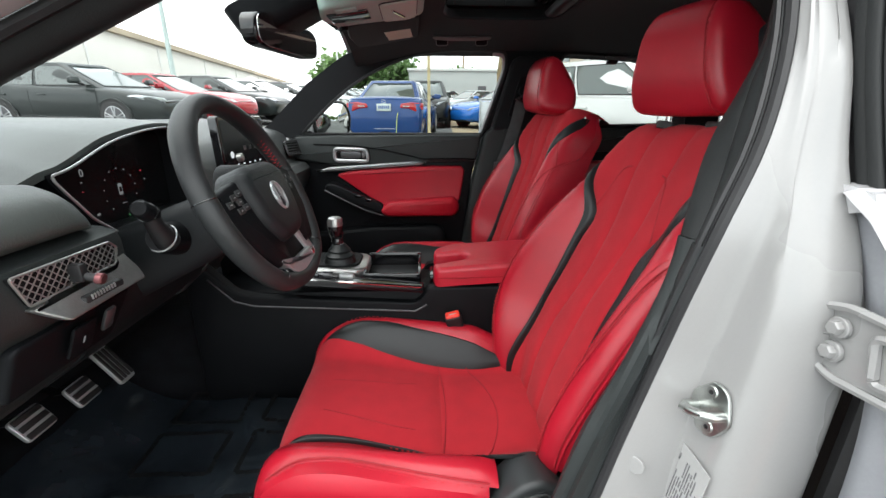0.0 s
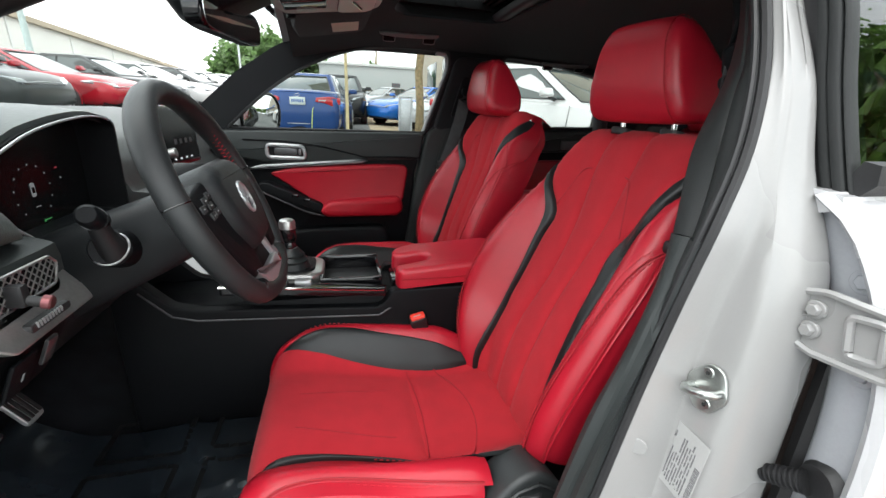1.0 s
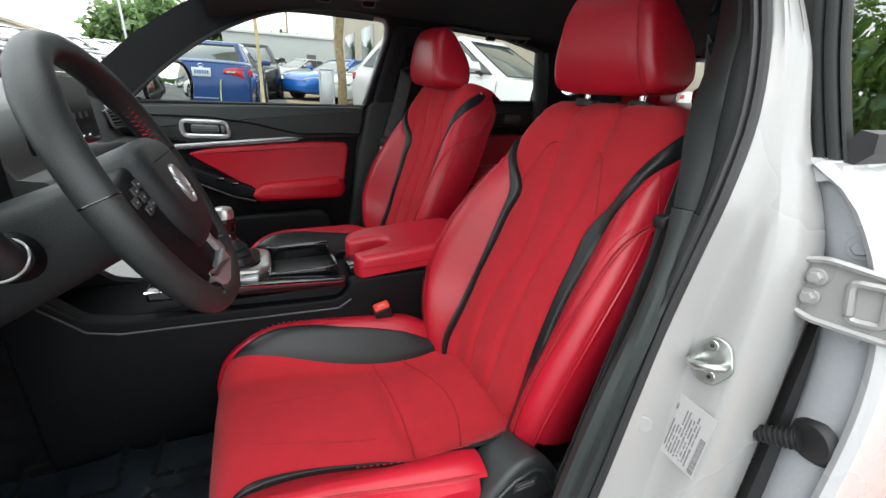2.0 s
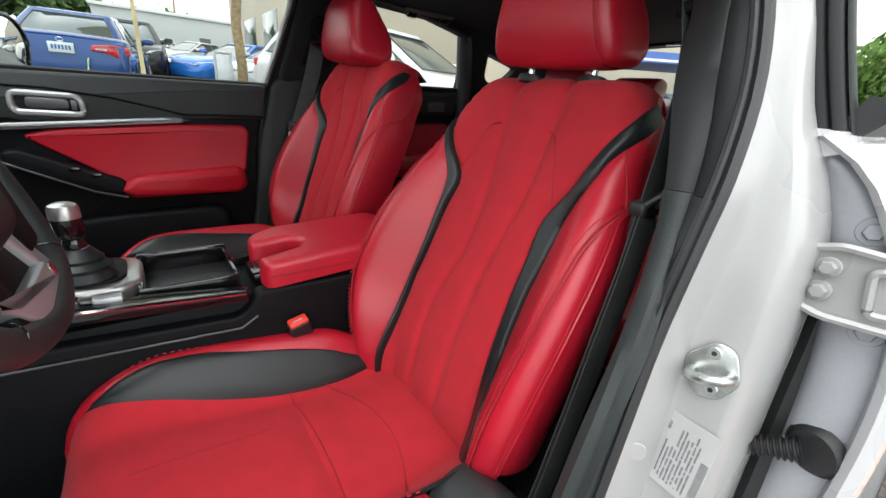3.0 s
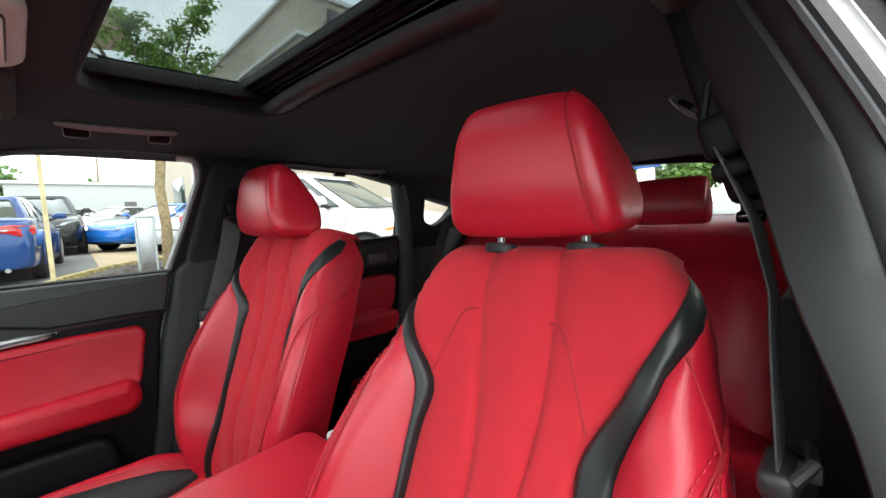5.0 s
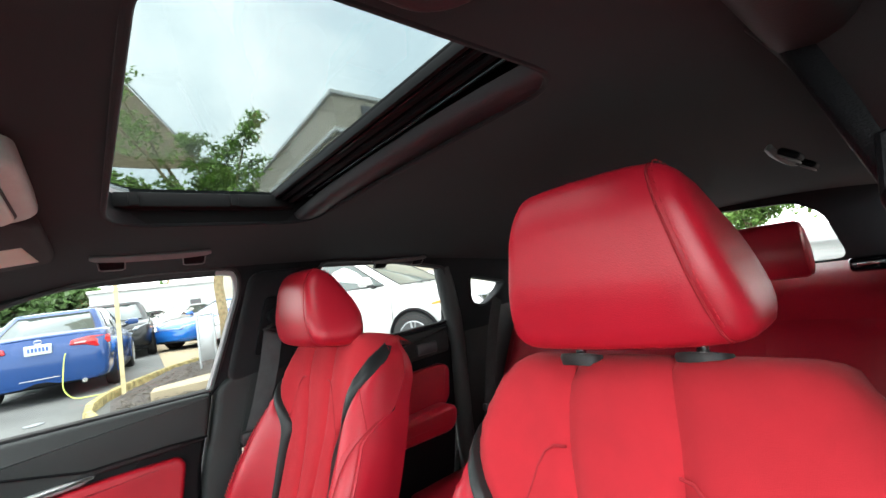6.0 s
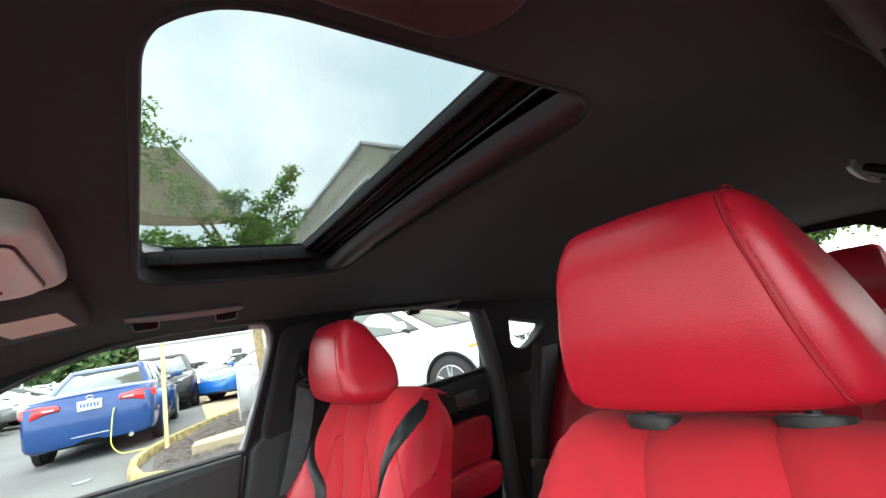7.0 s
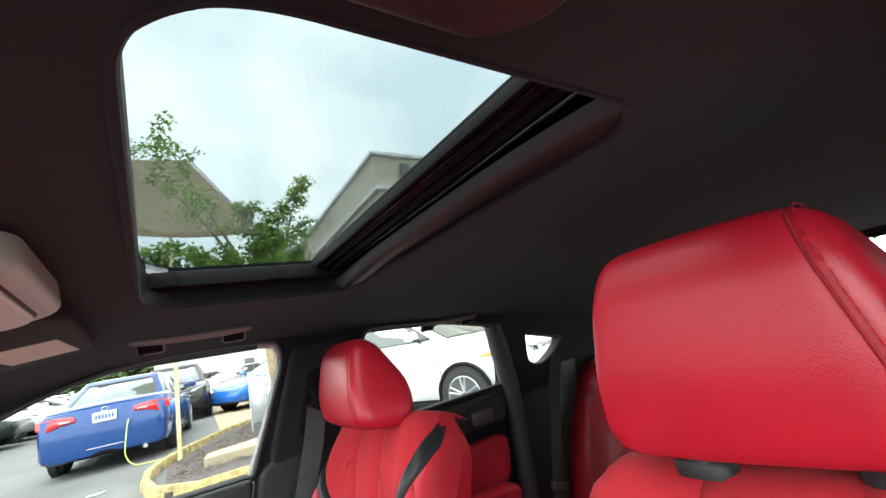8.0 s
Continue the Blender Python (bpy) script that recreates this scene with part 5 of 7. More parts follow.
piece("opening_trim", skew(tube([(p.x, p.y, liner_z(p.x, p.y) + .002) for p in open_o], .0040, 8, True)), M_LINER, ceiling, "dark trim round the sunroof opening")

sr = thing("sunroof", (.19, -.04, 1.34), "glass sunroof with black frame and slid-back rails", "sunroof")


def srr(vf):
    return shift(skew(vf), -sr.location)


gl = piece("glass_panel", srr(thick(grid(lambda x, y: Vector((x, y, liner_z(x, y) + .058)), lin(.00, .325, 6), lin(-.44, .33, 10)), Vector((0, 0, .004)))), M_ROOFGLASS, sr, "tinted sunroof glass")
gl.visible_shadow = False
# walls of the opening, frame and rails
well = []
for p in open_o:
    qx, qy = .206 + (p.x - .206) * .985, -.057 + (p.y + .057) * .992
    well.append([Vector((p.x, p.y, liner_z(p.x, p.y) + .002)), Vector((qx, qy, liner_z(p.x, p.y) + .020)), Vector((qx, qy, liner_z(p.x, p.y) + .068))])
n_ = len(well)
piece("well", srr(([q for w in well for q in w], [[3 * i + k, 3 * i + 1 + k, 3 * ((i + 1) % n_) + 1 + k, 3 * ((i + 1) % n_) + k] for i in range(n_) for k in (0, 1)])), M_FLATBLACK, sr, "black sunroof well")
for y in (.238,):
    piece("rail", srr(box(.03, .34, y - .014, y + .016, 1.336, 1.362, .003)), M_FLATBLACK, sr, "black guide rail")
for x in (.06, .215):
    piece("rail_stop", srr(box(x, x + .014, .218, .224, 1.337, 1.360, .001)), M_FLATBLACK, sr)
piece("frame_tray", srr(box(.298, .40, -.385, .250, 1.366, 1.372, .002)), M_FLATBLACK, sr, "black sunroof frame")
for x0, x1, z0, m_ in ((.298, .305, 1.354, M_FLATBLACK), (.307, .3095, 1.352, M_GLOSS), (.312, .320, 1.350, M_FLATBLACK), (.3225, .3245, 1.348, M_GLOSS), (.327, .335, 1.345, M_FLATBLACK), (.337, .3390, 1.340, M_GLOSS)):
    piece("frame_bar", srr(box(x0, x1, -.385, .245, z0, z0 + .014, .0015)), m_, sr, "black rear frame bar")
piece("shade_edge", srr(loft([[Vector((x, y, liner_z(x, y) + dz)) for x, dz in ((.342, .020), (.346, .009), (.354, .003), (.368, .001), (.390, .002), (.392, .012), (.37, .024))] for y in lin(-.392, .250, 16)])), M_HANDLE, sr, "soft black sunshade edge")

# ---- lamp console, visors, mirror ----
oc = thing("overhead_console", (-.14, -.03, 1.272), "warm grey overhead console with reading lamps", "overhead console")
oc.rotation_euler = (0, radians(-8), 0)
oc_o = rounded([Vector(p) for p in [(-.13, -.105), (-.15, .0), (-.13, .085), (.065, .098), (.100, .075), (.105, -.10), (.08, -.125)]], .02, 4)
piece("housing", plate(oc_o, .03, lambda a, b, d: (a, b, -.012 + d), .010, 4), M_WARMGREY, oc)
lens_o = rounded([Vector(p) for p in [(.0, -.09), (-.005, .070), (.060, .080), (.080, .060), (.085, -.095)]], .015, 4)
# The lens is greenish too, against the red bounce.
ln = piece("lamp_lens", plate(lens_o, .012, lambda a, b, d: (a, b, -.018 + d), .004), mat("pale_lens_plastic", (0.60, 0.74, 0.66), 0.4, var=0.05), oc, "pale grey lamp cover")
piece("lens_slot", tube([(.025, -.045, -.0190), (.050, .035, -.0190)], .0030, 6), M_CHROME, ln)
piece("lens_gap", tube([(p.x, p.y, -.0125) for p in lens_o], .0022, 6, True), M_RUBBER, oc)
piece("holder", box(-.125, -.03, -.06, .02, -.0165, -.008, .003), M_GLOSS, oc, "dark glossy holder door")
for y in (-.08, .045):
    piece("switch", box(-.10, -.05, y - .012, y + .012, -.017, -.009, .003), M_WARMGREY, oc)


def visor(y0, y1, with_label):
    vz = thing("sun_visor", (-.16, (y0 + y1) / 2, 1.275), "black folded sun visor" + (" with a beige label" if with_label else ""), "sun visor", "sun visors")
    w = (y1 - y0) / 2
    vz.rotation_euler = (0, radians(-9), 0)
    o = rounded([Vector(p) for p in [(-.09, -w), (-.112, -w * .2), (-.108, w * .85), (-.07, w), (.085, w * .9), (.105, w * .4), (.110, -w * .8), (.09, -w)]], .025, 4)
    piece("panel", plate(o, .018, lambda a, b, d: (a, b, -.010 + d), .008, 4), M_LINER, vz)
    if with_label:
        piece("label", plate([Vector(p) for p in [(-.022, -.085), (-.018, .055), (.062, .06), (.058, -.08)]], .001, lambda a, b, d: (a + .02, b + .03, -.0112 + d)), M_BEIGE, vz, "beige warning label")
    piece("pivot", disc((-.10, -w * .92, -.006), (0, 0, -1), .012, .010, 14), M_PLASTIC, vz)


visor(.085, .50, True)
visor(-.52, -.16, False)
rm = thing("rear_view_mirror", (-.38, -.03, 1.205), "black frameless rear view mirror below its camera housing", "mirror")
rm.rotation_euler = (0, radians(0), radians(-11))
mo = rounded([Vector(p) for p in [(-.145, -.030), (-.150, .018), (-.12, .034), (.12, .034), (.150, .018), (.145, -.030), (.11, -.036), (-.11, -.036)]], .016, 4)
piece("housing", plate(mo, .035, lambda a, b, d: (.018 - d, a, b), .008, 4), M_GLOSS, rm)
piece("mirror_pane", plate([p * .95 for p in mo], .002, lambda a, b, d: (.0195 - d, a, b)), M_MIRROR, rm, "mirror pane")
piece("stem", tube([(-.015, 0, .02), (-.05, 0, .06), (-.07, 0, .085)], .014, 10), M_PLASTIC, rm)
ch = thing("camera_housing", (-.375, -.04, 1.262), "black plastic camera housing behind the windscreen", "camera housing")
hs = rounded([Vector(p) for p in [(-.10, -.085), (-.12, 0), (-.10, .085), (.14, .07), (.15, 0), (.14, -.07)]], .03, 4)
piece("cover", turned(loft([[Vector((p.x * k, p.y * k, h)) for p in hs] for h, k in ((-.045, .72), (-.042, .80), (-.02, .94), (.03, 1.0))]), Matrix.Rotation(radians(-26), 4, "Y")), M_PLASTIC, ch)


def grab_handle(at, length, rz):
    gh = thing("grab_handle", at, "folded black ceiling grab handle", "grab handle", "grab handles")
    gh.rotation_euler = (radians(-38), 0, rz)
    piece("blade", loft([rounded([Vector((x, -.007 * k, -.004 + b)), Vector((x, .006 * k, -.006 + b)), Vector((x, .008 * k, .002 + b)), Vector((x, -.006 * k, .004 + b))], .002, 2) for x, k, b in ((-length / 2, .3, .002), (-length / 2 + .008, .8, 0), (-length / 4, 1, -.003), (0, 1, -.004), (length / 4, 1, -.003), (length / 2 - .008, .8, 0), (length / 2, .3, .002))]), M_GRAB, gh)
    for s in (-1, 1):
        hb = piece("hinge", box(s * length * .34 - .021, s * length * .34 + .021, .006, .030, -.004, .006, .005, 3), M_PLASTIC, gh, "black hinge block")
        # Grey line drawn as the bright outline that window light gives the hinge.
        piece("hinge_rim", tube([(s * length * .34 + a, b, -.0045) for a, b in ((-.020, .008), (-.019, .026), (-.014, .029), (.014, .029), (.019, .026), (.020, .008))], .0014, 5), M_GRAB, hb)
    return gh


grab_handle((.087, .352, 1.272), .195, radians(-2))
grab_handle((.73, .470, 1.232), .20, radians(-2))
grab_handle((.75, -.490, 1.222), .20, radians(182))


# ---- front and rear glass, driver's roof rail and pillars ----
def screen_pt(s, t):
    """The windscreen: s across, t up."""
    w = .70 - .13 * t
    return Vector((-1.14 + .84 * t - .04 * (1 - (2 * s - 1) ** 2), -.01 + (2 * s - 1) * w, .985 + .325 * t + .03 * math.sin(t * math.pi)))


ws = piece("window_4", grid(screen_pt, lin(0, 1, 14), lin(0, 1, 10)), glass("windscreen_glass", (0.86, 0.89, 0.88), 0.3))
ws.visible_shadow = False
tagged(ws, "raked windscreen of the car", "window", kind="structure")
piece("sunband", grid(lambda s, t: screen_pt(s, t) + Vector((.004, 0, -.004)), lin(.0, 1, 14), lin(.975, 1.0, 3)), M_GLOSS, ws, "black windscreen border")


def bar(pts, prof, up=(0, 0, 1)):
    """A moulding of one section along a path; prof in (across, up)."""
    rings, m = [], len(pts)
    pts = [Vector(p) for p in pts]
    for i, p in enumerate(pts):
        d = (pts[min(i + 1, m - 1)] - pts[max(i - 1, 0)]).normalized()
        a = d.cross(Vector(up)).normalized()
        b = a.cross(d)
        rings.append([p + a * q[0] + b * q[1] for q in prof])
    return loft(rings)


rail_path = [(-.95, -.700, .93), (-.75, -.672, .985), (-.55, -.630, 1.085), (-.35, -.600, 1.188), (-.18, -.585, 1.245), (0, -.578, 1.272), (.25, -.580, 1.282), (.6, -.585, 1.262), (1.0, -.590, 1.215), (1.5, -.60, 1.10)]
rp = rounded([Vector(p) for p in [(-.030, -.030), (-.035, .035), (.030, .040), (.040, -.010), (.015, -.040)]], .014, 3)
dr = piece("wall_driver_roof_rail", bar(rail_path, rp), M_GREYTRIM)
tagged(dr, "black trim of the driver's roof rail and front pillar", "pillar trim", kind="structure")
piece("door_seal", tube([Vector(p) + Vector((0, -.040, -.016)) for p in rail_path[:8]], .009, 8), M_RUBBER, dr, "black rubber door seal")
piece("painted_rail", bar([Vector(p) + Vector((0, -.078, .014)) for p in rail_path], rounded([Vector(p) for p in [(-.026, -.03), (-.03, .04), (.026, .04), (.026, -.02)]], .008, 2)), M_WHITE, dr, "white painted roof rail")
for nm, x0, x1, z0, z1, y in (("wall_rear_left", 1.05, 1.72, .30, 1.12, -.62),):
    q = piece(nm, plate(rounded([Vector(p) for p in [(1.02, .30), (1.06, .93), (1.20, 1.13), (1.45, 1.13), (1.70, 1.04), (1.70, .30)]], .03, 3), .05, lambda a, b, d: (a, -.615 - d + .30 * max(0, b - .95), b), .01), M_LINER)
    tagged(q, "black rear quarter trim on the driver's side", "pillar trim", kind="structure")
rq = piece("wall_rear_right", plate(rounded([Vector(p) for p in [(.90, .25), (1.00, .60), (1.04, .94), (1.12, 1.0), (1.72, .98), (1.72, .25)]], .02, 3), .05, lambda a, b, d: (a, .655 + d, b), .01), M_DARKDASH)
tagged(rq, "black rear quarter trim on the passenger side", "pillar trim", kind="structure")
back_o = rounded([Vector(p) for p in [(-.66, .40), (-.66, 1.0), (-.55, 1.26), (.0, 1.28), (.55, 1.26), (.66, 1.0), (.66, .40)]], .05, 3)
back_h = rounded([Vector(p) for p in [(-.43, 1.02), (-.40, 1.16), (-.34, 1.205), (0, 1.235), (.34, 1.205), (.40, 1.16), (.43, 1.02)]], .03, 4)
bw = piece("wall_rear", holed(back_o, [back_h], lambda a, b: Vector((1.63 + .10 * (1.1 - b), a, b)), (.05, 0, 0)), M_LINER, smooth=False)
tagged(bw, "black tailgate trim round the rear window", "tailgate trim", kind="structure")
rw = piece("window_5", ([Vector((1.66 + .10 * (1.1 - p.y), p.x, p.y)) for p in back_h], [list(range(len(back_h)))]), M_TINT, smooth=False)
rw.visible_shadow = False
tagged(rw, "rear window of the car", "window", kind="structure")
ps = piece("parcel_shelf", box(1.52, 1.66, -.58, .58, .93, .955, .008), M_LINER)
tagged(ps, "black cloth-covered parcel shelf behind the seat", "shelf")
hm = thing("high_stop_lamp", (1.635, 0, 1.245), "small dark stop lamp above the rear window", "lamp")
piece("lens", box(-.02, .005, -.08, .08, -.02, .0, .004), M_GLOSS, hm)


# bonnet, wings and kick panel ahead of the cabin, all added out of view
def bonnet(u, t):
    x = -1.10 - 1.12 * t
    return Vector((x, u * (.76 - .05 * t * t), .975 - .05 * t - .17 * t ** 3 - .05 * abs(u) ** 3 + .006 * math.cos(u * 9)))


# White sheet that throws daylight up through the windscreen onto ceiling and visors.
bn = piece("bonnet", thick(grid(bonnet, lin(-1, 1, 24), lin(0, 1, 14)), Vector((0, 0, -.03))), M_WHITE)
tagged(bn, "white pearl car bonnet, unseen, added to bounce daylight into the cabin", "car bonnet", kind="structure")
for sg in (1, -1):
    wg = piece("wing", thick(grid(lambda x, t: Vector((x, sg * (.77 + .10 * math.sin(t * 1.5)), .925 - .62 * t + .12 * min(0, x + 1.5))), lin(-2.2, -.98, 10), lin(0, 1, 8)), Vector((0, -sg * .03, 0))), M_WHITE)
    tagged(wg, "white front wing of the car, unseen, added with the bonnet", "car wing", kind="structure")
# Plain unseen panel that closes the footwell's open side against daylight.
kp = piece("wall_kick_panel", box(-1.06, -.80, -.745, -.715, .26, .86, .012), M_CARPET)
tagged(kp, "unseen black panel added to keep light out of the footwell", "kick panel", kind="structure")


# ---- driver's centre pillar and the closed rear door behind it ----
X_IN = knots([(.26, .080), (.40, .105), (.55, .140), (.65, .166), (.75, .210), (.85, .250), (.92, .268), (1.0, .302), (1.09, .360), (1.17, .400), (1.31, .43)])
E_INNER = knots([(.26, -.735), (.55, -.732), (.65, -.732), (.75, -.727), (.85, -.714), (.92, -.698), (1.0, -.666), (1.086, -.637), (1.171, -.597), (1.26, -.555), (1.31, -.53)])
X_C = knots([(.26, .088), (.40, .115), (.55, .150), (.65, .178), (.75, .213), (.88, .262), (1.0, .297), (1.06, .316), (1.1, .334), (1.2, .36), (1.31, .38)])
E_CREASE = knots([(.26, -.750), (.55, -.746), (.75, -.742), (.88, -.730), (.96, -.718), (1.0, -.708), (1.06, -.692), (1.1, -.680), (1.16, -.655), (1.25, -.612), (1.31, -.58)])
X_SEAL = knots([(.26, .110), (.40, .135), (.55, .172), (.65, .197), (.75, .225), (.85, .248), (.92, .266), (1.0, .297), (1.08, .321), (1.15, .336), (1.31, .36)])
E_SEAL = knots([(.26, -.770), (.55, -.764), (.65, -.760), (.75, -.755), (.85, -.757), (.92, -.758), (1.0, -.746), (1.08, -.722), (1.144, -.695), (1.25, -.645), (1.31, -.615)])
E_RIDGE = knots([(.26, -.835), (.50, -.826), (.70, -.820), (.858, -.809), (.917, -.794), (.978, -.770), (1.067, -.743), (1.111, -.723), (1.154, -.700), (1.25, -.652), (1.31, -.622)])
E_EDGE = knots([(.26, -.850), (.45, -.840), (.556, -.838), (.655, -.834), (.792, -.830), (.86, -.824), (.918, -.806), (.98, -.775), (1.07, -.746), (1.111, -.727), (1.154, -.704), (1.25, -.656), (1.31, -.626)])
X_FACE = knots([(.26, .205), (.55, .249), (.622, .2560), (.655, .2605), (.724, .2695), (.80, .280), (.95, .302), (1.1, .332), (1.31, .365)])
X_EDGE = knots([(.26, .33), (.55, .348), (.65, .357), (.80, .362), (.95, .358), (1.08, .364), (1.31, .385)])


def jamb(z):
    xs, ys_, yr, ye, xe = X_SEAL(z), E_SEAL(z), E_RIDGE(z), E_EDGE(z), X_EDGE(z)
    xf = max(X_FACE(z), xs + .003)
    row = [(xs + .05, ys_ + .012), (xs + .030, ys_ + .012), (xs + .006, ys_ + .009), (xs + .001, ys_), (xs + (xf - xs) * .25, ys_ - .003), (xs + (xf - xs) * .7, ys_ - .007), (xf - .002, ys_ - .011)]
    y0 = ys_ - .013
    for k in (.05, .3, .6, .85):
        row.append((xf + .006 * k, y0 + (yr - y0) * k))
    row += [(xf + .007, yr + .003), (xf + .011, yr), (xf + .022, yr + (ye - yr) * .45), (xf * .35 + xe * .65, yr + (ye - yr) * .85), (xe - .006, ye - .0005), (xe, ye + .001), (xe + .008, ye + .008), (xe + .024, ye + .030), (xe + .05, ye + .04)]
    return [Vector(p + (z,)) for p in row]


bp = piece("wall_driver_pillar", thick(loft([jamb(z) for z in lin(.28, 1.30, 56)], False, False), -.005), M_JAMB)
tagged(bp, "white painted door jamb of the driver's centre pillar", "pillar", kind="structure")


def trim_row(z, d=0.0):
    xs, ys_, xc, yc, xi, yi = X_SEAL(z), E_SEAL(z) + .012, X_C(z), E_CREASE(z), X_IN(z), E_INNER(z)
    return [Vector(p + (z,)) for p in [(xs + .004 - d, ys_), (xs - .004 - d, ys_ + .004), (xs * .5 + xc * .5 - .005 - d, (ys_ + yc) / 2), (xc - .004 - d, yc - .005), (xc - d, yc - .001), (xc - .001 - d, yc + .003), (xc * .65 + xi * .35 - .004 - d, yc * .65 + yi * .35), (xc * .25 + xi * .75 - .003 - d, yc * .25 + yi * .75), (xi - d, yi), (xi + .006, yi + .0005), (xi + .012, yi - .002), (xi + .06, yi - .007), (xi + .17, yi - .010)]]


up_t = piece("wall_driver_pillar_trim", thick(loft([trim_row(z) for z in lin(.895, 1.30, 30)], False, False), -.006), M_GREYTRIM)
tagged(up_t, "dark grey upper pillar trim on the driver's side", "pillar trim", kind="structure")
lo_t = piece("wall_driver_pillar_lower_trim", thick(loft([trim_row(z, .003) for z in lin(.26, .8947, 30)], False, False), -.006), M_DARKDASH)
tagged(lo_t, "grained black lower pillar trim on the driver's side", "pillar trim", kind="structure")
sz = lin(.28, 1.29, 44)
piece("door_seal", tube([Vector((X_SEAL(z) - .001, E_SEAL(z) + .006, z)) for z in sz], .0068, 8, False, 1.0, (1, 0, 0)), M_RUBBER, bp, "black rubber door seal")
piece("seal_lip", tube([Vector((X_SEAL(z) - .009, E_SEAL(z) + .014, z)) for z in sz], .0036, 6, False, 1.0, (1, 0, 0)), M_RUBBER, bp, "black rubber seal lip")
# Black strip that fills the gap behind the jamb edge.
piece("rear_seal", tube([Vector((X_EDGE(z) + .030, E_EDGE(z) - .006, z)) for z in lin(.28, .955, 30)], .016, 8, False, 1.0, (1, 0, 0)), M_RUBBER, bp, "black strip in the door gap")
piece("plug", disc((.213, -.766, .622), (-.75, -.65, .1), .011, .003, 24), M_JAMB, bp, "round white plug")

stk = thing("door_striker", (.269, -.792, .724), "zinc-plated steel door striker on the white jamb", "door striker")
stk.scale = (.85, .78, .80)
stk.rotation_euler = (0, radians(7), radians(8))
so = rounded([Vector(p) for p in [(-.034, -.004), (-.018, .036), (.006, .040), (.034, .008), (.030, -.012), (.010, -.040), (-.016, -.036)]], .010, 4)
piece("base_plate", plate(so, .004, lambda a, b, d: (-.004 + d, a, b), .0015), M_ZINC, stk, "zinc base plate")
piece("loop", tube([(-.003, -.022, .004), (-.020, -.0225, .004), (-.030, -.016, .003), (-.032, 0, -.002), (-.030, .014, -.006), (-.020, .021, -.008), (-.003, .021, -.008)], .0066, 10), M_ZINC, stk, "bent steel striker loop")
for a, b in ((.004, .024), (-.006, -.024)):
    bt = piece("bolt", disc((-.003, a, b), (-1, 0, 0), .0090, .003, 20, .0080), M_ZINC, stk)
    piece("bolt_socket", disc((-.0062, a, b), (-1, 0, 0), .0035, .0006, 6), M_RUBBER, bt)

lab = thing("jamb_label", (.2560, -.790, .622), "white printed certification label on the door jamb", "label")
lab.rotation_euler = (0, radians(7), radians(-4))
piece("paper", box(-.0008, .0002, -.034, .030, -.052, .040), M_PAPER, lab, "", False)
rl = random.Random(5)
for k in range(11):
    y = .020 - k * .0040
    z, end, chars = -.046 + rl.random() * .004, (-.004 if k < 5 else .018) + rl.random() * .012, []
    while z < end:
        w = .0009 + rl.random() * .0016
        tall = .0007 + rl.random() * .0004
        if rl.random() > .12:
            chars.append(box(-.0012, -.0006, y - tall, y + tall, z, min(z + w, end)))
        z += w + .0007
    piece("print_bar", join(*chars), M_INK, lab, "", False)
z = -.048
while z < .006:
    w = .0005 + rl.random() * .0012
    piece("code_bar", box(-.0012, -.0006, -.033, -.0255, z, z + w), M_INK, lab, "", False)
    z += w + .0006 + rl.random() * .0010
writing("date", "08/23", .0042, Matrix(((0, 0, -1, -.0010), (0, 1, 0, .014), (1, 0, 0, .022), (0, 0, 0, 1))), M_INK, lab)

# rear door, closed: its hinge edge stands in the gap behind the pillar
od = thing("rear_car_door", (.36, -.85, .35), "white rear car door, shut, with dark glass", "car door", "car doors")


def odw(vf):
    return shift(vf, -od.location)


SKIN = knots([(.26, -.895), (.45, -.912), (.609, -.915), (.717, -.912), (.80, -.900), (.87, -.875), (.92, -.846), (.938, -.830), (.952, -.812), (.965, -.790)])
edge = []
for z in lin(.28, .962, 34):
    s_ = SKIN(z)
    edge.append([Vector((x, y, z)) for x, y in [(.42, s_ + .070), (.378, s_ + .064), (.368, s_ + .056), (.364, s_ + .042), (.364, s_ + .024), (.366, s_ + .014), (.352, s_ + .010), (.346, s_ + .004), (.348, s_ - .001), (.358, s_ - .004), (.60, s_ - .010), (1.02, s_ - .004), (1.02, s_ + .10)]])
shell = loft([[q for q in r[:7]] for r in edge], False, False)
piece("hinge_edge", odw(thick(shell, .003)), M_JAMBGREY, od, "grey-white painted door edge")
piece("outer_skin", odw(thick(loft([[q for q in r[6:12]] for r in edge], False, False), .004)), M_WHITE, od, "white pearl outer skin")
piece("shoulder", odw(loft([[Vector((x, y, z)) for y, z in ((-.816, .948), (-.812, .962), (-.790, .966), (-.700, .966), (-.700, .940), (-.790, .940))] for x in (.350, .356, .50, 1.02)])), M_WHITE, od, "white window ledge")
piece("inner_panel", odw(thick(grid(lambda x, z: Vector((x, -.665 - .02 * math.sin(z * 5), z)), lin(.42, 1.02, 8), lin(.30, .97, 8)), Vector((0, -.03, 0)))), M_PLASTIC, od, "black inner door panel")
piece("panel_edge", odw(thick(loft([[Vector((.350, -.745, z)), Vector((.366, -.736, z)), Vector((.395, -.712, z)), Vector((.415, -.685, z)), Vector((.428, -.668 - .02 * math.sin(z * 5), z))] for z in lin(.30, .968, 14)], False, False), .006)), M_PLASTIC, od, "black rounded panel edge")
F_Y = knots([(.955, -.781), (1.0, -.764), (1.075, -.739), (1.16, -.715), (1.22, -.688), (1.28, -.654)])
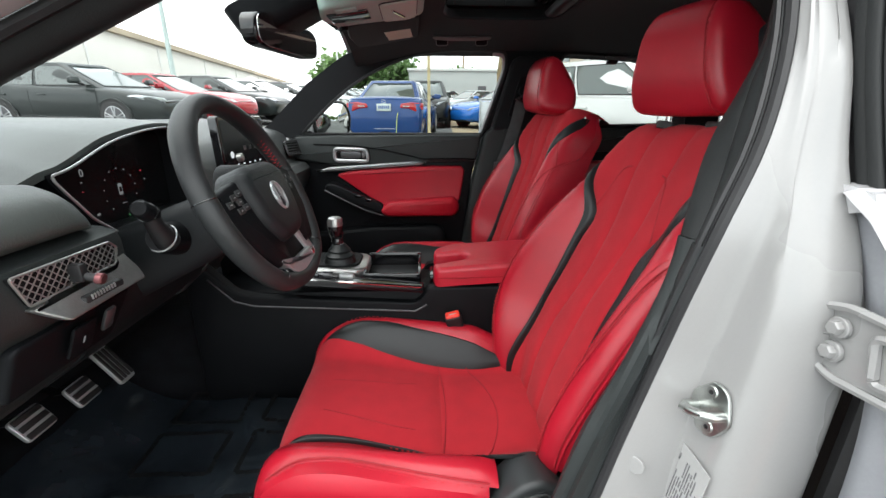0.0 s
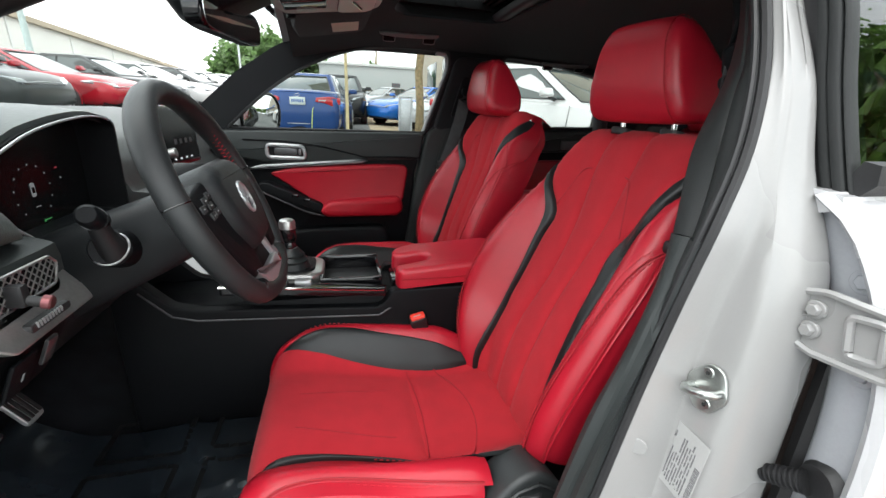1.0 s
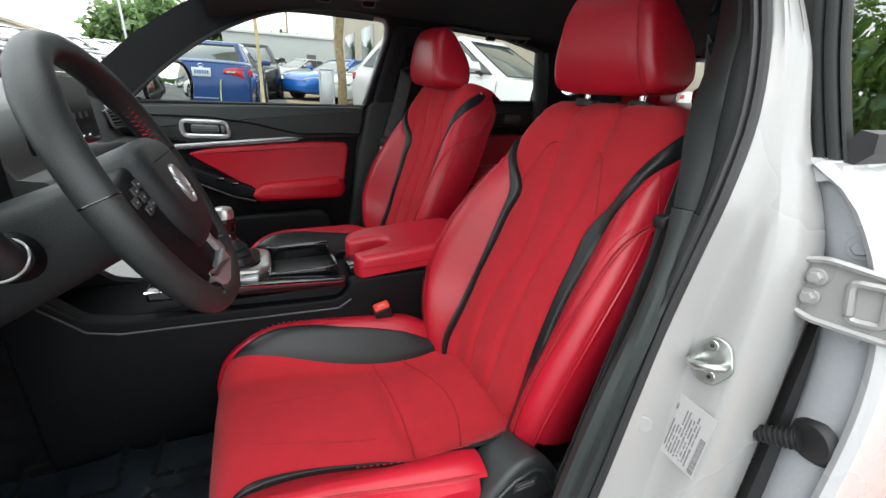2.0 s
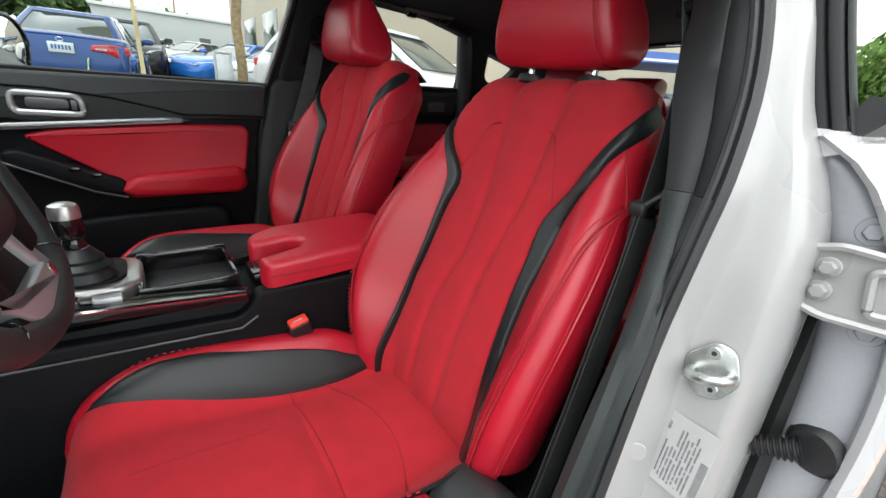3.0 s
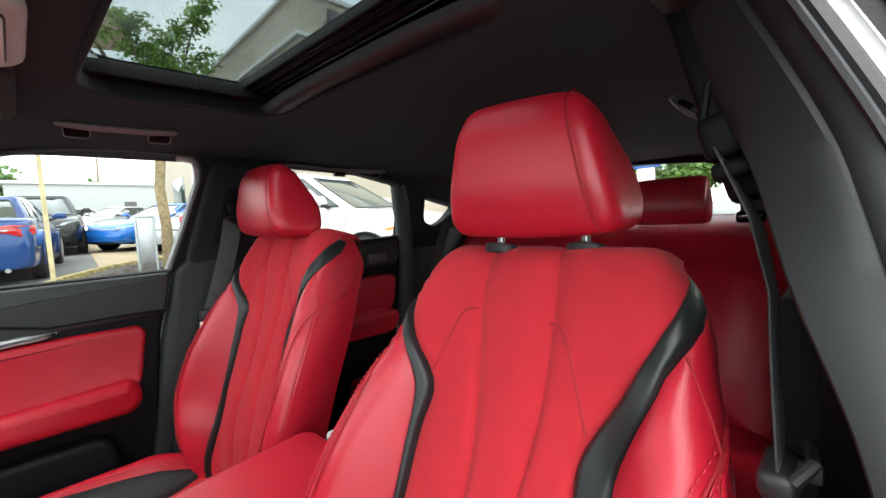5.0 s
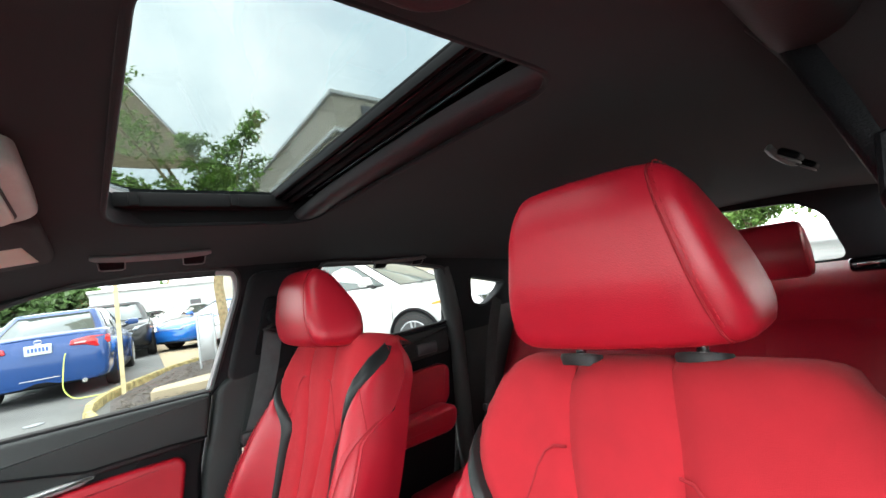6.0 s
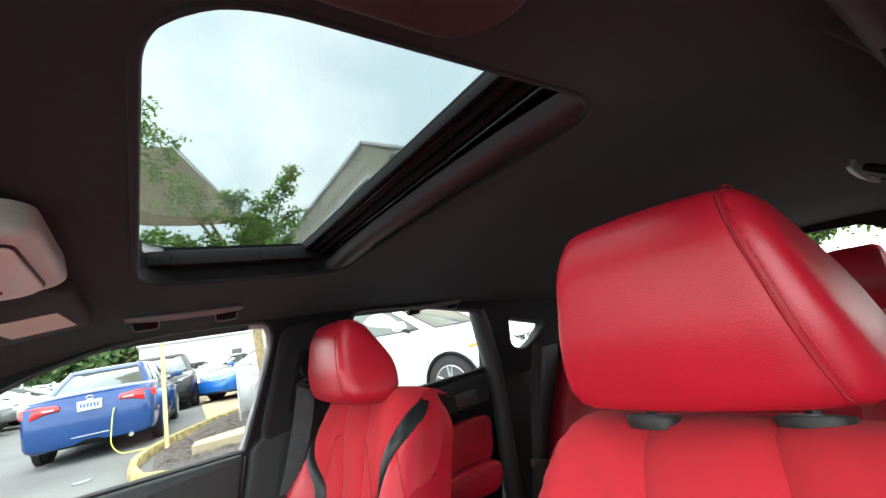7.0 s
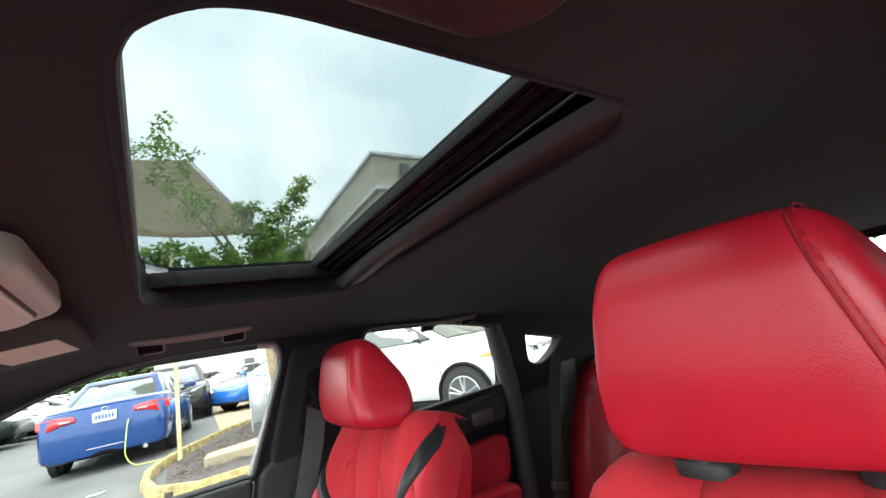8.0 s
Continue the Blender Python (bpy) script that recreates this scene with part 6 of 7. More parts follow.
for y0, y1, x0 in ((.0, .011, .366), (.013, .024, .364), (.026, .030, .368)):
    piece("window_frame", odw(loft([rounded([Vector((x0, F_Y(z) - y0, z)), Vector((x0 + .003, F_Y(z) - y1, z)), Vector((.386, F_Y(z) - y1, z)), Vector((.386, F_Y(z) - y0, z))], .003, 2) for z in lin(.962, 1.285, 18)])), M_GREYTRIM, od, "black window frame moulding")
piece("frame_backing", odw(loft([[Vector((.374, F_Y(z) - .024, z)), Vector((.41, F_Y(z) - .020, z)), Vector((.42, F_Y(z) + .06, z)), Vector((.370, F_Y(z) + .03, z))] for z in lin(.955, 1.285, 14)])), M_RUBBER, od, "black frame seal")
piece("belt_strip", odw(loft([[Vector((x, y, z)) for y, z in ((-.812, .962), (-.824, .975), (-.822, .995), (-.806, .998), (-.790, .965))] for x in (.372, .380, 1.02)])), M_RUBBER, od, "black belt strip")
# The dark tint stands in for what the pane mirrors at a grazing angle.
pane = piece("pane", odw(thick(grid(lambda x, z: Vector((x, F_Y(z) - .028, z)), [.384, .5, .7, 1.04], lin(.97, 1.28, 12)), Vector((0, .004, 0)))), glass("dark_mirror_glass", (0.26, 0.30, 0.285), 1.4), od, "glass darkened in place of its reflections")
pane.visible_shadow = False
for y, z in ((-.849, .881), (-.874, .787)):
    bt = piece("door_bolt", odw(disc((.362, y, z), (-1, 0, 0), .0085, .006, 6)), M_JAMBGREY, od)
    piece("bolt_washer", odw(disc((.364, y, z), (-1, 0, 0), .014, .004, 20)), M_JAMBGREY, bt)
    bt.children[0].parent = bt

hg = thing("hinge", (.335, -.85, .833), "white painted steel door hinge with two bolts", "hinge")
ho = rounded([Vector(p) for p in [(.036, .026), (.038, .016), (.026, .004), (.036, -.010), (.034, -.030), (.010, -.036), (-.056, -.032), (-.058, .030), (.012, .034)]], .006, 3)
piece("leaf", plate(ho, .005, lambda a, b, d: (d + .10 * max(0, -a), a, b), .0015), M_JAMB, hg)
piece("leaf_rim", tube([(.10 * max(0, -p.x) - .002, p.x, p.y) for p in ho], .0042, 6, True), M_JAMB, hg)
for b in (.012, -.012):
    bt = piece("bolt", disc((0, .017, b), (-1, 0, 0), .0100, .004, 20), M_JAMB, hg)
    piece("bolt_head", disc((-.004, .017, b), (-1, 0, 0), .0070, .006, 6), M_JAMB, bt)
pk = rounded([Vector(p) for p in [(-.012, .018), (-.020, -.022), (-.046, -.018), (-.040, .022)]], .006, 3)
piece("knuckle", tube([(-.002 + .10 * -p.x, p.x, p.y) for p in pk], .0042, 6, True), M_JAMB, hg, "pressed frame of the hinge")

ca = thing("door_check", (.352, -.868, .640), "black rubber door check gaiter in the door gap", "door check")
pts, rr_ = [], []
for k in range(33):
    pts.append((-.012 + k * .0003, .034 - k * .0012, -.018 + k * .00065))
    rr_.append(.0085 + (.0028 if k % 4 < 2 else 0) + .003 * k / 33)
piece("gaiter", tube(pts, rr_, 16), M_RUBBER, ca)
piece("gaiter_base", disc((.010, -.013, .004), (-1, .25, 0), .029, .010, 28, .024), M_RUBBER, ca, "round black gaiter base")

db = thing("seat_belt", (.34, -.63, .85), "black driver's seat belt with its tongue hanging", "seat belt")
piece("webbing", shift(belt([(.400, -.606, 1.10), (.374, -.634, 1.04), (.357, -.647, .985), (.346, -.650, .92), (.325, -.656, .855), (.308, -.658, .775), (.284, -.658, .68), (.262, -.658, .59), (.235, -.655, .46), (.22, -.65, .38)], .046, .0025, (1, 0, 0)), -db.location), M_WEB, db)
piece("webbing_return", shift(belt([(.318, -.664, .845), (.298, -.666, .76), (.268, -.666, .63), (.236, -.662, .46), (.22, -.656, .36)], .046, .0025, (1, -.03, 0)), -db.location), M_WEB, db)
tg = piece("tongue", shift(join(box(.298, .350, -.667, -.643, .846, .867, .007, 3), box(.305, .339, -.664, -.646, .816, .849, .005), tube([(.302, -.664, .863), (.312, -.674, .877), (.332, -.671, .879), (.348, -.660, .867)], .0045, 8)), -db.location), M_RUBBER, db, "black belt tongue")
piece("tongue_plate", shift(box(.318, .328, -.679, -.664, .858, .872, .003), -db.location), M_RUBBER, tg)
piece("adjuster_track", shift(turned(box(-.014, .014, -.018, .018, -.11, .10, .010, 3), Matrix.Translation((.408, -.598, 1.165)) @ Matrix.Rotation(radians(-16), 4, "X")), -db.location), M_PLASTIC, db, "black belt height track")
piece("ring", shift(turned(join(box(-.018, .016, -.021, .021, -.014, .028, .009, 3), box(-.026, .0, -.018, .018, -.034, -.016, .007, 3), tube([(-.004, -.016, .024), (-.004, -.004, .058), (-.004, .003, .058), (-.004, .016, .024)], .004, 8)), Matrix.Translation((.398, -.612, 1.112)) @ Matrix.Rotation(radians(-14), 4, "X")), -db.location), M_PLASTIC, db, "black belt guide")
piece("anchor", shift(box(.17, .23, -.675, -.635, .30, .37, .010), -db.location), M_PLASTIC, db)

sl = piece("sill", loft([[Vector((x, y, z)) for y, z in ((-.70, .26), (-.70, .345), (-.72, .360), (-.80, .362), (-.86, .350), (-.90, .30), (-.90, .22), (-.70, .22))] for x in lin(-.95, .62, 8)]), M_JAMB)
tagged(sl, "white painted door sill", "sill", kind="structure")
piece("sill_trim", loft([[Vector((x, y, z)) for y, z in ((-.69, .26), (-.69, .352), (-.70, .366), (-.755, .368), (-.76, .360), (-.70, .26))] for x in lin(-.94, .60, 8)]), M_PLASTIC, sl, "black sill trim")

# ceiling grille beside the sunroof
cg = thing("ceiling_grille", (.100, -.463, 1.300), "dark perforated plastic grille in the headliner", "grille")
cg_o = rounded([Vector(p) for p in [(-.135, -.042), (-.135, .040), (.085, .040), (.112, .018), (.115, -.042)]], .018, 5)
piece("housing", plate(cg_o, .022, lambda a, b, d: (a, b, -.006 + d - .10 * b), .006, 4), M_HANDLE, cg)
dots = []
for i in range(28):
    for k in range(9):
        a, b = -.120 + i * .0064, -.030 + k * .0064
        dots.append(disc((a, b, -.0058 - .10 * b), (0, 0, -1), .0024, .0006, 8))
tagged(piece("perforation", join(*dots), M_RUBBER, cg), kind="stuff")
piece("screw_cover", disc((.078, -.002, -.0056), (0, 0, -1), .014, .001, 24), M_HANDLE, cg)

# passenger side rear belt and the padded column beside the rear seat
rbelt = thing("seat_belt", (1.1, .55, .8), "black rear seat belt hanging beside the bench", "seat belt")
piece("webbing", shift(belt([(1.225, .560, 1.045), (1.165, .548, .95), (1.10, .535, .80), (1.05, .525, .66), (1.02, .52, .52)], .050, .0025, (.9, .0, -.4)), -rbelt.location), M_WEB, rbelt)
piece("clip", shift(turned(box(-.034, .034, -.010, .010, -.012, .012, .005, 3), Matrix.Translation((1.055, .522, .665)) @ Matrix.Rotation(radians(20), 4, "Y")), -rbelt.location), M_DARKSATIN, rbelt, "grey belt tongue")
for y in (.672, -.640):
    # One kind of column; the passenger one is coloured lighter for the light there.
    wcol = piece("wall_rear_column", loft([rounded([Vector((1.10 + .23 * v - .02, y - .045, .45 + .60 * v)), Vector((1.10 + .23 * v + .10, y - .045, .45 + .60 * v)), Vector((1.10 + .23 * v + .10, y + .05, .45 + .60 * v)), Vector((1.10 + .23 * v - .02, y + .05, .45 + .60 * v))], .018, 3) for v in lin(0, 1, 12)]), M_DASH if y > 0 else M_BLACKHIDE)
    tagged(wcol, "black padded column beside the rear backrest", "side pad", kind="structure")
wm = piece("wall_rear_moulding", tube([(1.00, .640, .30), (1.015, .640, .60), (1.04, .638, .90), (1.03, .625, 1.00), (1.00, .60, 1.12), (.98, .585, 1.20)], [.035, .034, .032, .034, .034, .03], 12, False, 1.0, (1, 0, 0)), M_DASH)
tagged(wm, "black rear pillar moulding on the passenger side", "pillar trim", kind="structure")


# ---- outdoors: the lot slopes up a little towards the buildings ----
SLOPE = math.atan(.042)
OUT = Matrix.Rotation(SLOPE, 4, "X")
M_ASPHALT = mat("grey_asphalt", (0.115, 0.117, 0.115), 0.9, var=0.22, scale=.6, bump=0.6, bump_scale=60)
M_CONCRETE = mat("tan_concrete", (0.33, 0.26, 0.17), 0.9, var=0.12, scale=1.2, bump=0.4, bump_scale=80)
M_SLAB = mat("pale_concrete", (0.30, 0.25, 0.17), 0.9, var=0.12, scale=2, bump=0.4, bump_scale=80)
M_YELLOW = mat("worn_yellow_kerb_paint", (0.30, 0.24, 0.10), 0.85, var=0.5, scale=9, bump=0.5, bump_scale=90)
M_MULCH = mat("dark_mulch", (0.065, 0.055, 0.05), 0.95, var=0.6, scale=30, bump=1.0, bump_scale=50)
M_BRICK = mat("red_paver", (0.36, 0.20, 0.15), 0.85, var=0.2, scale=9, bump=0.5, bump_scale=120)
M_BARK = mat("pale_bark", (0.26, 0.20, 0.11), 0.9, var=0.3, scale=14, bump=1.0, bump_scale=60)
M_STAKE = mat("weathered_timber", (0.50, 0.42, 0.24), 0.85, var=0.2, scale=6, bump=0.4, bump_scale=80)
M_LEAFYOUNG = leaf_mat("young_leaf_green", (0.30, 0.44, 0.12))
M_LEAF = leaf_mat("green_leaves", (0.17, 0.30, 0.07), 0.5)
M_LEAFDARK = leaf_mat("dark_green_leaves", (0.15, 0.25, 0.09), 0.5)
M_WALLWHITE = mat("white_painted_wall", (0.70, 0.68, 0.63), 0.8, var=0.06, scale=.2)
M_TANROOF = mat("tan_roof_edge", (0.40, 0.33, 0.24), 0.8, var=0.15, scale=.3)
M_GREYWALL = mat("pale_grey_wall", (0.45, 0.47, 0.46), 0.8, var=0.05, scale=.1)
M_BEIGEWALL = mat("beige_stucco", (0.46, 0.41, 0.33), 0.85, var=0.06, scale=.4, bump=0.3, bump_scale=20)
M_TRIMWHITE = mat("white_parapet_trim", (0.68, 0.68, 0.66), 0.7, var=0.05, scale=.5)
M_STEEL = mat("galvanised_steel", (0.45, 0.47, 0.48), 0.4, metal=0.8, var=0.1)
M_TYRE = mat("tyre_rubber", (0.02, 0.02, 0.02), 0.8, var=0.2)
M_ALLOY = mat("alloy_wheel", (0.42, 0.43, 0.44), 0.3, metal=0.9, var=0.1)
M_CARGLASS = mat("car_window_glass", (0.035, 0.055, 0.052), 0.05, var=0.1, spec=0.8, coat=0.5)
M_TAIL = mat("red_tail_lens", (0.45, 0.008, 0.012), 0.12, var=0.1, coat=0.8)
M_LAMP = mat("clear_lamp_lens", (0.55, 0.58, 0.60), 0.08, metal=0.4, var=0.2)
M_AMBER = mat("amber_lens", (0.80, 0.32, 0.05), 0.15, var=0.1, coat=0.6)
M_PLATE = mat("number_plate", (0.60, 0.66, 0.62), 0.5, var=0.05)
M_SIGN = mat("blue_sign_panel", (0.05, 0.12, 0.36), 0.5, var=0.08)
M_HOSE = mat("yellow_green_hose", (0.45, 0.55, 0.12), 0.5, var=0.1)


def paint(name, c, rough=0.22, coat=0.6):
    return mat(name, c, rough, var=0.03, scale=2, coat=coat, metal=0.15, spec=0.35)


PAINTS = {"blue": paint("deep_blue_paint", (0.012, 0.052, 0.19)), "white": paint("white_paint", (0.62, 0.62, 0.61)), "black": paint("black_paint", (0.008, 0.009, 0.010), 0.3, 0.3),
          "dark": paint("dark_grey_green_paint", (0.008, 0.013, 0.012), 0.3, 0.25), "red": paint("red_paint", (0.30, 0.008, 0.016), 0.25, 0.35), "silver": paint("silver_paint", (0.42, 0.44, 0.45)), "sky": paint("bright_blue_paint", (0.012, 0.13, 0.48))}

def lot_rise(x):
    """The lot climbs gently towards the row of cars ahead."""
    return .30 * max(0.0, min(1.0, (-3 - x) / 5))


gs = [-900, -200, -60, -20, -8, -3, 0, 3, 8, 20, 60, 200, 900]
gr = piece("ground", thick(grid(lambda x, y: OUT @ Vector((x, y, -.004 + lot_rise(x))), gs, gs), Vector((0, 0, -.2))), M_ASPHALT)
tagged(gr, "grey asphalt parking lot", "ground", kind="structure")


def outm(x, y, heading_x, heading_y):
    """A pose on the lot with the local x axis along the heading."""
    a = math.atan2(heading_y, heading_x)
    return OUT @ Matrix.Translation((x, y, lot_rise(x))) @ Matrix.Rotation(a, 4, "Z")


def slab(outline, z0, z1, r=.01):
    return plate([Vector(p) for p in outline], z1 - z0, lambda a, b, d: OUT @ Vector((a, b, z1 - d)), r)


# ---- vehicles ----
SEDAN = dict(L=4.64, W=.885, H=1.44, body=[(-2.33, .70, .36, .66), (-2.315, .79, .28, .80), (-2.26, .835, .25, .97), (-2.12, .855, .23, 1.035), (-1.85, .87, .21, 1.045), (-1.35, .88, .20, 1.01), (-.4, .885, .19, .955), (.6, .885, .19, .92), (1.0, .88, .19, .91), (1.55, .865, .20, .865), (1.98, .825, .22, .79), (2.2, .75, .24, .68), (2.30, .62, .27, .54)],
             g0=(-1.90, 1.15, .765, .955), g1=(-1.02, .12, .575, 1.39), wheels=(1.38, -1.32), r=.325)
SUV = dict(L=4.75, W=.95, H=1.66, body=[(-2.36, .72, .40, .80), (-2.32, .84, .32, 1.02), (-2.1, .91, .28, 1.09), (-1.3, .945, .26, 1.10), (-.4, .95, .25, 1.085), (.7, .95, .25, 1.065), (1.05, .945, .25, 1.06), (1.6, .93, .26, 1.02), (2.02, .885, .28, .95), (2.24, .80, .30, .83), (2.35, .64, .36, .62)],
           g0=(-2.22, 1.22, .845, 1.085), g1=(-1.72, .25, .65, 1.59), wheels=(1.42, -1.33), r=.335)
COUPE = dict(SEDAN, H=1.38, body=[(-2.28, .62, .38, .70), (-2.2, .80, .28, .96), (-1.9, .88, .22, 1.02), (-1.3, .91, .20, 1.0), (-.4, .90, .19, .93), (.6, .90, .19, .90), (1.0, .90, .19, .90), (1.6, .89, .21, .86), (2.05, .84, .22, .78), (2.28, .72, .26, .66), (2.36, .58, .32, .52)], g0=(-1.75, .98, .76, .92), g1=(-.85, -.02, .56, 1.33))


def side_ring(x, w, zb, zs):
    """One slice of a car's lower body: rocker, flank with a crease, shoulder and a low crown."""
    h = zs - zb
    half = [(0, zb), (w * .80, zb), (w * .93, zb + .04), (w * .975, zb + h * .16), (w * .985, zb + h * .36), (w, zb + h * .60), (w * .992, zb + h * .70), (w * .985, zb + h * .80), (w * .955, zs - .035), (w * .90, zs), (w * .5, zs + .022), (0, zs + .030)]
    return [Vector((x, y, z)) for y, z in half] + [Vector((x, -y, z)) for y, z in half[-2:0:-1]]


def box_ring(x0, x1, w, z, r):
    o = rounded([Vector(p) for p in [(x0, -w), (x0, w), (x1, w), (x1, -w)]], r, 5)
    return [Vector((p.x, p.y, z)) for p in o]


def build_car(m, spec, colour, label, group="parked cars", category="car"):
    """A parked vehicle: body, roof with pillars, panes, wheels, lamps, mirrors, plate."""
    c = thing("parked_car", (0, 0, 0), label, category, group)
    p = PAINTS[colour]
    suv = spec is SUV
    bodies = [side_ring(*s) for s in spec["body"]]
    dense = []
    for a, b in zip(bodies, bodies[1:]):
        dense += [a, [u.lerp(v, .5) for u, v in zip(a, b)]]
    body = piece("body", loft(dense + [bodies[-1]]), p, c)
    a0, a1, aw, az = spec["g0"]
    b0, b1, bw_, bz = spec["g1"]
    W, H_, r = spec["W"], spec["H"], spec["r"]

    def bulge(t):
        return t - .12 * math.sin(t * math.pi)

    rings = [box_ring(a0 + (b0 - a0) * t, a1 + (b1 - a1) * t, aw + (bw_ - aw) * bulge(t), az - .05 + (bz - az + .05) * t, .10) for t in lin(0, 1, 8)]
    rings += [box_ring(b0 + .02, b1 - .03, bw_ - .015, bz + (H_ - bz) * .55, .12), box_ring(b0 + .14, b1 - .16, bw_ - .12, H_ - .008, .15), box_ring(b0 + .40, b1 - .40, bw_ - .32, H_, .1)]
    roof_ = piece("roof", loft(rings), p, c)

    def flank(sg):
        def f(s, t, d):
            return (a0 + (a1 - a0) * s + (b0 + (b1 - b0) * s - a0 - (a1 - a0) * s) * t, sg * (aw + (bw_ - aw) * bulge(t) + .008 - d), az - .05 + (bz - az + .05) * t)
        return f

    def screen(x0, x1, out):
        def f(s, t, d):
            return (x0 + (x1 - x0) * t + out * (.010 - d), s * (aw + (bw_ - aw) * bulge(t)), az - .05 + (bz - az + .05) * t + .004)
        return f

    def glaze(outline, place, name):
        o = []
        for i in range(len(outline)):
            a, b = Vector(outline[i]), Vector(outline[(i + 1) % len(outline)])
            o += [a.lerp(b, k / 5) for k in range(5)]
        pane_ = piece(name, plate(o, .012, place), M_CARGLASS, roof_, "dark car glass")
        piece("rubber", tube([place(q.x, q.y, .004) for q in o], .010, 5, True), M_RUBBER, pane_)

    glaze([(-.84, .10), (-.82, .95), (.82, .95), (.84, .10)], screen(a1, b1, 1), "windscreen")
    glaze([(-.84, .16), (-.80, .93), (.80, .93), (.84, .16)], screen(a0, b0, -1), "rear_window")
    mid_s = .50 if suv else .47
    for sg in (1, -1):
        glaze([(mid_s + .015, .14), (mid_s - .005, .93), (.945, .93), (.955, .14)], flank(sg), "side_window")
        glaze([(.24 if suv else .13, .14), (.22 if suv else .15, .93), (mid_s - .03, .93), (mid_s - .012, .14)], flank(sg), "side_window")
        if suv:
            glaze([(.05, .16), (.10, .88), (.19, .92), (.205, .14)], flank(sg), "side_window")
        xa = a0 + (a1 - a0) * .86
        cap = piece("mirror", loft([rounded([Vector((xa + dx * k, sg * (W - .05 + dy), az + .10 + dz * k)) for dx, dz in ((-.05, -.06), (-.05, .07), (.05, .08), (.10, -.03))], .025, 3) for dy, k in ((0, .35), (.05, .5), (.07, 1.0), (.20, 1.0), (.245, .75), (.255, .3))]), p, c, "door mirror")
        piece("mirror_foot", tube([(xa + .02, sg * (W - .10), az + .02), (xa + .01, sg * (W + .02), az + .06)], .03, 8), M_RUBBER, cap)
        for s in (mid_s - .02, .97):
            xm = a0 + (a1 - a0) * s
            piece("door_line", tube([(xm - .03, sg * (W * .983), .36), (xm - .03, sg * (W + .0015), .66), (xm - .02, sg * (W * .975), az - .05)], .004, 4), M_RUBBER, body)
        for s in (mid_s + .04, .20):
            xm = a0 + (a1 - a0) * s
            piece("door_handle", box(xm, xm + .20, sg * (W * .992) - .018, sg * (W * .992) + .018, az - .19, az - .155, .010), p, body)
        piece("sill", box(spec["wheels"][1] + .38, spec["wheels"][0] - .38, sg * W * .96 - .03, sg * W * .96 + .03, .18, .27, .02), M_PLASTIC, c, "black sill")
    for wx in spec["wheels"]:
        for sg in (1, -1):
            y0 = sg * (W + .014)
            # Dark disc on the flank: the wheel arch's shade, with no hollow behind it.
            piece("wheel_well", disc((wx, sg * (W - .10), r + .015), (0, sg, 0), r + .055, .106, 28), M_TYRE, c, "dark disc for the shade inside the wheel arch")
            wheel = piece("wheel", loft([[Vector((wx + rr * math.cos(k * math.pi / 14), y0 - sg * dd_, r + rr * math.sin(k * math.pi / 14))) for k in range(28)] for rr, dd_ in ((r * .70, .0), (r * .80, -.012), (r * .95, .0), (r, .03), (r, .19), (r * .9, .21))]), M_TYRE, c, "black tyre")
            piece("rim", loft([[Vector((wx + rr * math.cos(k * math.pi / 14), y0 - sg * dd_, r + rr * math.sin(k * math.pi / 14))) for k in range(28)] for rr, dd_ in ((r * .74, -.010), (r * .70, -.004), (r * .66, .05), (r * .1, .055))]), M_DARKSATIN, wheel, "wheel rim")
            piece("rim_lip", tube([(wx + r * .71 * math.cos(k * math.pi / 14), y0 + sg * .008, r + r * .71 * math.sin(k * math.pi / 14)) for k in range(28)], .010, 5, True), M_ALLOY, wheel)
            for k in range(10):
                a = (k // 2) * 2 * math.pi / 5 + (.16 if k % 2 else -.16) + .3
                piece("spoke", tube([(wx + r * .10 * math.cos(a), y0, r + r * .10 * math.sin(a)), (wx + r * .69 * math.cos(a), y0 + sg * .002, r + r * .69 * math.sin(a))], [.022, .018], 6), M_ALLOY, wheel)
            arch = [(wx + (r + .050) * math.cos(a), sg * (W - .002), max(.2, r + .01 + (r + .050) * math.sin(a))) for a in lin(-.25, math.pi + .25, 22)]
            piece("wheel_arch", tube(arch, .030 if suv else .014, 6), M_PLASTIC if suv else p, c, "wheel arch edge")
    bx = spec["body"]
    xr, xf = bx[0][0], bx[-1][0]
    zl = bx[2][3] + (.0 if suv else .03)
    zf = bx[-2][3]
    for sg in (1, -1):
        o = rounded([Vector(q) for q in [(sg * .36, zl - .165), (sg * .38, zl - .085), (sg * .60, zl - .055), (sg * .86, zl - .075), (sg * .87, zl - .20), (sg * .70, zl - .245), (sg * .56, zl - .185)]], .02, 3)
        tl = piece("tail_lamp", plate(o, .14, lambda a, b, d: (xr - .015 + d + 1.0 * max(0, abs(a) - .62) ** 1.6 + .25 * max(0, b - zl + .12), a, b), .012), M_TAIL, c, "red tail lamp")
        piece("reverse_lamp", plate(rounded([Vector(q) for q in [(sg * .42, zl - .150), (sg * .43, zl - .125), (sg * .58, zl - .125), (sg * .56, zl - .150)]], .006, 2), .02, lambda a, b, d: (xr - .019 + d, a, b)), M_LAMP, tl, "clear reverse lamp")
        o = rounded([Vector(q) for q in [(sg * .44, zf - .03), (sg * .52, zf + .045), (sg * .84, zf + .105), (sg * .90, zf + .07), (sg * .74, zf - .02)]], .015, 3)
        hl = piece("headlamp", plate(o, .14, lambda a, b, d: (xf + .03 - d - 1.25 * max(0, abs(a) - .38) ** 1.6, a, b), .012), M_LAMP, c, "clear headlamp")
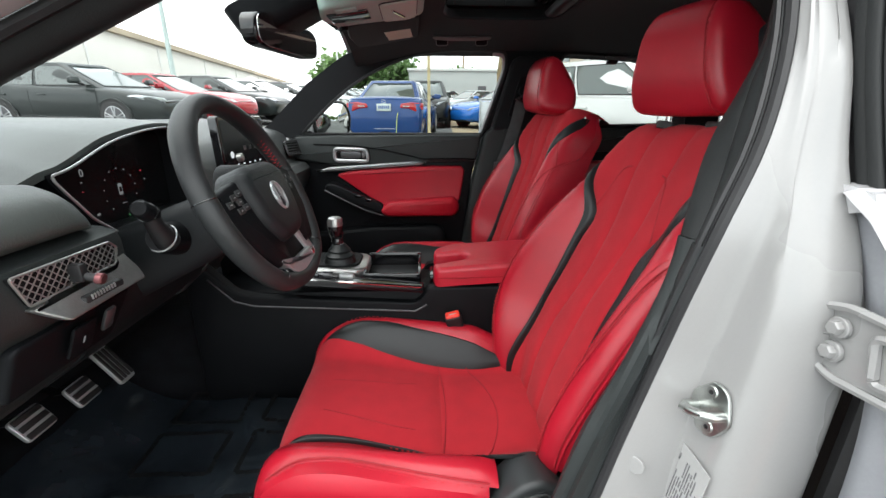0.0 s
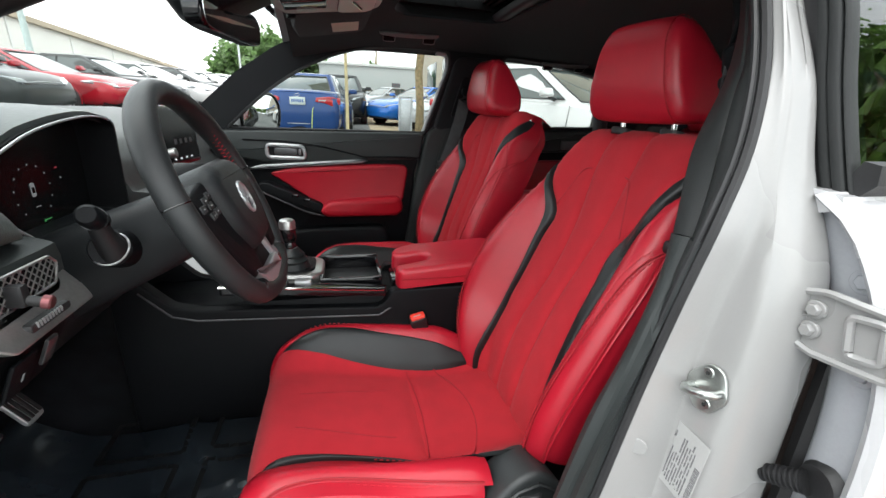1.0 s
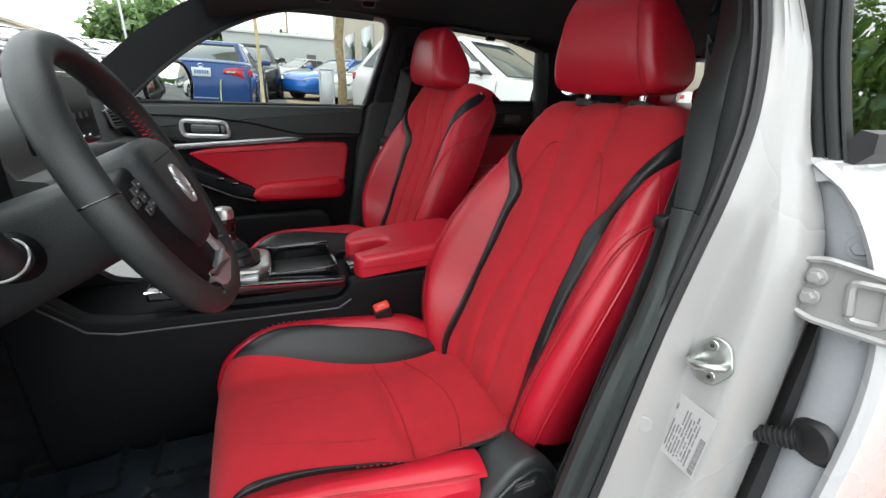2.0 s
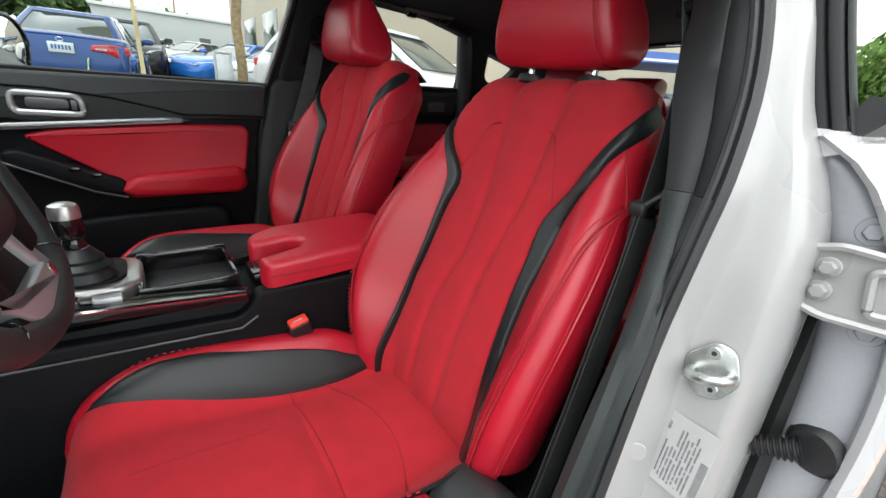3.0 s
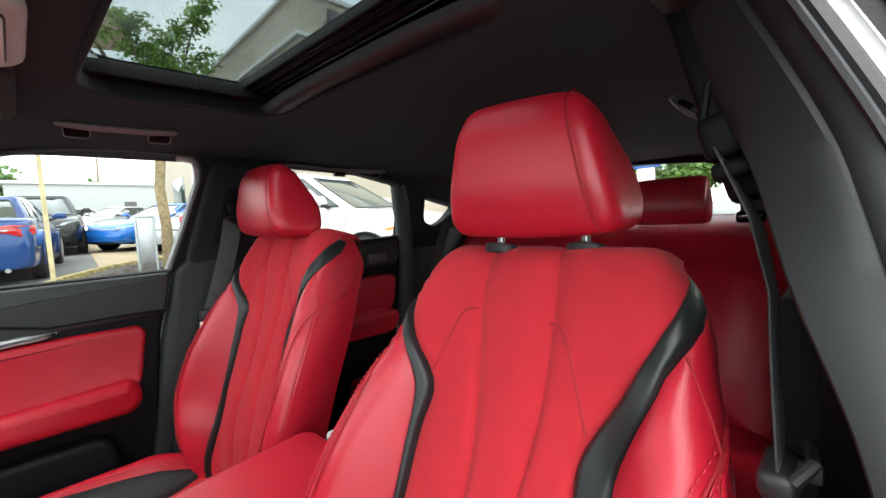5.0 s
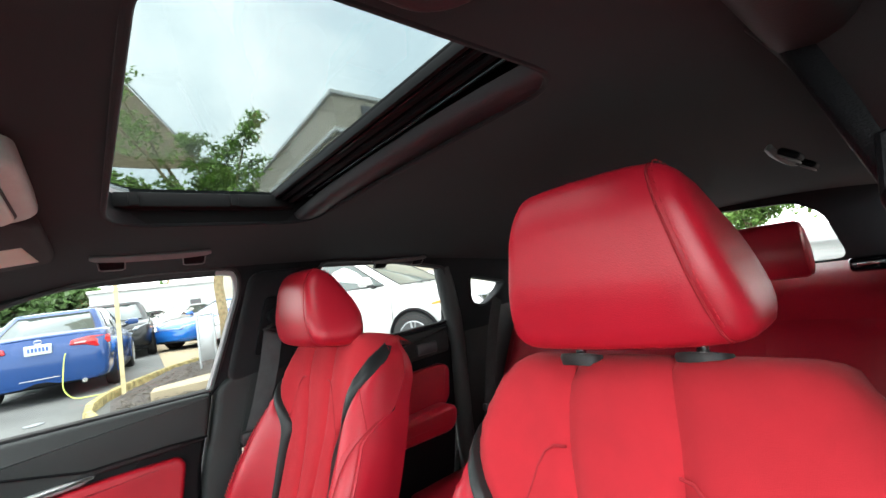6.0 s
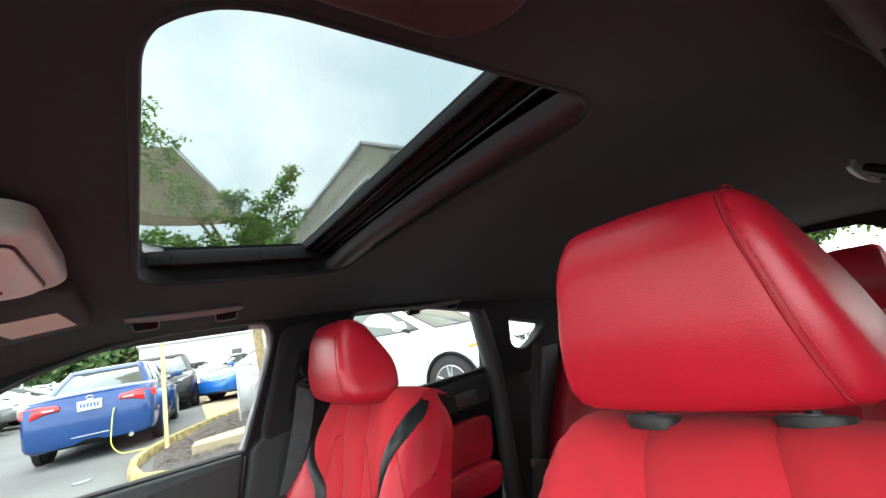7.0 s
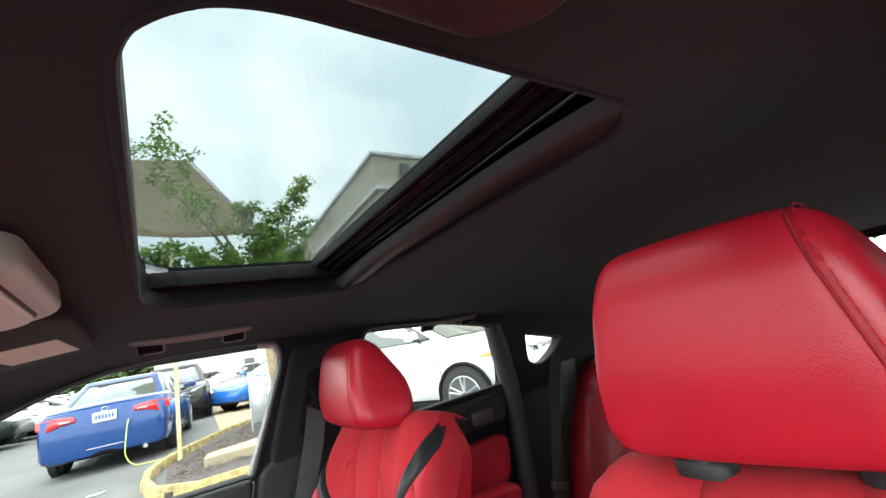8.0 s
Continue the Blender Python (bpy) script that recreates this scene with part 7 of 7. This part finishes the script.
        if suv:
            o = rounded([Vector(q) for q in [(1.74, zf - .055), (1.72, zf - .035), (1.98, zf + .015), (2.06, zf - .03)]], .008, 2)
            piece("indicator", plate(o, .08, lambda a, b, d: (a, sg * (.950 - d - .52 * max(0, a - 1.72) ** 1.6), b)), M_AMBER, hl, "amber side lamp")
        piece("fog_lamp", plate(rounded([Vector(q) for q in [(sg * .52, .36), (sg * .50, .46), (sg * .78, .50), (sg * .74, .38)]], .03, 3), .10, lambda a, b, d: (xf + .0 - d - .95 * max(0, abs(a) - .38) ** 1.6, a, b), .01), M_PLASTIC, c, "black bumper vent")
    lid = piece("lid_line", tube([(xr + .012 + .02 * abs(y), y, zl - .24 - .05 * step01(abs(y) / .5)) for y in lin(-.60, .60, 20)], .005, 5), M_RUBBER, c)
    piece("lip", tube([(xr + .10 + .05 * y * y, y, zl + .020 - .05 * y * y) for y in lin(-.74, .74, 16)], .016, 6), p, lid)
    npl = piece("number_plate", box(xr - .030, xr + .02, -.155, .155, zl - .235, zl - .085, .006), M_PLATE, c, "pale rear number plate")
    for k in range(6):
        piece("print_bar", box(xr - .033, xr - .029, -.120 + k * .042, -.092 + k * .042, zl - .190, zl - .125), M_SIGN, npl, "", False)
    piece("badge", tube([(xr - .004, .045 * math.cos(k * math.pi / 8), zl - .045 + .030 * math.sin(k * math.pi / 8)) for k in range(16)], .006, 6, True), M_CHROME, c, "chrome badge")
    piece("rear_bumper_trim", loft([[Vector((xr + .02 + .18 * y * y - dx, y, z)) for dx, z in ((0, .25), (.012, .27), (.016, .355), (0, .375))] for y in lin(-.74, .74, 12)]), M_PLASTIC, c, "black lower bumper")
    piece("bumper_strip", tube([(xr - .004 + .18 * y * y, y, .385) for y in lin(-.74, .74, 14)], .008, 5), M_SATIN, c, "pale bumper strip")
    gr_ = piece("grille", plate(rounded([Vector(q) for q in [(-.36, .38), (-.50, zf - .03), (.50, zf - .03), (.36, .38)]], .05, 3), .06, lambda a, b, d: (xf + .014 - d - .30 * a * a, a, b), .01), M_GLOSS, c, "black grille")
    piece("grille_frame", tube([(xf + .016 - .30 * y * y, y, z) for y, z in ((-.36, .38), (-.50, zf - .03), (-.25, zf - .005), (.25, zf - .005), (.50, zf - .03), (.36, .38))], .012, 6, True), M_SATIN, gr_)
    piece("front_lip", tube([(xf - .01 - .40 * y * y, y, .27) for y in lin(-.75, .75, 14)], .030, 6), M_PLASTIC, c)
    piece("exhaust", tube([(xr + .12, -.52, .25), (xr - .01, -.52, .25)], .035, 10), M_CHROME, c)
    c.matrix_basis = m
    return c


build_car(outm(-.72, 10.75, .093, .996), SEDAN, "blue", "deep blue sedan seen from behind, parked by the kerb")
build_car(outm(.02, 16.1, -.05, -1), SUV, "black", "black crossover parked facing the blue sedan")
build_car(outm(3.05, 15.3, -.80, -.60), COUPE, "sky", "bright blue coupe parked on tan concrete")
build_car(outm(3.95, 13.0, -.80, -.60), SEDAN, "silver", "silver sedan parked on tan concrete")
build_car(outm(3.0, 26.5, -.80, -.60), SEDAN, "silver", "silver sedan at the end of the row")
build_car(outm(1.2, 31.0, -.9, -.40), SEDAN, "white", "white sedan by the far building")
build_car(outm(3.45, 5.86, .43, -.90), SUV, "white", "white crossover parked beside the car")
base_cars = {}
row = ["dark", "red", "dark", "white", "dark", "white", "white", "dark", "white", "silver"]
for k, cname in enumerate(row):
    mm = outm(-7.75 + .36 * k, 9.25 + 2.42 * k, 1, -.16)
    sp = COUPE if cname == "red" else SEDAN
    if cname in base_cars:
        copy_thing(base_cars[cname], mm)
    else:
        base_cars[cname] = build_car(mm, sp, cname, {"dark": "dark grey sedan", "red": "red coupe", "white": "white sedan", "silver": "silver sedan"}[cname] + " in a row of parked cars")
for k in range(9):
    copy_thing(base_cars[["white", "silver", "white", "dark"][k % 4]], outm(-16.8, 17 + 2.8 * k, 1, -.1))
for k in range(10):
    copy_thing(base_cars[["silver", "white", "dark"][k % 3]], outm(-5.5 - 1.2 * (k % 2), 40 + 2.7 * k, .95, -.3))
for k in range(6):
    copy_thing(base_cars[["white", "silver", "dark"][k % 3]], outm(15 + k * 2.9, 7.5 + .4 * k, .2, -1))

hose = thing("hose", (0, 0, 0), "yellow-green hose lying by the blue sedan", "hose")
hp = [OUT @ Vector(q) for q in [(-.62 - .05 * math.sin(s_ * 2.6) + .57 * max(0, s_ - .45) ** 1.5 * 2.45, 8.30 - .35 * s_, .02 + .70 * (1 - step01(s_ / .72))) for s_ in lin(0, 1, 26)]]
piece("tube", tube(hp, .009, 8), M_HOSE, hose)

# ---- kerbed island with its stake, tree and slab ----
isl = [(-.30, 6.0), (-.30, 6.6), (-.18, 7.2), (.12, 7.95), (.80, 9.15), (1.5, 9.85), (2.4, 10.3), (6.0, 10.8), (6.0, 5.2), (1.6, 5.0), (.2, 5.0), (-.2, 5.4)]
sm = []
for i in range(len(isl)):
    a, b = Vector(isl[i]), Vector(isl[(i + 1) % len(isl)])
    sm += [a.lerp(b, k / 6) for k in range(6)]
kerb = piece("kerb", join(*[loft([[OUT @ Vector((p.x + n_.x * w, p.y + n_.y * w, z)) for w, z in ((-.045, -.02), (-.045, .09), (-.035, .115), (.035, .12), (.05, .10), (.055, -.02))] for p, n_ in [(sm[i % len(sm)], (lambda d: Vector((-d.y, d.x)))((sm[(i + 1) % len(sm)] - sm[i - 1]).normalized())) for i in range(len(sm) + 1)]], True, False)]), M_YELLOW)
tagged(kerb, "worn yellow painted kerb round a planted island", "kerb", kind="structure")
bed = piece("planting_bed", thick(grid(lambda s, t: OUT @ Vector((-.1 + 5.9 * s + .0, 5.15 + (1.6 + 3.6 * min(1, s * 4.2)) * t + .25 * 0, .06 + .03 * noise.noise((s * 60, t * 50, 1)))), lin(0, 1, 70), lin(0, 1, 40)), Vector((0, 0, -.06))), M_MULCH)
tagged(bed, "dark mulch in the kerbed island", "planting bed", kind="structure")
rc = random.Random(11)
chips = []
for k in range(900):
    x, y = .0 + rc.random() * 1.6, 5.6 + rc.random() * 3.6
    if y > 7.0 + x * 1.75:
        continue
    a, l_ = rc.random() * 3.14, .015 + rc.random() * .03
    chips.append(turned(box(-l_, l_, -.006, .006, -.003, .004), OUT @ Matrix.Translation((x, y, .075 + rc.random() * .02)) @ Matrix.Rotation(a, 4, "Z") @ Matrix.Rotation(rc.random() * .6 - .3, 4, "Y")))
ck = piece("mulch_chips", join(*chips), mat("dark_bark_chips", (0.10, 0.085, 0.07), 0.9, var=0.3))
tagged(ck, "loose brown bark chips on the mulch", "mulch", kind="stuff")
sb = piece("pavement", slab([(.30, 5.95), (.36, 6.30), (2.6, 7.0), (2.6, 6.5), (1.0, 5.9)], .02, .17), M_SLAB)
tagged(sb, "pale concrete slab beside the mulch", "pavement", kind="structure")
pad_ = piece("road_pad", slab([(.74, 9.5), (1.45, 27), (14, 26), (14, 11.2), (6, 10.95), (2.4, 10.45), (1.5, 10.0)], -.01, .012), M_CONCRETE)
tagged(pad_, "tan concrete drive", "pavement", kind="structure")
st = thing("timber_stake", OUT @ Vector((.05, 7.38, .05)), "pale timber stake standing in the mulch", "stake")
piece("post", loft([[Vector((a * .028, b * .028, z)) for a, b in ((-1, -1), (1, -1), (1, 1), (-1, 1))] for z in (-.1, 1.0, 2.2, 3.2)]), M_STAKE, st)
ub = thing("steel_frame", OUT @ Vector((1.28, 8.0, .05)), "galvanised steel post frame by the tree", "frame")
for x in (-.13, .13):
    piece("post", tube([(x, 0, 0), (x, 0, .98)], .022, 8), M_STEEL, ub)
piece("rail", tube([(-.13, 0, .97), (.13, 0, .97)], .022, 8), M_STEEL, ub)
piece("panel", box(-.11, .11, -.008, .008, .15, .92, .004), M_STEEL, ub)
dc = thing("drain_cover", OUT @ Vector((-.83, 6.64, 0)), "small round metal cover in the asphalt", "drain cover")
piece("lid", disc((0, 0, 0), (0, 0, 1), .10, .008, 24), M_STEEL, dc)


# ---- trees ----
def leaves(points, size, count, seed, spread, droop=.3):
    """Many small leaf blades scattered round points."""
    r = random.Random(seed)
    vs, fs = [], []
    for k in range(count):
        c = r.choice(points)
        d = Vector((r.gauss(0, 1), r.gauss(0, 1), r.gauss(0, .8))) * spread
        p = Vector(c) + d
        a = Vector((r.gauss(0, 1), r.gauss(0, 1), r.gauss(-droop, .6))).normalized()
        b = a.cross(Vector((r.gauss(0, 1), r.gauss(0, 1), 1))).normalized()
        s = size * (.6 + .8 * r.random())
        n = len(vs)
        up = a.cross(b) * s * .18
        vs += [p, p + a * s * .5 + b * s * .38 + up, p + a * s, p + a * s * .5 - b * s * .38 + up]
        fs += [[n, n + 1, n + 2], [n, n + 2, n + 3]]
    return vs, fs


def tree(base, height, crown, trunk_r, leaf, count, seed, leaf_mat, label, spread, limbs=9, lowest=.35, bend=.15):
    r = random.Random(seed)
    t = thing("tree", base, label, "tree", "trees")
    trunk = [Vector((bend * math.sin(k * 1.1 + seed) * k / 8, bend * math.cos(k * .9 + seed) * k / 8, height * .72 * k / 8)) for k in range(9)]
    vf = [tube(trunk, [trunk_r * (1 - .085 * k) for k in range(9)], 10)]
    tips = []
    for k in range(limbs):
        s = trunk[0].lerp(trunk[8], lowest + (1 - lowest) * (k + .3) / limbs)
        i = min(7, int((lowest + (1 - lowest) * (k + .3) / limbs) * 8))
        s = trunk[i].lerp(trunk[i + 1], ((lowest + (1 - lowest) * (k + .3) / limbs) * 8) % 1)
        a = k * 2.4 + r.random()
        out = crown * (.55 + .5 * r.random()) * (1 - .35 * k / limbs)
        mid_ = s + Vector((math.cos(a) * out * .5, math.sin(a) * out * .5, out * .35))
        end = s + Vector((math.cos(a) * out, math.sin(a) * out, out * (.6 + .5 * r.random())))
        vf.append(tube([s, mid_, end], [trunk_r * .42, trunk_r * .26, trunk_r * .08], 6))
        for q in range(5):
            b = mid_.lerp(end, .2 + .2 * q)
            e = b + Vector((r.gauss(0, .5), r.gauss(0, .5), .25 + r.random() * .5)) * crown * .4
            vf.append(tube([b, e], [trunk_r * .12, trunk_r * .04], 5))
            tips += [b.lerp(e, u) for u in (.3, .6, .85, 1.0)]
        tips += [mid_, end]
    piece("trunk", join(*vf), M_BARK, t, "pale bark trunk and limbs")
    cr = piece("crown", leaves(tips, leaf, count, seed + 5, spread), leaf_mat, t, "loose leafy crown", smooth=False)
    tagged(cr, kind="stuff")
    return t


def forked_tree(base, limbs, trunk_r, leaf, count, seed, leaf_mat, label):
    """A young tree: a bare stem that forks into long limbs, each with its own tufts of leaves."""
    r = random.Random(seed)
    t = thing("tree", base, label, "tree", "trees")
    fork = Vector((.05, 0, 2.15))
    vf = [tube([(0, 0, 0), (.03, .02, .8), (-.02, 0, 1.5), fork], [trunk_r, trunk_r * .86, trunk_r * .80, trunk_r * .78], 12)]
    tips = []
    for ex, ey, ez, width, weight in limbs:
        end = Vector((ex, ey, ez))
        mid_ = fork.lerp(end, .5) + Vector((r.gauss(0, .1), r.gauss(0, .1), .12))
        path = [fork, fork.lerp(mid_, .5) + Vector((0, 0, .08)), mid_, mid_.lerp(end, .5), end]
        vf.append(tube(path, [trunk_r * .50, trunk_r * .36, trunk_r * .24, trunk_r * .13, trunk_r * .04], 7))
        for q in range(9):
            b = mid_.lerp(end, -.15 + q / 8 * 1.1)
            e = b + Vector((r.gauss(0, 1), r.gauss(0, 1), .5 + r.random() * .8)) * width * (1 - .05 * q)
            vf.append(tube([b, b.lerp(e, .5) + Vector((0, 0, .02)), e], [trunk_r * .06, trunk_r * .04, trunk_r * .02], 5))
            tips += [b.lerp(e, u) for u in (.35, .6, .8, 1.0)] * weight
    piece("trunk", join(*vf), M_BARK, t, "pale bark trunk and limbs")
    cr = piece("crown", leaves(tips, leaf, count, seed + 5, .085), leaf_mat, t, "loose leafy crown", smooth=False)
    tagged(cr, kind="stuff")
    return t


forked_tree(OUT @ Vector((1.62, 8.25, .03)), [(-1.75, .1, 6.25, .30, 1), (-2.25, 0, 5.7, .26, 1), (-.35, -.1, 4.35, .30, 2), (.95, .1, 5.15, .26, 2), (.45, .2, 4.2, .28, 2), (-1.4, .3, 3.55, .34, 2), (-.6, -.4, 3.2, .36, 2), (.5, -.3, 3.1, .34, 2), (.9, .5, 3.4, .3, 1), (-2.1, .1, 3.5, .36, 2), (-.1, .5, 3.6, .34, 2)], .105, .075, 12500, 3, M_LEAFYOUNG, "slim young tree with a loose green crown in the island")
# Made-up sheet and post for an unexplained brown patch behind the sunroof.
brown_patch = thing("shade_panel", OUT @ Vector((2.36, 12.05, 0)), "made-up beige panel on an added post, for a brown patch behind the sunroof", "shade")
piece("post", tube([(0, 0, 0), (0, 0, 3), (-.3, 0, 5.3)], .04, 8), M_STEEL, brown_patch)
piece("fabric", thick(grid(lambda a, b: Vector((-3.6 + a * (1.9 + 1.65 * (1 - b)) - .1 * b, .1 + .5 * b + .12 * math.sin(a * 3), 5.15 + 2.45 * b + .10 * a * b - .10 * math.sin(a * 3.14) * (1 - b))), lin(0, 1, 10), lin(0, 1, 8)), Vector((0, .03, 0))), mat("beige_patch_sheet", (0.29, 0.225, 0.14), 0.8, var=0.12, scale=2), brown_patch, "beige sheet of the made-up panel")
piece("edge_bar", tube([(-.03, .08, 5.13), (-1.72, .62, 7.7)], .03, 8), M_STEEL, brown_patch, "steel edge bar")
tree(OUT @ Vector((6.6, 74, 0)), 16.5, 1.9, .22, .40, 2400, 21, M_LEAF, "tall narrow green tree behind the far building", .5, 9, .78)
for k, (x, y, h, cw) in enumerate(((-13, 62, 5.6, 2.6), (-8.5, 66, 7.2, 3.4), (-4.6, 70, 6.0, 3.0), (.8, 74, 4.6, 2.2), (6, 85, 5.5, 2.6))):
    tree(OUT @ Vector((x, y, 0)), h, cw, .25, .95, 1500, 40 + k, M_LEAFDARK, "dark green tree beyond the lot", .75, 9, .2)
for k, (x, y, h, cw) in enumerate(((34, 2.5, 6.2, 3.4), (28, -4.5, 8, 4.4), (37, 15.5, 4.4, 2.6), (24, -8.5, 9, 4.5), (35, 12.5, 4.6, 2.6), (36, 8.0, 6.2, 2.8), (27, -1.5, 4.2, 2.4), (14, -7.5, 8, 4.0))):
    tree(OUT @ Vector((x, y, 0)), h, cw, .22, .30, 6000, 60 + k, M_LEAF, "broad green tree behind the car", .55, 10, .12)


# ---- buildings ----
wh = thing("long_building", OUT @ Vector((-42, 100, 0)), "long white building with a tan roof edge", "building")
piece("wall", turned(box(-5, 5, -75, 95, -1, 5.2, .02), Matrix.Rotation(radians(4), 4, "Z")), M_WALLWHITE, wh)
piece("roof", turned(loft([[Vector((x, y, z)) for x, z in ((5.6, 5.1), (5.6, 5.7), (-5, 7.4), (-5.6, 5.7), (-5.6, 5.1))] for y in (-76, -20, 30, 96)]), Matrix.Rotation(radians(4), 4, "Z")), M_TANROOF, wh, "tan roof")
for k in range(12):
    piece("downpipe", turned(box(5.0, 5.15, -70 + k * 13.5, -69.8 + k * 13.5, 0, 5.1), Matrix.Rotation(radians(4), 4, "Z")), M_TRIMWHITE, wh)
gb = thing("far_building", OUT @ Vector((9, 62, 0)), "pale grey flat-roofed building behind the lot", "building")
piece("wall", box(-11, 14, -6, 6, -1, 3.9, .02), M_GREYWALL, gb)
piece("roof", box(-11.2, 14.2, -6.2, 6.2, 3.9, 4.2, .02), M_TRIMWHITE, gb, "pale parapet")
piece("door", box(-2, -.9, -6.05, -5.9, 0, 2.1, .01), M_DARKSATIN, gb)
bb = thing("showroom", OUT @ Vector((7.3, 13.6, 0)), "beige stucco showroom with a stepped white parapet", "building")
piece("wall", box(0, 26, 0, 26, -.5, 7.9, .02), M_BEIGEWALL, bb)
piece("parapet", box(-.10, 26.1, -.10, 26.1, 8.98, 9.15, .02), M_TRIMWHITE, bb, "white parapet cap")
piece("upper_wall", box(.02, 26, .02, 26, 7.9, 8.99), M_BEIGEWALL, bb, "beige parapet wall")
piece("cornice", box(-.16, 26.2, -.16, 26.2, 7.35, 7.52, .02), M_TRIMWHITE, bb, "white cornice")
for k in range(3):
    piece("letter_bar", box(1.15 + k * .75, 1.60 + k * .75, -.22, -.12, 8.0, 8.6, .02), M_DARKSATIN, bb, "dark sign letter")
for k in range(4):
    piece("window", box(-.03, .05, 2.2 + k * 5.2, 5.4 + k * 5.2, .8, 4.2, .01), M_CARGLASS, bb, "dark showroom window")
lp = thing("light_pole", OUT @ Vector((-12.6, 21.5, 0)), "pale green steel light pole", "lamp post")
piece("pole", tube([(0, 0, 0), (0, 0, 4), (0, 0, 9.5)], [.13, .11, .08], 12), mat("pale_green_pole_paint", (0.42, 0.50, 0.48), 0.5), lp)
piece("arm", tube([(0, 0, 9.4), (1.2, -.4, 9.6)], .05, 8), M_STEEL, lp)
piece("lamp_head", box(.9, 1.7, -.65, -.2, 9.5, 9.7, .04), M_STEEL, lp)
p2 = thing("light_pole", OUT @ Vector((-9.5, 48, 0)), "thin grey light pole", "lamp post")
piece("pole", tube([(0, 0, 0), (0, 0, 9)], .09, 10), M_STEEL, p2)
sg_ = thing("pylon_sign", OUT @ Vector((26.5, 8.2, 0)), "blue dealership pylon sign with white shapes", "sign")
piece("panel", box(-.12, .12, -.78, .78, 3.1, 4.95, .04), M_SIGN, sg_, "blue sign panel")
piece("post", box(-.10, .10, -.50, .50, 0, 3.1, .02), M_TRIMWHITE, sg_, "pale sign post")
piece("mark", tube([(-.14, .42 * math.cos(k * math.pi / 10), 4.25 + .42 * math.sin(k * math.pi / 10)) for k in range(20)], .05, 6, True), M_TRIMWHITE, sg_, "white ring mark")
for k in range(5):
    piece("letter_bar", box(-.15, -.12, -.62 + k * .26, -.43 + k * .26, 3.35, 3.65), M_TRIMWHITE, sg_, "", False)

cano = thing("service_canopy", OUT @ Vector((18, 6.45, 0)), "blue-edged service canopy on beige posts", "canopy")
piece("fascia", loft([[Vector((x, y, 2.45)), Vector((x, y, 2.82)), Vector((x + 3.5, y + 2.0, 2.82)), Vector((x + 3.5, y + 2.0, 2.45))] for x, y in ((0, 0), (-2.5, 2.2), (-5, 4.4))]), M_SIGN, cano, "blue fascia")
piece("fascia_stripe", loft([[Vector((x - .012, y - .012, 2.50)), Vector((x - .012, y - .012, 2.58)), Vector((x + .05, y + .04, 2.58)), Vector((x + .05, y + .04, 2.50))] for x, y in ((0, 0), (-2.5, 2.2), (-5, 4.4))]), M_TRIMWHITE, cano, "white stripe")
for x, y in ((.3, .6), (-4.2, 4.4), (3.2, 2.4)):
    piece("post", box(x - .15, x + .15, y - .15, y + .15, 0, 2.46, .02), M_BEIGEWALL, cano, "beige post")

# ---- door mirror of the car, outside the passenger window ----
dm = thing("door_mirror", (-.50, .90, 1.00), "white and black passenger door mirror", "mirror")
dm.rotation_euler = (0, 0, radians(-36))
mo2 = rounded([Vector(p) for p in [(-.10, -.075), (-.11, .05), (-.05, .085), (.08, .085), (.115, .03), (.10, -.06), (.04, -.085)]], .04, 5)
piece("housing", loft([[Vector((dx, p.x * k, p.y * k)) for p in mo2] for dx, k in ((.03, 1.0), (.0, 1.06), (-.06, .95), (-.11, .6), (-.12, .3))]), M_WHITE, dm)
piece("glass", loft([[Vector((.034 + .016 * (1 - k * k), p.x * k * .93, p.y * k * .93)) for p in mo2] for k in (1, .85, .65, .45, .25, .05)]), M_MIRROR, dm, "domed mirror glass")
piece("bezel", tube([(.03, p.x, p.y) for p in mo2], .008, 8, True), M_GLOSS, dm, "black mirror rim")
piece("arm", box(-.05, .01, -.20, -.06, -.09, -.04, .015), M_GLOSS, dm)

# ---- brick paving beside the driver's door ----
bed2 = piece("paving_bed", thick(grid(lambda x, y: OUT @ Vector((x, y, .004)), lin(.3, 5.0, 4), lin(-4.6, -1.0, 4)), Vector((0, 0, -.02))), M_MULCH)
tagged(bed2, "sand bed under the brick paving", "paving", kind="structure")
bmesh_data = mesh("paver", *box(-.1, .1, -.05, .05, 0, .035, .004, 1), M_BRICK, False)
for i in range(14):
    for j in range(18):
        ob = new("paver", bmesh_data)
        ob.parent = bed2
        ob.matrix_basis = OUT @ Matrix.Translation((.75 + i * .208 + (j % 2) * .104, -2.9 + j * .106, .004)) @ Matrix.Rotation(rc.uniform(-.01, .01), 4, "Z")
